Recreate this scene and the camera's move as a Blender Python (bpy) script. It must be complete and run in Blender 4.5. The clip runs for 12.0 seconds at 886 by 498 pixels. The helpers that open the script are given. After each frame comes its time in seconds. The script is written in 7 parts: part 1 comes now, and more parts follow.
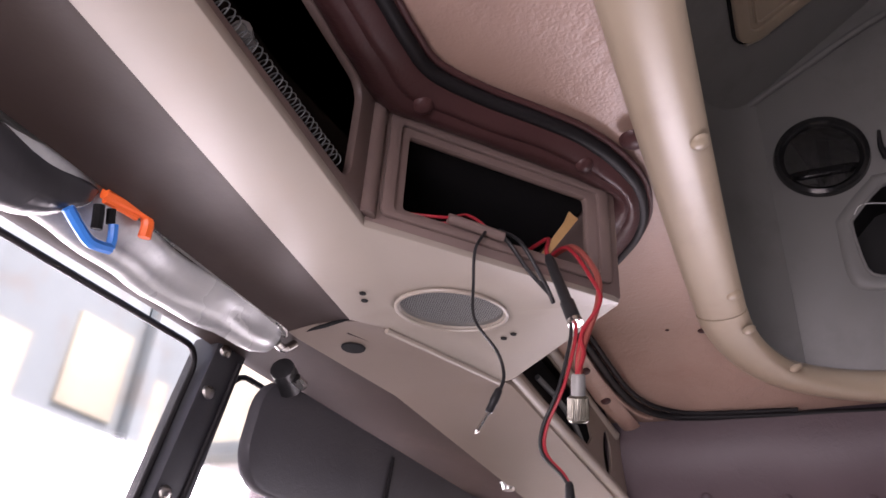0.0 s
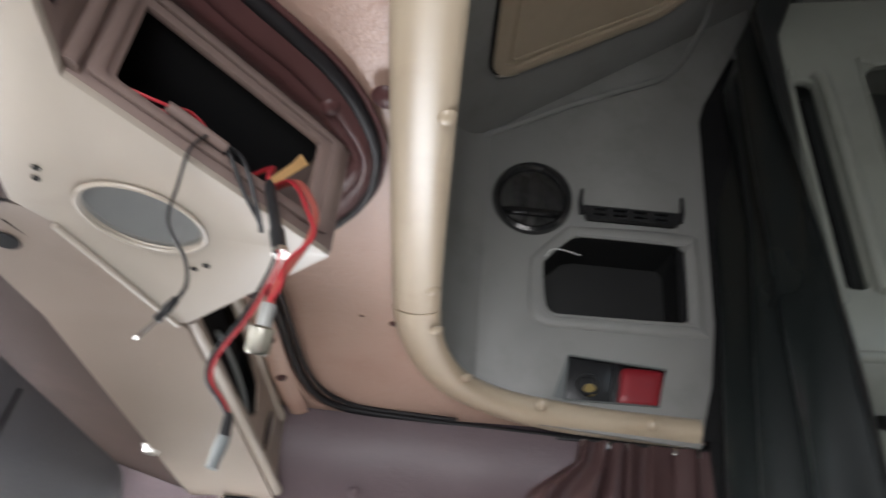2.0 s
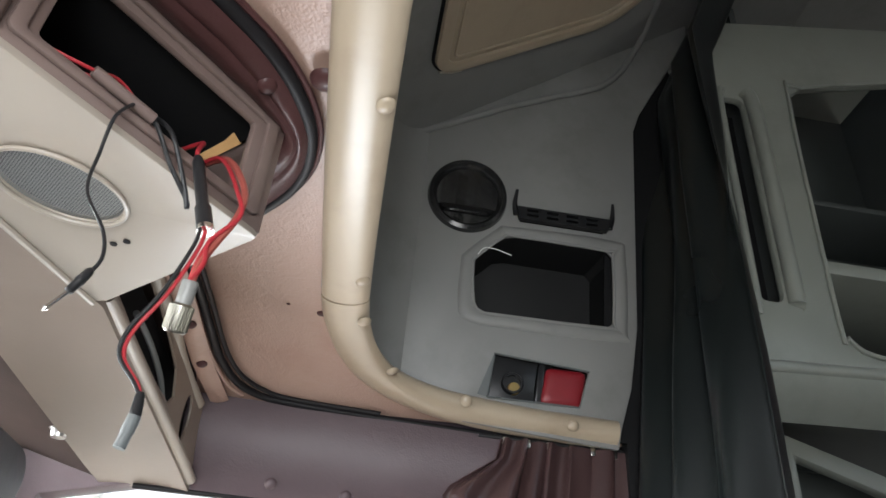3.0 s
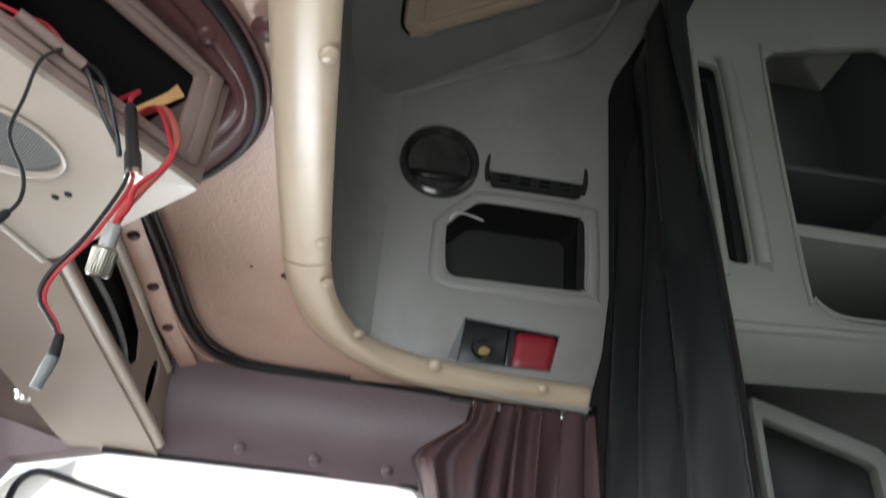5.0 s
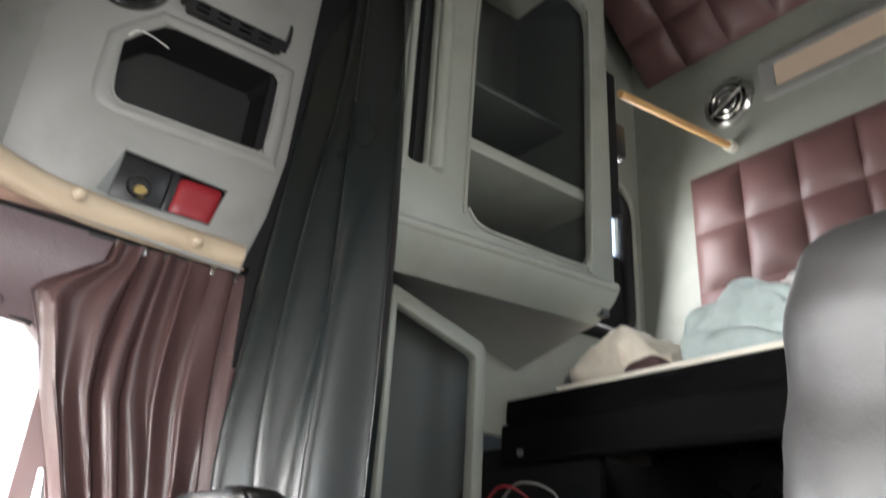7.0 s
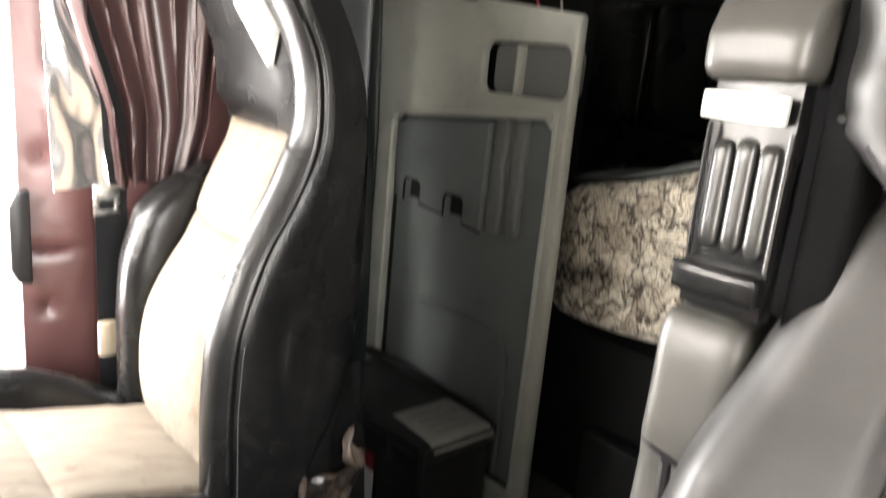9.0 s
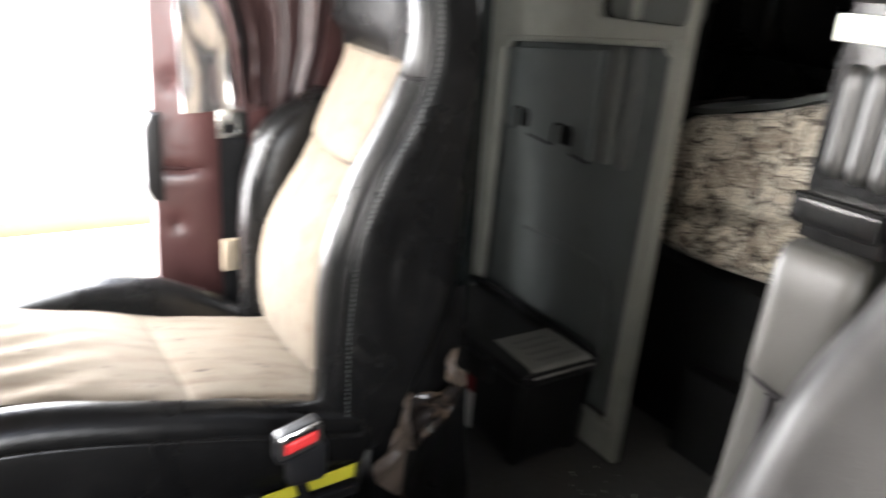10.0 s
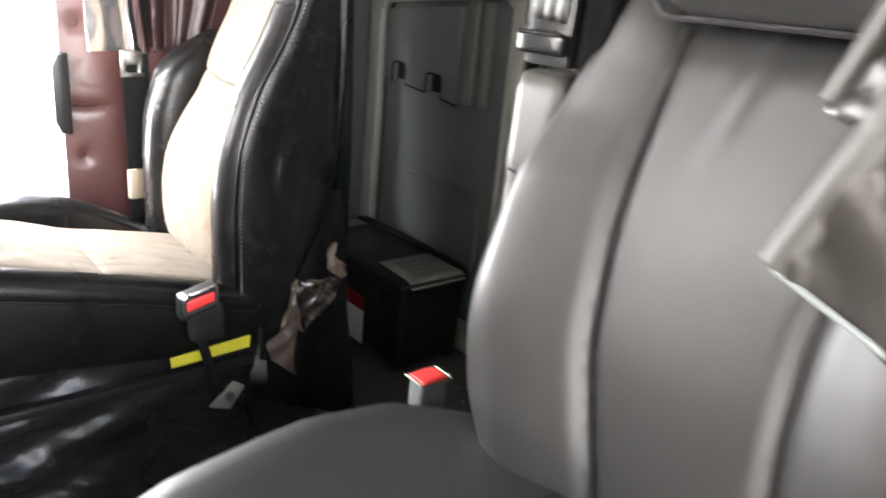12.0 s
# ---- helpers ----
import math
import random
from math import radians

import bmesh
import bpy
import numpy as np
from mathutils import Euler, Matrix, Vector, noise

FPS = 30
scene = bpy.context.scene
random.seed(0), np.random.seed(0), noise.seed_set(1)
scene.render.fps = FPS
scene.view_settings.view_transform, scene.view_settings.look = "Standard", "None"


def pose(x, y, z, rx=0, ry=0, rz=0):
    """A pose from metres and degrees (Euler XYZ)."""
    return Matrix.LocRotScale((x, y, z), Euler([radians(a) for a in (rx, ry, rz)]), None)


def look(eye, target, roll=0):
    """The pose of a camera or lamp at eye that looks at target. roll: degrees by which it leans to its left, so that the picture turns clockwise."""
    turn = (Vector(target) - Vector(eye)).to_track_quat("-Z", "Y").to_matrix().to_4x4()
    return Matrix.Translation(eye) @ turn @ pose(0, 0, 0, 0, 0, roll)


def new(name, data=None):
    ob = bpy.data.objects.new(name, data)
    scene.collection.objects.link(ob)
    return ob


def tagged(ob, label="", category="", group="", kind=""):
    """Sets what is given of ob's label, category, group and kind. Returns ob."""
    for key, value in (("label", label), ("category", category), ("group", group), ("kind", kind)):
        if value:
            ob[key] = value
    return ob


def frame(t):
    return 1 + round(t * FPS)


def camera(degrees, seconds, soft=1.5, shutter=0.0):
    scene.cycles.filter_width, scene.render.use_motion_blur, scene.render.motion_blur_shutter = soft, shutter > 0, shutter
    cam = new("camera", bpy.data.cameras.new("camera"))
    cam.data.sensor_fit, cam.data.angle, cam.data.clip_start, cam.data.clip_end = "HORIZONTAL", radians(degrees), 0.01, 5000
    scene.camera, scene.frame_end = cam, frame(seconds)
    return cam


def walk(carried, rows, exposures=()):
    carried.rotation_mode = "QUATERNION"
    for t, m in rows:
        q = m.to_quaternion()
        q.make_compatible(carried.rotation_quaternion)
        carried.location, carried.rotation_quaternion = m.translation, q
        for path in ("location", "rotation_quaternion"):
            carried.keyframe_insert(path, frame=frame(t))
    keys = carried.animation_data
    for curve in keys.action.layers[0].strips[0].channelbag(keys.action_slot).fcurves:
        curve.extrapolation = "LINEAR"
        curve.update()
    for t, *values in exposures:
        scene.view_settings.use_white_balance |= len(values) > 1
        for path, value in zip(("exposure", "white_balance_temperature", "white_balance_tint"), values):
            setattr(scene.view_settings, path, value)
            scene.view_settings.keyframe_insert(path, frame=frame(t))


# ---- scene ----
cam = camera(61.5, 12.0, 1.5, 0.75)
PATH = [
    (0, (0.259, -0.65, 1.142), (-0.486, 0.895, 2.17), 4.1),
    (0.5, (0.265, -0.627, 1.13), (-0.47, 0.896, 2.198), 4.3),
    (1, (0.257, -0.599, 1.12), (-0.374, 0.967, 2.191), 4.8),
    (1.5, (0.246, -0.581, 1.114), (-0.076, 1.067, 2.201), 5.0),
    (2, (0.239, -0.566, 1.106), (0.241, 1.1, 2.214), 5.3),
    (2.5, (0.239, -0.559, 1.104), (0.403, 1.092, 2.221), 5.0),
    (3, (0.243, -0.557, 1.101), (0.421, 1.091, 2.219), 5.0),
    (3.2, (0.254, -0.559, 1.093), (0.437, 1.088, 2.213), 5.0),
    (4.8, (0.311, -0.540, 1.076), (0.493, 1.113, 2.188), 4.7),
    (5, (0.306, -0.545, 1.083), (0.495, 1.132, 2.156), 4.6),
    (5.5, (0.3, -0.53, 1.089), (0.714, 1.213, 1.979), 4.7),
    (6, (0.308, -0.533, 1.087), (0.858, 1.179, 1.962), 5.0),
    (6.5, (0.301, -0.516, 1.095), (1.179, 1.049, 1.979), 5.1),
    (6.7, (0.297, -0.518, 1.104), (1.295, 0.976, 1.983), 5.2),
    (8.3, (0.21, -0.502, 1.078), (1.515, 1.013, 1.124), 5.3),
    (8.5, (0.209, -0.497, 1.077), (1.525, 1.005, 0.97), 5.3),
    (9, (0.212, -0.486, 1.074), (1.51, 0.955, 0.586), 5.5),
    (9.5, (0.202, -0.478, 1.069), (1.476, 0.92, 0.42), 5.6),
    (10, (0.2, -0.495, 1.073), (1.256, 1.058, 0.384), 5.1),
    (10.5, (0.19, -0.508, 1.07), (0.936, 1.201, 0.346), 4.7),
    (11, (0.171, -0.633, 1.054), (0.921, 1.074, 0.33), 4.7),
    (11.5, (0.174, -0.663, 1.005), (1.217, 0.896, 0.31), 5.3),
    (12, (0.109, -0.772, 0.994), (1.346, 0.653, 0.332), 5.6),
]
EXPO = [(0, 1.25, 6500, 34), (1, 1.4, 6450, 23), (2.5, 1.82, 6150, 9), (5, 1.85, 6150, 8), (6.5, 2.5, 6250, 9), (8.3, 2.9, 7050, 12), (9.5, 2.98, 6950, 12), (10.5, 2.1, 6450, 12), (11.5, 2.5, 6500, 11), (12, 2.85, 6700, 12)]
walk(cam, [(t, look(eye, target, roll)) for t, eye, target, roll in PATH], EXPO)

# ---- world and light ----
world = bpy.data.worlds.new("sky")
scene.world = world
world.use_nodes = True
wn = world.node_tree.nodes
sky = wn.new("ShaderNodeTexSky")
sky.sky_type = "NISHITA"
sky.sun_disc = False
sky.sun_elevation = radians(50)
sky.sun_rotation = radians(99)
wn["Background"].inputs[1].default_value = 0.15
world.node_tree.links.new(sky.outputs[0], wn["Background"].inputs[0])
sun = new("sun", bpy.data.lights.new("sun", "SUN"))
sun.data.energy, sun.data.angle, sun.data.color = 5.0, radians(0.6), (1, 0.95, 0.87)
sun.matrix_world = look((4.2, -0.7, 5.0), (0, 0, 0))


def opening_light(name, eye, target, sx, sy, watts, tint=(0.98, 0.98, 0.98)):
    l = new(name, bpy.data.lights.new(name, "AREA"))
    l.data.shape, l.data.size, l.data.size_y, l.data.energy, l.data.color = "RECTANGLE", sx, sy, watts, tint
    l.matrix_world = look(eye, target)
    return l


opening_light("windshield_skylight", (-1.35, 0.50, 1.24), (0.5, 0.10, 0.70), 1.2, 0.8, 16.0)
opening_light("doorway_skylight", (0.20, 1.05, 0.80), (0.45, 0.3, 0.42), 0.55, 0.7, 9.5, (0.94, 0.97, 1.0))
opening_light("driver_doorway_skylight", (0.05, -1.75, 1.02), (0.45, 0.5, 1.0), 1.1, 0.9, 11.5)
opening_light("sleeper_window_skylight", (1.82, 0.80, 2.0), (1.8, 0, 1.8), 0.36, 0.42, 1.0)
# Fill light added to brighten the sleeper; no window is known on this side.
opening_light("far_sleeper_fill_light", (1.75, -0.82, 2.0), (1.9, 0.2, 2.1), 0.36, 0.42, 0.45)

# ---- materials ----


def mat(name, col, rough=0.5, metal=0.0, scale=30, var=0.15, bump=0.1, fine=220, kind="noise", crease=0.0, sheen=0.0, coat=0.0, dirt=None, spec=0.5):
    m = bpy.data.materials.new(name)
    m.use_nodes = True
    nt, L = m.node_tree.nodes, m.node_tree.links.new
    b = nt["Principled BSDF"]
    b.inputs["Roughness"].default_value, b.inputs["Metallic"].default_value = rough, metal
    b.inputs["Specular IOR Level"].default_value = spec
    b.inputs["Coat Weight"].default_value, b.inputs["Sheen Weight"].default_value = coat, sheen
    tc = nt.new("ShaderNodeTexCoord")
    n1, n2 = nt.new("ShaderNodeTexNoise"), nt.new("ShaderNodeTexNoise")
    n1.inputs["Scale"].default_value, n1.inputs["Detail"].default_value = scale * 0.12, 5
    n2.inputs["Scale"].default_value, n2.inputs["Detail"].default_value = scale, 6
    L(tc.outputs["Object"], n1.inputs["Vector"]), L(tc.outputs["Object"], n2.inputs["Vector"])
    mix = nt.new("ShaderNodeMix")
    mix.data_type = "RGBA"
    mix.inputs["A"].default_value = (*[c * (1 - var) for c in col], 1)
    mix.inputs["B"].default_value = (*[min(1, c * (1 + var)) for c in col], 1)
    add = nt.new("ShaderNodeMath")
    add.operation = "MULTIPLY_ADD"
    add.inputs[1].default_value = 0.5
    half = nt.new("ShaderNodeMath")
    half.operation = "MULTIPLY"
    half.inputs[1].default_value = 0.5
    L(n2.outputs["Fac"], half.inputs[0]), L(n1.outputs["Fac"], add.inputs[0]), L(half.outputs[0], add.inputs[2])
    L(add.outputs[0], mix.inputs["Factor"])
    out = mix.outputs["Result"]
    if dirt:
        dn, ramp, dm = nt.new("ShaderNodeTexNoise"), nt.new("ShaderNodeValToRGB"), nt.new("ShaderNodeMix")
        dn.inputs["Scale"].default_value, dn.inputs["Detail"].default_value, dn.inputs["Roughness"].default_value = dirt[1], 8, 0.65
        ramp.color_ramp.elements[0].position, ramp.color_ramp.elements[1].position = 0.52, 0.72
        dm.data_type = "RGBA"
        dm.inputs["B"].default_value = (*dirt[0], 1)
        sc = nt.new("ShaderNodeMath")
        sc.operation = "MULTIPLY"
        sc.inputs[1].default_value = dirt[2]
        L(tc.outputs["Object"], dn.inputs["Vector"]), L(dn.outputs["Fac"], ramp.inputs[0]), L(ramp.outputs[0], sc.inputs[0])
        L(sc.outputs[0], dm.inputs["Factor"]), L(out, dm.inputs["A"])
        out = dm.outputs["Result"]
    L(out, b.inputs["Base Color"])
    rr = nt.new("ShaderNodeMapRange")
    rr.inputs["To Min"].default_value, rr.inputs["To Max"].default_value = max(0.03, rough - 0.1), min(1, rough + 0.1)
    L(n1.outputs["Fac"], rr.inputs["Value"]), L(rr.outputs[0], b.inputs["Roughness"])
    if bump:
        bp = nt.new("ShaderNodeBump")
        bp.inputs["Strength"].default_value, bp.inputs["Distance"].default_value = bump, 0.002
        if kind == "leather":
            v = nt.new("ShaderNodeTexVoronoi")
            v.feature = "DISTANCE_TO_EDGE"
            v.inputs["Scale"].default_value = fine
            wv = nt.new("ShaderNodeTexNoise")
            wv.inputs["Scale"].default_value, wv.inputs["Detail"].default_value, wv.inputs["Distortion"].default_value = fine * 0.16, 6, 2.5
            s = nt.new("ShaderNodeMath")
            s.operation = "MULTIPLY_ADD"
            s.inputs[1].default_value = 0.5
            L(tc.outputs["Object"], v.inputs["Vector"]), L(tc.outputs["Object"], wv.inputs["Vector"])
            L(v.outputs["Distance"], s.inputs[0]), L(wv.outputs["Fac"], s.inputs[2])
            high = s.outputs[0]
            if crease:
                rg, ks = nt.new("ShaderNodeTexNoise"), nt.new("ShaderNodeMath")
                rg.noise_type = "RIDGED_MULTIFRACTAL"
                rg.inputs["Scale"].default_value, rg.inputs["Detail"].default_value, rg.inputs["Distortion"].default_value = fine * 0.24, 3, 0.9
                ks.operation = "MULTIPLY_ADD"
                ks.inputs[1].default_value = -crease
                L(tc.outputs["Object"], rg.inputs["Vector"]), L(rg.outputs["Fac"], ks.inputs[0]), L(high, ks.inputs[2])
                high = ks.outputs[0]
            L(high, bp.inputs["Height"])
        elif kind == "wrinkle":
            mp = nt.new("ShaderNodeMapping")
            mp.inputs["Scale"].default_value = (0.8, 2.6, 1)
            wv = nt.new("ShaderNodeTexNoise")
            wv.noise_type = "RIDGED_MULTIFRACTAL"
            wv.inputs["Scale"].default_value, wv.inputs["Detail"].default_value, wv.inputs["Distortion"].default_value = fine, 4, 1.2
            L(tc.outputs["Object"], mp.inputs["Vector"]), L(mp.outputs[0], wv.inputs["Vector"]), L(wv.outputs["Fac"], bp.inputs["Height"])
        else:
            n3 = nt.new("ShaderNodeTexNoise")
            n3.inputs["Scale"].default_value, n3.inputs["Detail"].default_value = fine, 4
            L(tc.outputs["Object"], n3.inputs["Vector"]), L(n3.outputs["Fac"], bp.inputs["Height"])
        L(bp.outputs[0], b.inputs["Normal"])
    return m


PINK = mat("rose_vinyl", (0.385, 0.258, 0.205), 0.40, scale=18, var=0.1, bump=0.55, fine=170, kind="leather", crease=0.5, dirt=((0.27, 0.14, 0.11), 4, 0.4))
LINV = mat("pillar_vinyl", (0.092, 0.040, 0.038), 0.34, scale=20, var=0.2, bump=0.6, fine=14, kind="wrinkle")
BURG = mat("burgundy_vinyl", (0.066, 0.030, 0.029), 0.36, scale=22, var=0.2, bump=0.3, fine=160, kind="leather", spec=0.2)
PURP = mat("plum_vinyl", (0.090, 0.062, 0.069), 0.5, scale=16, var=0.18, bump=0.25, fine=180, kind="leather")
TUFT = mat("tufted_burgundy_vinyl", (0.112, 0.056, 0.054), 0.46, scale=20, var=0.18, bump=0.2, fine=180, kind="leather")
DOORV = mat("door_rust_vinyl", (0.36, 0.16, 0.115), 0.35, scale=20, var=0.15, bump=0.2, fine=180, kind="leather")
REDC = mat("red_carpet", (0.22, 0.012, 0.02), 0.95, scale=90, var=0.3, bump=0.6, fine=700)
TAN = mat("tan_enamel", (0.300, 0.264, 0.220), 0.42, scale=10, var=0.07, bump=0.06, fine=160, dirt=((0.32, 0.25, 0.19), 7, 0.35))
# Brown base lowered so the colour carries the visor's shade on the header.
BROWN_SHADED = mat("brown_enamel", (0.036, 0.025, 0.021), 0.46, scale=12, var=0.12, bump=0.06, fine=180, dirt=((0.07, 0.05, 0.043), 6, 0.4), spec=0.18)
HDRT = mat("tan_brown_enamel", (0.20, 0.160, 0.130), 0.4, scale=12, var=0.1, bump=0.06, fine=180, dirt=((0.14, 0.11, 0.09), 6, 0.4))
PODB = mat("brown_textured_plastic", (0.165, 0.12, 0.105), 0.45, scale=30, var=0.12, bump=0.15, fine=420)
MOLD = mat("gold_beige_plastic_trim", (0.42, 0.345, 0.25), 0.33, scale=14, var=0.1, bump=0.05, fine=120, dirt=((0.28, 0.2, 0.13), 8, 0.3))
GREY = mat("grey_plastic_liner", (0.232, 0.230, 0.220), 0.5, scale=14, var=0.1, bump=0.12, fine=480, dirt=((0.12, 0.12, 0.108), 5, 0.4))
GREYL = mat("grey_green_plastic_liner", (0.235, 0.245, 0.215), 0.46, scale=12, var=0.1, bump=0.12, fine=480, dirt=((0.13, 0.135, 0.12), 5, 0.4))
RIBG = mat("mid_grey_liner", (0.165, 0.175, 0.168), 0.5, scale=14, var=0.12, bump=0.12, fine=420)
# Lit copy of the grey-green liner: same plastic, base raised to brighten the closet.
CLOS = mat("lit_grey_green_closet_plastic", (0.395, 0.405, 0.36), 0.44, scale=12, var=0.1, bump=0.12, fine=480, dirt=((0.15, 0.155, 0.14), 5, 0.4))
# Bluish panel grey, darkened further to carry part of the recess's shade.
CLOR = mat("part_shaded_closet_grey", (0.155, 0.172, 0.170), 0.62, scale=14, var=0.14, bump=0.12, fine=420, spec=0.2, dirt=((0.09, 0.095, 0.092), 6, 0.4))
# Liner grey darkened: the shade inside lockers and cabinet is in the colour.
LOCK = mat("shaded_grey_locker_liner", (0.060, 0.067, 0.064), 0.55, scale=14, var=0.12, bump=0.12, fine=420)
GREYD = mat("dark_grey_liner", (0.112, 0.122, 0.120), 0.55, scale=14, var=0.12, bump=0.12, fine=420)
ARMB = mat("glossy_black_arm_plastic", (0.0045, 0.0045, 0.0045), 0.22, scale=25, var=0.25, bump=0.05, fine=350, spec=0.35)
BLK = mat("black_plastic", (0.018, 0.018, 0.019), 0.33, scale=25, var=0.25, bump=0.08, fine=350, spec=0.3)
# Black steel with its base raised to carry haze and sheen.
POST = mat("haze_lifted_black_steel", (0.042, 0.043, 0.048), 0.38, scale=25, var=0.2, bump=0.06, fine=250)
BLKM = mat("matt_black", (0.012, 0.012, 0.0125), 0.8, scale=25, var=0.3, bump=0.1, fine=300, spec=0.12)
# Darker, less glossy copy of matt_black, used on several parts.
DEEP = mat("deep_matt_black", (0.0035, 0.0034, 0.0036), 0.9, scale=40, var=0.4, bump=0.2, fine=400, spec=0.05)
SAND = mat("sandy_plinth", (0.30, 0.24, 0.16), 0.9, scale=4, var=0.2, bump=0.1, fine=20)
RUB = mat("black_rubber", (0.012, 0.011, 0.012), 0.55, scale=40, var=0.25, bump=0.1, fine=300, spec=0.22)
BLKV = mat("black_vinyl", (0.0068, 0.0067, 0.0067), 0.28, scale=60, var=0.45, bump=0.3, fine=210, kind="leather", crease=0.3, dirt=((0.022, 0.021, 0.020), 26, 0.4), spec=0.3)
# Lit copy of black_vinyl: a lighter base in place of low bounce light.
BLKV_LIT = mat("lit_black_vinyl", (0.019, 0.019, 0.019), 0.26, scale=60, var=0.45, bump=0.3, fine=210, kind="leather", crease=0.3, dirt=((0.05, 0.048, 0.045), 12, 0.5), spec=0.4)
BLKC = mat("black_curtain_vinyl", (0.007, 0.0095, 0.0095), 0.30, scale=10, var=0.3, bump=0.10, fine=90, spec=0.55)
FAB = mat("beige_velour", (0.152, 0.123, 0.089), 0.93, scale=45, var=0.13, bump=0.35, fine=900, sheen=0.04, dirt=((0.13, 0.088, 0.054), 14, 0.55))
SEAMB = mat("dirty_brown_seam", (0.035, 0.025, 0.018), 0.9, scale=40, var=0.3, bump=0.2, fine=300)
GLEA = mat("grey_leather", (0.0215, 0.0208, 0.0202), 0.45, scale=18, var=0.14, bump=0.10, fine=420, kind="leather", spec=0.4)
GLEAL = mat("light_grey_leather", (0.040, 0.039, 0.035), 0.4, scale=18, var=0.16, bump=0.10, fine=420, kind="leather", spec=0.4)
CHROME = mat("worn_steel", (0.55, 0.54, 0.51), 0.28, 1.0, scale=40, var=0.15, bump=0.05, fine=300)
SILV = mat("satin_steel_band", (0.38, 0.39, 0.34), 0.38, 0.25, scale=20, var=0.12, bump=0.04, fine=200)
BRASS = mat("brass_contact", (0.55, 0.4, 0.16), 0.3, 1.0, scale=60, var=0.2, bump=0.0)
FOAM = mat("torn_pale_lining", (0.13, 0.10, 0.078), 0.36, scale=18, var=0.3, bump=0.9, fine=26, kind="wrinkle", dirt=((0.05, 0.04, 0.034), 24, 0.8))
MESHW = mat("painted_speaker_wire", (0.20, 0.205, 0.20), 0.4, 0.3, scale=60, var=0.1, bump=0.0)
GREYP = mat("grey_plastic_cover", (0.2, 0.2, 0.19), 0.4, scale=30, var=0.1, bump=0.05, fine=300)
REDP = mat("red_plastic", (0.22, 0.012, 0.018), 0.38, scale=30, var=0.12, bump=0.05, fine=300)
REDB = mat("red_release_button", (0.78, 0.05, 0.05), 0.32, scale=30, var=0.08, bump=0.0)
REDW = mat("red_cable", (0.32, 0.022, 0.03), 0.38, scale=60, var=0.15, bump=0.0)
NICK = mat("aged_nickel", (0.34, 0.33, 0.29), 0.34, 1.0, scale=50, var=0.25, bump=0.05, fine=300)
ORW = mat("faded_red_cable", (0.27, 0.065, 0.05), 0.42, scale=60, var=0.15, bump=0.0)
ORANGE = mat("orange_plastic", (0.95, 0.16, 0.03), 0.4, scale=30, var=0.08, bump=0.0)
BLUE = mat("blue_plastic", (0.04, 0.24, 0.72), 0.4, scale=30, var=0.08, bump=0.0)
YEL = mat("yellow_tag", (0.72, 0.66, 0.05), 0.6, scale=30, var=0.12, bump=0.05, fine=200)
PAPER = mat("grey_paper_label", (0.30, 0.30, 0.28), 0.7, scale=40, var=0.3, bump=0.05, fine=120)
WHITE = mat("white_paper", (0.8, 0.8, 0.78), 0.7, scale=40, var=0.08, bump=0.05, fine=120)
FLUT = mat("dark_fluted_plastic", (0.017, 0.017, 0.016), 0.30, scale=30, var=0.12, bump=0.04, fine=300)
ARML = mat("creased_pale_grey_vinyl", (0.022, 0.020, 0.018), 0.26, scale=14, var=0.3, bump=0.9, fine=16, kind="wrinkle")
FILM = mat("torn_brown_film", (0.02, 0.016, 0.014), 0.24, scale=16, var=0.4, bump=0.9, fine=22, kind="wrinkle", dirt=((0.30, 0.21, 0.145), 21, 0.75))
# Black visor vinyl, greyer in the base to stand for haze over it.
VISV = mat("haze_lifted_visor_vinyl", (0.052, 0.051, 0.056), 0.42, scale=20, var=0.15, bump=0.2, fine=240, kind="leather", spec=0.2)
CLOTHW = mat("cream_cloth", (0.62, 0.57, 0.48), 0.9, scale=30, var=0.15, bump=0.5, fine=600, dirt=((0.35, 0.22, 0.15), 12, 0.5))
CLOTHT = mat("pale_teal_knit", (0.36, 0.43, 0.42), 0.92, scale=50, var=0.25, bump=0.7, fine=300)
CLOTHP = mat("white_cloth", (0.66, 0.63, 0.60), 0.9, scale=30, var=0.12, bump=0.5, fine=500)
VISR = mat("dark_shiny_visor_vinyl", (0.060, 0.060, 0.064), 0.24, scale=20, var=0.25, bump=0.3, fine=24, kind="wrinkle", spec=0.5)
SILVER = mat("shiny_grey_visor_vinyl", (0.42, 0.43, 0.42), 0.28, 0.15, scale=30, var=0.35, bump=0.4, fine=22, dirt=((0.16, 0.16, 0.165), 9, 0.7))
CURT = mat("burgundy_curtain_vinyl", (0.066, 0.037, 0.036), 0.34, scale=14, var=0.2, bump=0.15, fine=160, kind="leather")
FOIL = mat("silvery_curtain_hem", (0.72, 0.71, 0.71), 0.17, 0.8, scale=12, var=0.1, bump=0.12, fine=10)
CARP = mat("dark_grey_carpet", (0.080, 0.080, 0.078), 0.96, scale=70, var=0.45, bump=0.8, fine=700, dirt=((0.10, 0.095, 0.085), 9, 0.5))
KNOB = mat("rust_leather_knob", (0.27, 0.062, 0.026), 0.38, scale=22, var=0.25, bump=0.2, fine=160, kind="leather")
WOOD = mat("pale_wood_rod", (0.55, 0.33, 0.14), 0.45, scale=40, var=0.2, bump=0.1, fine=200)
CREAMP = mat("cream_plastic", (0.63, 0.6, 0.52), 0.45, scale=20, var=0.08, bump=0.06, fine=240)
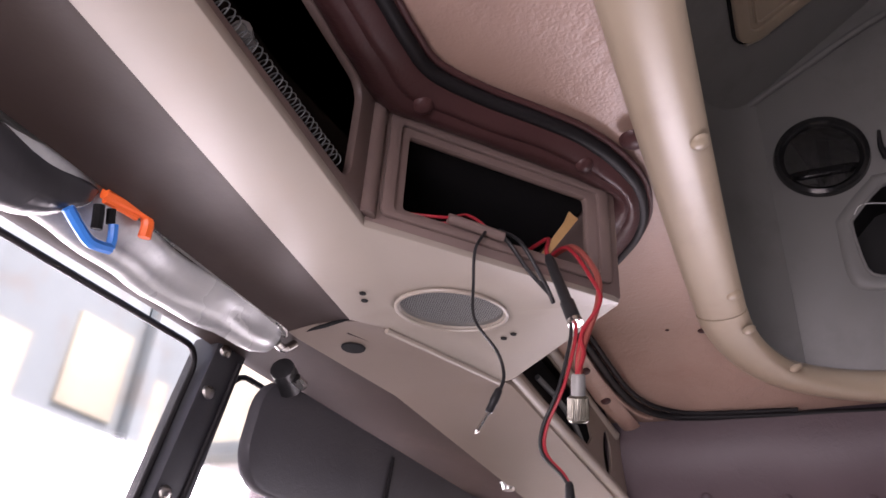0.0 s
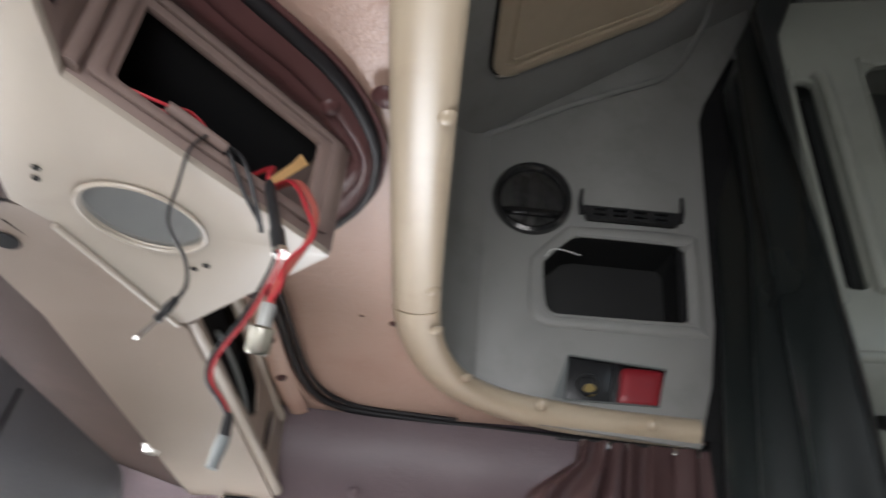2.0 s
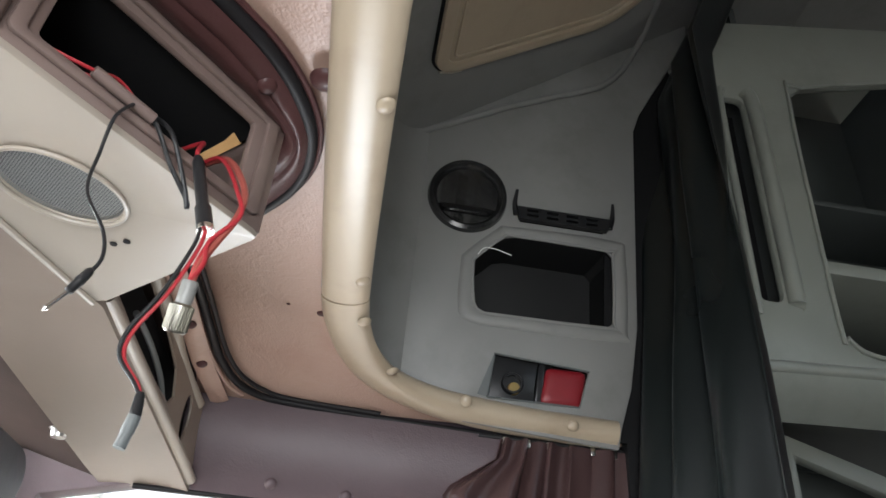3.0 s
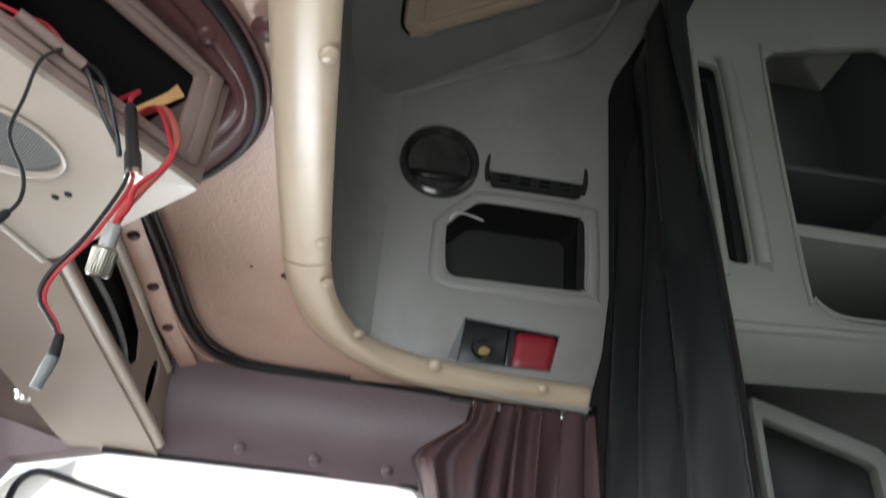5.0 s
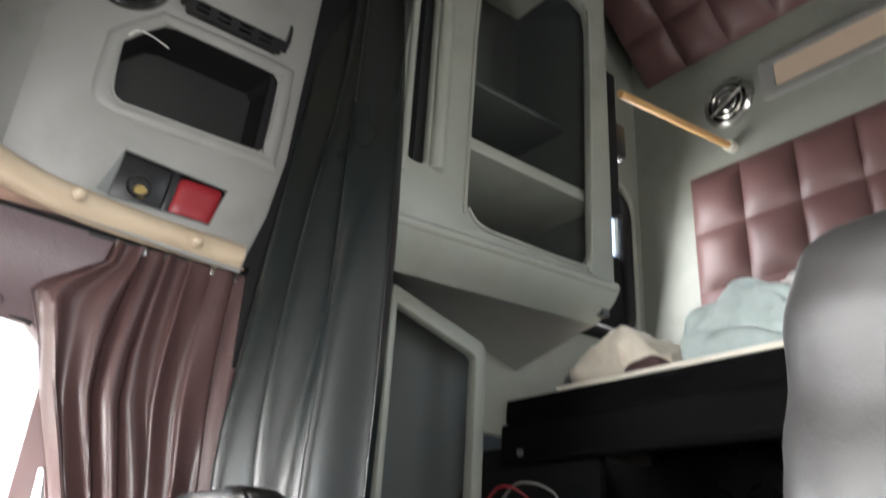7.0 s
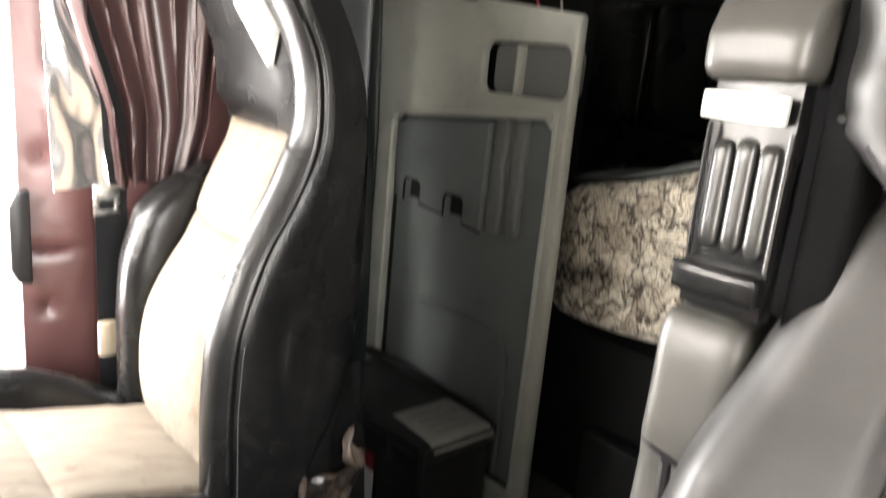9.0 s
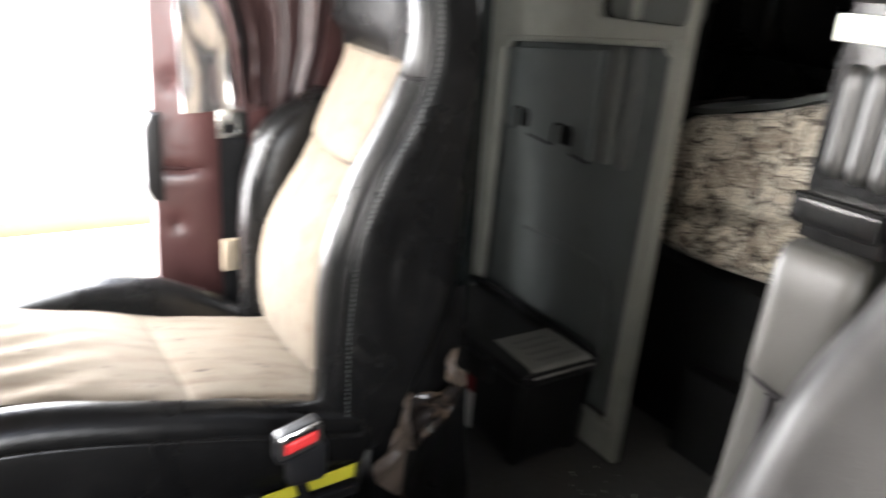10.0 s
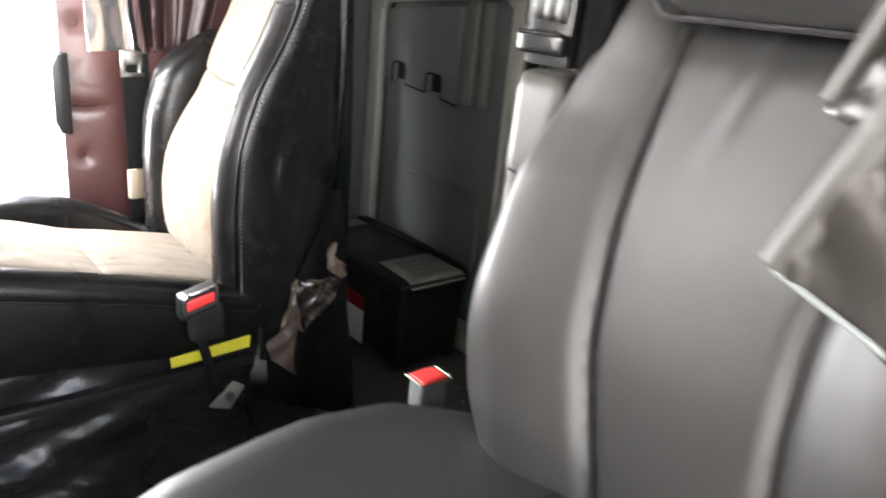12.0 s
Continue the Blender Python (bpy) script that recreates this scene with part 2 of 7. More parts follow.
CONC = mat("pale_concrete", (0.50, 0.47, 0.42), 0.9, scale=3, var=0.15, bump=0.2, fine=20, dirt=((0.33, 0.29, 0.24), 0.7, 0.5))
WALLW = mat("white_render", (0.80, 0.79, 0.76), 0.85, scale=4, var=0.05, bump=0.1, fine=14)
SHEDC = mat("cream_sheet", (0.40, 0.375, 0.28), 0.7, scale=3, var=0.12, bump=0.1, fine=12, dirt=((0.28, 0.2, 0.13), 0.9, 0.6))
SHEDG = mat("grey_green_sheet", (0.215, 0.25, 0.25), 0.7, scale=3, var=0.15, bump=0.1, fine=12, dirt=((0.2, 0.13, 0.08), 1.1, 0.5))
VENTG = mat("satin_black_vent_rim", (0.02, 0.02, 0.02), 0.14, scale=25, var=0.2, bump=0.02, fine=200, spec=0.9)
VENTB = mat("glossy_black_vent", (0.011, 0.011, 0.0115), 0.16, scale=25, var=0.2, bump=0.02, fine=200, spec=0.4)
# Near-black base carries the shade inside the grey liner's cubby.
CUBB = mat("cubby_shade_black", (0.008, 0.008, 0.008), 0.6, scale=18, var=0.3, bump=0.1, fine=200)
LENS = mat("frosted_lamp_lens", (0.55, 0.43, 0.33), 0.5, scale=30, var=0.05, bump=0.1, fine=300)
BACKING = mat("dark_rose_backing", (0.12, 0.06, 0.055), 0.7, scale=20, var=0.2, bump=0.1)

GLASS = bpy.data.materials.new("window_glass")
GLASS.use_nodes = True
gb = GLASS.node_tree.nodes["Principled BSDF"]
gb.inputs["Transmission Weight"].default_value, gb.inputs["Roughness"].default_value, gb.inputs["IOR"].default_value = 1.0, 0.01, 1.1
# Rougher copy of the glass that softens what is seen through the windshield.
HAZY = GLASS.copy()
HAZY.name = "rough_windshield_glass"
HAZY.node_tree.nodes["Principled BSDF"].inputs["Roughness"].default_value = 0.11


def paisley():
    m = mat("paisley_cotton", (0.76, 0.70, 0.58), 0.9, scale=20, var=0.08, bump=0.25, fine=700, sheen=0.2)
    nt, L = m.node_tree.nodes, m.node_tree.links.new
    b = nt["Principled BSDF"]
    col = b.inputs["Base Color"].links[0].from_socket
    tc = nt.new("ShaderNodeTexCoord")
    vecs = []
    for sc, k in ((16, 0.14), (34, 0.06)):
        dn, ad = nt.new("ShaderNodeTexNoise"), nt.new("ShaderNodeMix")
        dn.inputs["Scale"].default_value, dn.inputs["Detail"].default_value = sc, 3
        ad.data_type = "VECTOR"
        ad.inputs["Factor"].default_value = k
        L(tc.outputs["Object"], dn.inputs["Vector"]), L(tc.outputs["Object"], ad.inputs["A"]), L(dn.outputs["Color"], ad.inputs["B"])
        vecs.append(ad.outputs["Result"])

    def ink(col, fac, colour):
        mx = nt.new("ShaderNodeMix")
        mx.data_type = "RGBA"
        mx.inputs["B"].default_value = (*colour, 1)
        L(fac, mx.inputs["Factor"]), L(col, mx.inputs["A"])
        return mx.outputs["Result"]

    def cells(vec, scale):
        v = nt.new("ShaderNodeTexVoronoi")
        v.feature = "F1"
        v.inputs["Scale"].default_value = scale
        L(vec, v.inputs["Vector"])
        return v

    def band(sock, lo, hi, w, top=1.0):
        r = nt.new("ShaderNodeMapRange")
        r.interpolation_type = "SMOOTHSTEP"
        r.inputs["From Min"].default_value, r.inputs["From Max"].default_value, r.inputs["To Max"].default_value = lo, hi, top
        L(sock, r.inputs["Value"])
        return r.outputs[0]

    def rings(v, freq):
        q, sn = nt.new("ShaderNodeMath"), nt.new("ShaderNodeMath")
        q.operation, sn.operation = "MULTIPLY", "SINE"
        q.inputs[1].default_value = freq
        L(v.outputs["Distance"], q.inputs[0]), L(q.outputs[0], sn.inputs[0])
        return sn.outputs[0]

    def edges(vec, scale):
        v = nt.new("ShaderNodeTexVoronoi")
        v.feature = "DISTANCE_TO_EDGE"
        v.inputs["Scale"].default_value = scale
        L(vec, v.inputs["Vector"])
        return v.outputs["Distance"]

    def below(sock, lo, hi, top):
        r = nt.new("ShaderNodeMapRange")
        r.inputs["From Min"].default_value, r.inputs["From Max"].default_value = lo, hi
        r.inputs["To Min"].default_value, r.inputs["To Max"].default_value = top, 0.0
        L(sock, r.inputs["Value"])
        return r.outputs[0]

    big, mid = cells(vecs[0], 20), cells(vecs[1], 46)
    sep = nt.new("ShaderNodeSeparateColor")
    L(big.outputs["Color"], sep.inputs[0])
    col = ink(col, band(sep.outputs[0], 0.45, 0.55, 0, 0.45), (0.40, 0.33, 0.25))
    col = ink(col, band(sep.outputs[1], 0.80, 0.86, 0, 0.6), (0.26, 0.20, 0.15))
    col = ink(col, band(rings(big, 17), 0.25, 0.5, 0, 0.6), (0.74, 0.69, 0.57))
    col = ink(col, below(edges(vecs[1], 46), 0.03, 0.06, 0.45), (0.20, 0.15, 0.11))
    col = ink(col, band(rings(mid, 20), 0.84, 0.94, 0, 0.7), (0.12, 0.08, 0.055))
    col = ink(col, band(rings(big, 34), 0.86, 0.95, 0, 0.95), (0.04, 0.03, 0.024))
    col = ink(col, below(edges(vecs[0], 20), 0.035, 0.06, 0.9), (0.04, 0.03, 0.024))
    L(col, b.inputs["Base Color"])
    return m


PAIS = paisley()


def streaked(m):
    """Adds wear streaks that run fore and aft, and small dark spots."""
    nt, L = m.node_tree.nodes, m.node_tree.links.new
    b = nt["Principled BSDF"]
    col = b.inputs["Base Color"].links[0].from_socket
    tc = nt.new("ShaderNodeTexCoord")
    for scale, lo, hi, top, ink in (((5, 46, 30), 0.50, 0.70, 0.7, (0.092, 0.062, 0.038)), ((30, 60, 50), 0.63, 0.72, 0.85, (0.045, 0.032, 0.022)), ((2.5, 4, 4), 0.42, 0.7, 0.5, (0.15, 0.115, 0.08))):
        mp, n, r, mx = nt.new("ShaderNodeMapping"), nt.new("ShaderNodeTexNoise"), nt.new("ShaderNodeMapRange"), nt.new("ShaderNodeMix")
        mp.inputs["Scale"].default_value = scale
        n.inputs["Scale"].default_value, n.inputs["Detail"].default_value = 1, 6
        r.inputs["From Min"].default_value, r.inputs["From Max"].default_value, r.inputs["To Max"].default_value = lo, hi, top
        mx.data_type = "RGBA"
        mx.inputs["B"].default_value = (*ink, 1)
        L(tc.outputs["Object"], mp.inputs["Vector"]), L(mp.outputs[0], n.inputs["Vector"]), L(n.outputs["Fac"], r.inputs["Value"]), L(r.outputs[0], mx.inputs["Factor"]), L(col, mx.inputs["A"])
        col = mx.outputs["Result"]
    L(col, b.inputs["Base Color"])


streaked(FAB)

# ---- geometry tools ----
FL = 0.085


def thing(name, loc, label, category, group="", kind=""):
    ob = new(name)
    ob.location = loc
    ob.empty_display_size = 0.05
    return tagged(ob, label, category, group, kind)


def finish(ob, smooth=True):
    if smooth:
        ob.data.shade_smooth()
        ob.data.set_sharp_from_angle(angle=radians(38))
    return ob


def part(name, bm, material, parent=None, label=""):
    bmesh.ops.recalc_face_normals(bm, faces=bm.faces)
    me = bpy.data.meshes.new(name)
    bm.to_mesh(me)
    bm.free()
    me.materials.append(material)
    ob = new(name, me)
    if parent:
        ob.parent = parent
        if parent.type == "EMPTY":
            ob.matrix_parent_inverse = parent.matrix_basis.inverted()
    if label:
        ob["label"] = label
    return finish(ob)


def solid(name, bm, material, label, category, kind="", group=""):
    return tagged(part(name, bm, material), label, category, group, kind)


def bx(x0, x1, y0, y1, z0, z1, bev=0.004, seg=2, m=None):
    bm = bmesh.new()
    bmesh.ops.create_cube(bm, size=1, matrix=Matrix.Translation(((x0 + x1) / 2, (y0 + y1) / 2, (z0 + z1) / 2)) @ Matrix.Diagonal((x1 - x0, y1 - y0, z1 - z0, 1)))
    if bev:
        bmesh.ops.bevel(bm, geom=bm.edges[:], offset=min(bev, 0.45 * min(x1 - x0, y1 - y0, z1 - z0)), segments=seg, affect="EDGES", profile=0.5)
    if m is not None:
        bmesh.ops.transform(bm, matrix=m, verts=bm.verts)
    return bm


def rbox(x0, x1, y0, y1, z0, z1, r, n=10, f=None):
    """A soft box: rounded by r, cut into n steps a side, bent by f."""
    bm = bmesh.new()
    bmesh.ops.create_cube(bm, size=2)
    bmesh.ops.subdivide_edges(bm, edges=bm.edges[:], cuts=n, use_grid_fill=True)
    h = Vector(((x1 - x0) / 2, (y1 - y0) / 2, (z1 - z0) / 2))
    c = Vector(((x1 + x0) / 2, (y1 + y0) / 2, (z1 + z0) / 2))
    rr = [min(r, q) for q in h]
    for v in bm.verts:
        q = Vector([v.co[i] * h[i] for i in range(3)])
        core = Vector([max(-(h[i] - rr[i]), min(h[i] - rr[i], q[i])) for i in range(3)])
        d = q - core
        e = Vector([d[i] / rr[i] for i in range(3)])
        if e.length > 1e-6:
            k = e.normalized() * max(abs(e[0]), abs(e[1]), abs(e[2]))
            q = core + Vector([k[i] * rr[i] for i in range(3)])
        v.co = c + q
        if f:
            v.co = Vector(f(v.co))
    return bm


def rrect(u0, u1, v0, v1, r, n=6):
    out = []
    for cu, cv, a in ((u1 - r, v1 - r, 0), (u0 + r, v1 - r, 90), (u0 + r, v0 + r, 180), (u1 - r, v0 + r, 270)):
        out += [(cu + r * math.cos(radians(a + 90 * i / n)), cv + r * math.sin(radians(a + 90 * i / n))) for i in range(n + 1)]
    return out


def circ(cu, cv, ru, rv=None, n=36, a=0.0):
    rv = rv or ru
    return [(cu + ru * math.cos(t) * math.cos(a) - rv * math.sin(t) * math.sin(a), cv + ru * math.cos(t) * math.sin(a) + rv * math.sin(t) * math.cos(a)) for t in (2 * math.pi * i / n for i in range(n))]


def slab(outer, holes, to, d0, d1, bev=0.0):
    """A flat plate with holes; to(u, v, d) gives the place, d runs through the thickness."""
    bm = bmesh.new()
    loops = []
    for loop in [outer] + list(holes):
        vs = [bm.verts.new(to(u, v, d0)) for u, v in loop]
        loops.append([bm.edges.new((vs[i], vs[(i + 1) % len(vs)])) for i in range(len(vs))])
    bmesh.ops.triangle_fill(bm, use_beauty=True, use_dissolve=False, edges=[e for l in loops for e in l])
    faces = bm.faces[:]
    ring = [e for l in loops for e in l]
    back = {}
    allp = [p for loop in [outer] + list(holes) for p in loop]
    for v, p in zip(list(bm.verts), allp):
        back[v] = bm.verts.new(to(p[0], p[1], d1))
    for f in faces:
        bm.faces.new([back[v] for v in reversed(f.verts)])
    for e in ring:
        a, b = e.verts
        bm.faces.new((a, b, back[b], back[a]))
    bmesh.ops.recalc_face_normals(bm, faces=bm.faces)
    if bev:
        sharp = [e for e in bm.edges if len(e.link_faces) == 2 and e.calc_face_angle(0) > 1.0]
        bmesh.ops.bevel(bm, geom=sharp, offset=bev, segments=2, affect="EDGES", profile=0.5)
    return bm


def spline(pts, k=8):
    pts = [Vector(p) for p in pts]
    out = []
    for i in range(len(pts) - 1):
        p0, p1, p2, p3 = pts[max(0, i - 1)], pts[i], pts[i + 1], pts[min(len(pts) - 1, i + 2)]
        for j in range(k):
            t = j / k
            out.append(0.5 * ((2 * p1) + (p2 - p0) * t + (2 * p0 - 5 * p1 + 4 * p2 - p3) * t * t + (3 * p1 - p0 - 3 * p2 + p3) * t ** 3))
    return out + [pts[-1]]


def tube(pts, r, n=10, k=8, radii=None, flat=1.0, up=(0, 0, 1)):
    """A tube along a smooth line; flat squeezes it along up."""
    path = spline(pts, k) if k > 1 else [Vector(p) for p in pts]
    bm = bmesh.new()
    rings = []
    N = None
    for i, p in enumerate(path):
        d = (path[min(i + 1, len(path) - 1)] - path[max(i - 1, 0)]).normalized()
        if N is None:
            N = Vector(up) - d * d.dot(Vector(up))
            if N.length < 1e-3:
                N = Vector((1, 0, 0)) - d * d.x
        else:
            N = N - d * d.dot(N)
        N = N.normalized()
        B = d.cross(N)
        s = r if radii is None else radii(i / (len(path) - 1))
        rings.append([bm.verts.new(p + (N * math.cos(a) * (flat(i / (len(path) - 1)) if callable(flat) else flat) + B * math.sin(a)) * s) for a in (2 * math.pi * j / n for j in range(n))])
    for a, b in zip(rings, rings[1:]):
        for j in range(n):
            bm.faces.new((a[j], a[(j + 1) % n], b[(j + 1) % n], b[j]))
    bm.faces.new(rings[0]), bm.faces.new(list(reversed(rings[-1])))
    return bm


def lathe(profile, m, n=32):
    """Turned shape: profile of (radius, height) about z, placed by m."""
    bm = bmesh.new()
    rings = [[bm.verts.new(m @ Vector((r * math.cos(a), r * math.sin(a), h))) for a in (2 * math.pi * j / n for j in range(n))] for r, h in profile]
    for a, b in zip(rings, rings[1:]):
        for j in range(n):
            bm.faces.new((a[j], a[(j + 1) % n], b[(j + 1) % n], b[j]))
    bm.faces.new(list(reversed(rings[0]))), bm.faces.new(rings[-1])
    return bm


def sheet(f, nu, nv, thick=0.003):
    """A surface f(u, v) for u, v in 0..1, with a thickness."""
    bm = bmesh.new()
    g = [[Vector(f(i / nu, j / nv)) for j in range(nv + 1)] for i in range(nu + 1)]

    def normal(i, j):
        a = g[min(i + 1, nu)][j] - g[max(i - 1, 0)][j]
        b = g[i][min(j + 1, nv)] - g[i][max(j - 1, 0)]
        c = a.cross(b)
        return c.normalized() if c.length > 1e-9 else Vector((0, 0, 1))

    A = [[bm.verts.new(g[i][j]) for j in range(nv + 1)] for i in range(nu + 1)]
    B = [[bm.verts.new(g[i][j] - normal(i, j) * thick) for j in range(nv + 1)] for i in range(nu + 1)]
    for i in range(nu):
        for j in range(nv):
            bm.faces.new((A[i][j], A[i + 1][j], A[i + 1][j + 1], A[i][j + 1]))
            bm.faces.new((B[i][j], B[i][j + 1], B[i + 1][j + 1], B[i + 1][j]))
    rim = [(A[i][0], A[i + 1][0], B[i + 1][0], B[i][0]) for i in range(nu)] + [(A[i][nv], B[i][nv], B[i + 1][nv], A[i + 1][nv]) for i in range(nu)]
    rim += [(A[0][j], B[0][j], B[0][j + 1], A[0][j + 1]) for j in range(nv)] + [(A[nu][j], A[nu][j + 1], B[nu][j + 1], B[nu][j]) for j in range(nv)]
    for q in rim:
        bm.faces.new(q)
    return bm


def facing(p, normal, up=(0, 0, 1)):
    """A pose at p whose z axis points along normal."""
    z = Vector(normal).normalized()
    x = Vector(up).cross(z)
    x = x.normalized() if x.length > 1e-3 else Vector((1, 0, 0))
    return Matrix.Translation(p) @ Matrix((x, z.cross(x), z)).transposed().to_4x4()


def lerp(table, t):
    for (a, p), (b, q) in zip(table, table[1:]):
        if t <= b:
            return p + (q - p) * max(0, min(1, (t - a) / (b - a)))
    return table[-1][1]


def soft_line(table, z, w=0.018):
    return sum(lerp(table, z + w * q) * k for q, k in ((-1.5, 0.15), (-0.7, 0.22), (0, 0.26), (0.7, 0.22), (1.5, 0.15)))


DOME = [(0.0001, 0.0), (0.011, 0.0), (0.0118, 0.001), (0.0105, 0.0035), (0.007, 0.0058), (0.0001, 0.0068)]


def rivet(name, p, normal, material, parent, s=1.0):
    return part(name, lathe([(r * s, h * s) for r, h in DOME], facing(p, normal), 14), material, parent)


PANEL = lambda z: 0.82 - 0.16 * (z - 1.65)
PN = Vector((0, -1, -0.16)).normalized()


def on_panel(u, v, d=0.0):
    return Vector((u, PANEL(v), v)) + PN * (-d)

# ---- outside ----
solid("ground", bx(-40, 40, -40, 40, -1.4, -1.12, 0), CONC, "pale dusty concrete yard in hard sunlight", "ground", "structure")
bw = thing("white_building", (0, 6.2, -1.12), "low white rendered building beyond the open door", "building")
part("wall", bx(-9, 9, 5.9, 6.2, -1.12, 3.2, 0.02), WALLW, bw)
part("plinth", bx(-9, 9, 5.84, 5.9, -1.12, -1.0, 0.01), SAND, bw, "sandy stained plinth")
part("roof", bx(-9.2, 9.2, 5.6, 8.5, 3.2, 3.35, 0.02), SHEDG, bw)
shed = thing("factory_shed", (-9, 0, -1.12), "weathered shed of cream and grey sheeting in front of the truck", "building")
part("wall", bx(-9.3, -9.0, -16, 16, -1.12, 16.0, 0.02), SHEDG, shed)
# White band added to stand for the blown-out glare below the sheets.
part("lower_white_band", bx(-8.66, -8.5, -16, 16, -1.12, 4.02, 0.02), WALLW, shed, "white band added for the blown-out glare")
for y0, w_, z0, z1 in ((-7.5, 1.2, 3.0, 8.0), (-4.2, 0.8, 4.3, 6.0), (-1.2, 1.1, 3.0, 7.0), (1.6, 0.7, 4.4, 6.2), (3.4, 0.9, 3.0, 5.6), (5.05, 0.55, 3.0, 5.1), (6.25, 1.05, 4.35, 5.75), (7.9, 0.35, 3.0, 5.3), (9.35, 3.6, 3.0, 8.4)):
    part("sheet", bx(-9.0, -8.93, y0, y0 + w_, z0, z1, 0.01), SHEDC, shed, "sunlit cream sheet")
for i in range(6):
    part("post", bx(-8.95, -8.7, -8 + i * 3.1, -7.75 + i * 3.1, -1.12, 8.8, 0.01), SHEDG, shed)

# ---- cab shell ----
flat = lambda z: (lambda u, v, d: (u, v, z + d))
solid("floor", slab([(-1.0, -1.12), (2.1, -1.12), (2.1, 1.12), (0.50, 1.12), (0.50, 0.832), (-0.41, 0.832), (-0.41, 1.12), (-1.0, 1.12)], [], flat(0.0), 0.0, FL), CARP, "dark grey dirty cab carpet", "floor", "structure")


def side(s, name):
    hole = [(-0.42, -0.08), (0.50, -0.08), (0.505, 1.25), (0.51, 1.36), (0.495, 1.43), (0.455, 1.468), (0.40, 1.478), (-0.14, 1.478), (-0.30, 1.44), (-0.42, 1.20)]
    return solid(name, slab([(-1.0, -0.2), (0.98, -0.2), (0.98, 1.75), (-1.0, 1.75)], [hole], lambda u, v, d: (u, s * (0.925 + d), v), 0.0, 0.05, 0.006), PURP,
                 "cab side lined in dark plum vinyl round a door opening", "wall", "structure")


side(1, "wall_right"), side(-1, "wall_left")
# plum lining bulging inward above the doorway, with buttons
lin = thing("overdoor_lining", (0.3, 0.9, 1.5), "dark plum padded vinyl lining above the open doorway", "lining")
part("pad", sheet(lambda u, v: (-0.10 + 1.0 * u, 0.868 + 0.062 * v - 0.018 * math.sin(math.pi * v), 1.648 - 0.018 * u - 0.172 * v + 0.004 * math.sin(u * 25) * math.sin(math.pi * v)), 60, 10, 0.006), PURP, lin)
part("seam", tube([(-0.08, 0.885, 1.572), (0.2, 0.886, 1.580), (0.5, 0.887, 1.592), (0.75, 0.886, 1.60)], 0.0035), PURP, lin)
for x, y, z in ((0.112, 0.899, 1.499), (0.255, 0.901, 1.492), (0.395, 0.903, 1.487)):
    rivet("button", (x, y, z), (0, -1, -0.4), PURP, lin, 1.0)
part("edge_strip", tube([(-0.14, 0.925, 1.473), (0.1, 0.925, 1.474), (0.40, 0.925, 1.473), (0.46, 0.925, 1.463)], 0.005), RUB, lin)


def edge_x(y):
    return lerp([(0.0, 0.20), (0.50, 0.203), (0.60, 0.222), (0.68, 0.255), (0.74, 0.30), (0.80, 0.38), (0.835, 0.50), (0.87, 0.98)], abs(y))


def roof_z(x, y):
    a = max(0.0, (abs(y) - 0.45) / 0.42)
    return 1.712 - 0.062 * a * a + 0.003 * math.sin(9 * x + 4 * y)


solid("ceiling", sheet(lambda u, v: ((-0.06 + u * (edge_x(-0.87 + 1.74 * v) + 0.06)), -0.87 + 1.74 * v, roof_z(-0.06 + u * (edge_x(-0.87 + 1.74 * v) + 0.06), -0.87 + 1.74 * v)), 24, 90, -0.02), PINK,
      "rose vinyl headliner with fine wrinkles over the cab front", "ceiling", "structure")
pip = thing("headliner_piping", (0.0, 0.86, 1.65), "black rubber piping edging the rose headliner", "piping")
part("bead", tube([(-0.05, 0.15, 1.704), (-0.036, 0.40, 1.692), (-0.023, 0.537, 1.682), (-0.014, 0.651, 1.671), (-0.004, 0.731, 1.663), (0.017, 0.800, 1.656), (0.055, 0.843, 1.651), (0.12, 0.861, 1.648), (0.3, 0.868, 1.642), (0.6, 0.869, 1.634), (0.92, 0.869, 1.63)], 0.0075), RUB, pip)
part("inner_bead", tube([(-0.034, 0.15, 1.706), (-0.021, 0.40, 1.695), (-0.009, 0.537, 1.685), (0.0, 0.651, 1.675), (0.010, 0.722, 1.667), (0.030, 0.783, 1.660), (0.065, 0.824, 1.655), (0.125, 0.845, 1.650), (0.3, 0.853, 1.646)], 0.0045), RUB, pip)
part("welt", tube([(-0.061, 0.20, 1.699), (-0.047, 0.40, 1.686), (-0.034, 0.537, 1.676), (-0.026, 0.651, 1.665), (-0.016, 0.735, 1.657), (0.004, 0.812, 1.650), (0.03, 0.850, 1.647)], 0.0035, 8), PINK, pip, "rose vinyl welt")
strip = thing("headliner_end_strip", (-0.055, 0.6, 1.66), "rose vinyl strip held by domed rivets", "trim")


def strip_at(y, k):
    """Across the strip at y: k runs from -1 to 1."""
    x = lerp([(0.25, -0.062), (0.448, -0.049), (0.587, -0.041), (0.719, -0.035), (0.86, -0.012)], y)
    return (x + 0.017 * k, y, lerp([(0.25, 1.688), (0.448, 1.669), (0.587, 1.659), (0.719, 1.649), (0.86, 1.634)], y) - 0.004 * (1 - k * k) + 0.004 * k)


part("strip", sheet(lambda u, v: strip_at(0.25 + 0.61 * v, 2 * u - 1), 8, 40, -0.008), PINK, strip)
for y in (0.448, 0.587, 0.719):
    rivet("rivet", strip_at(y, 0.1), (0.15, -0.3, -1), BURG, strip, 0.85)
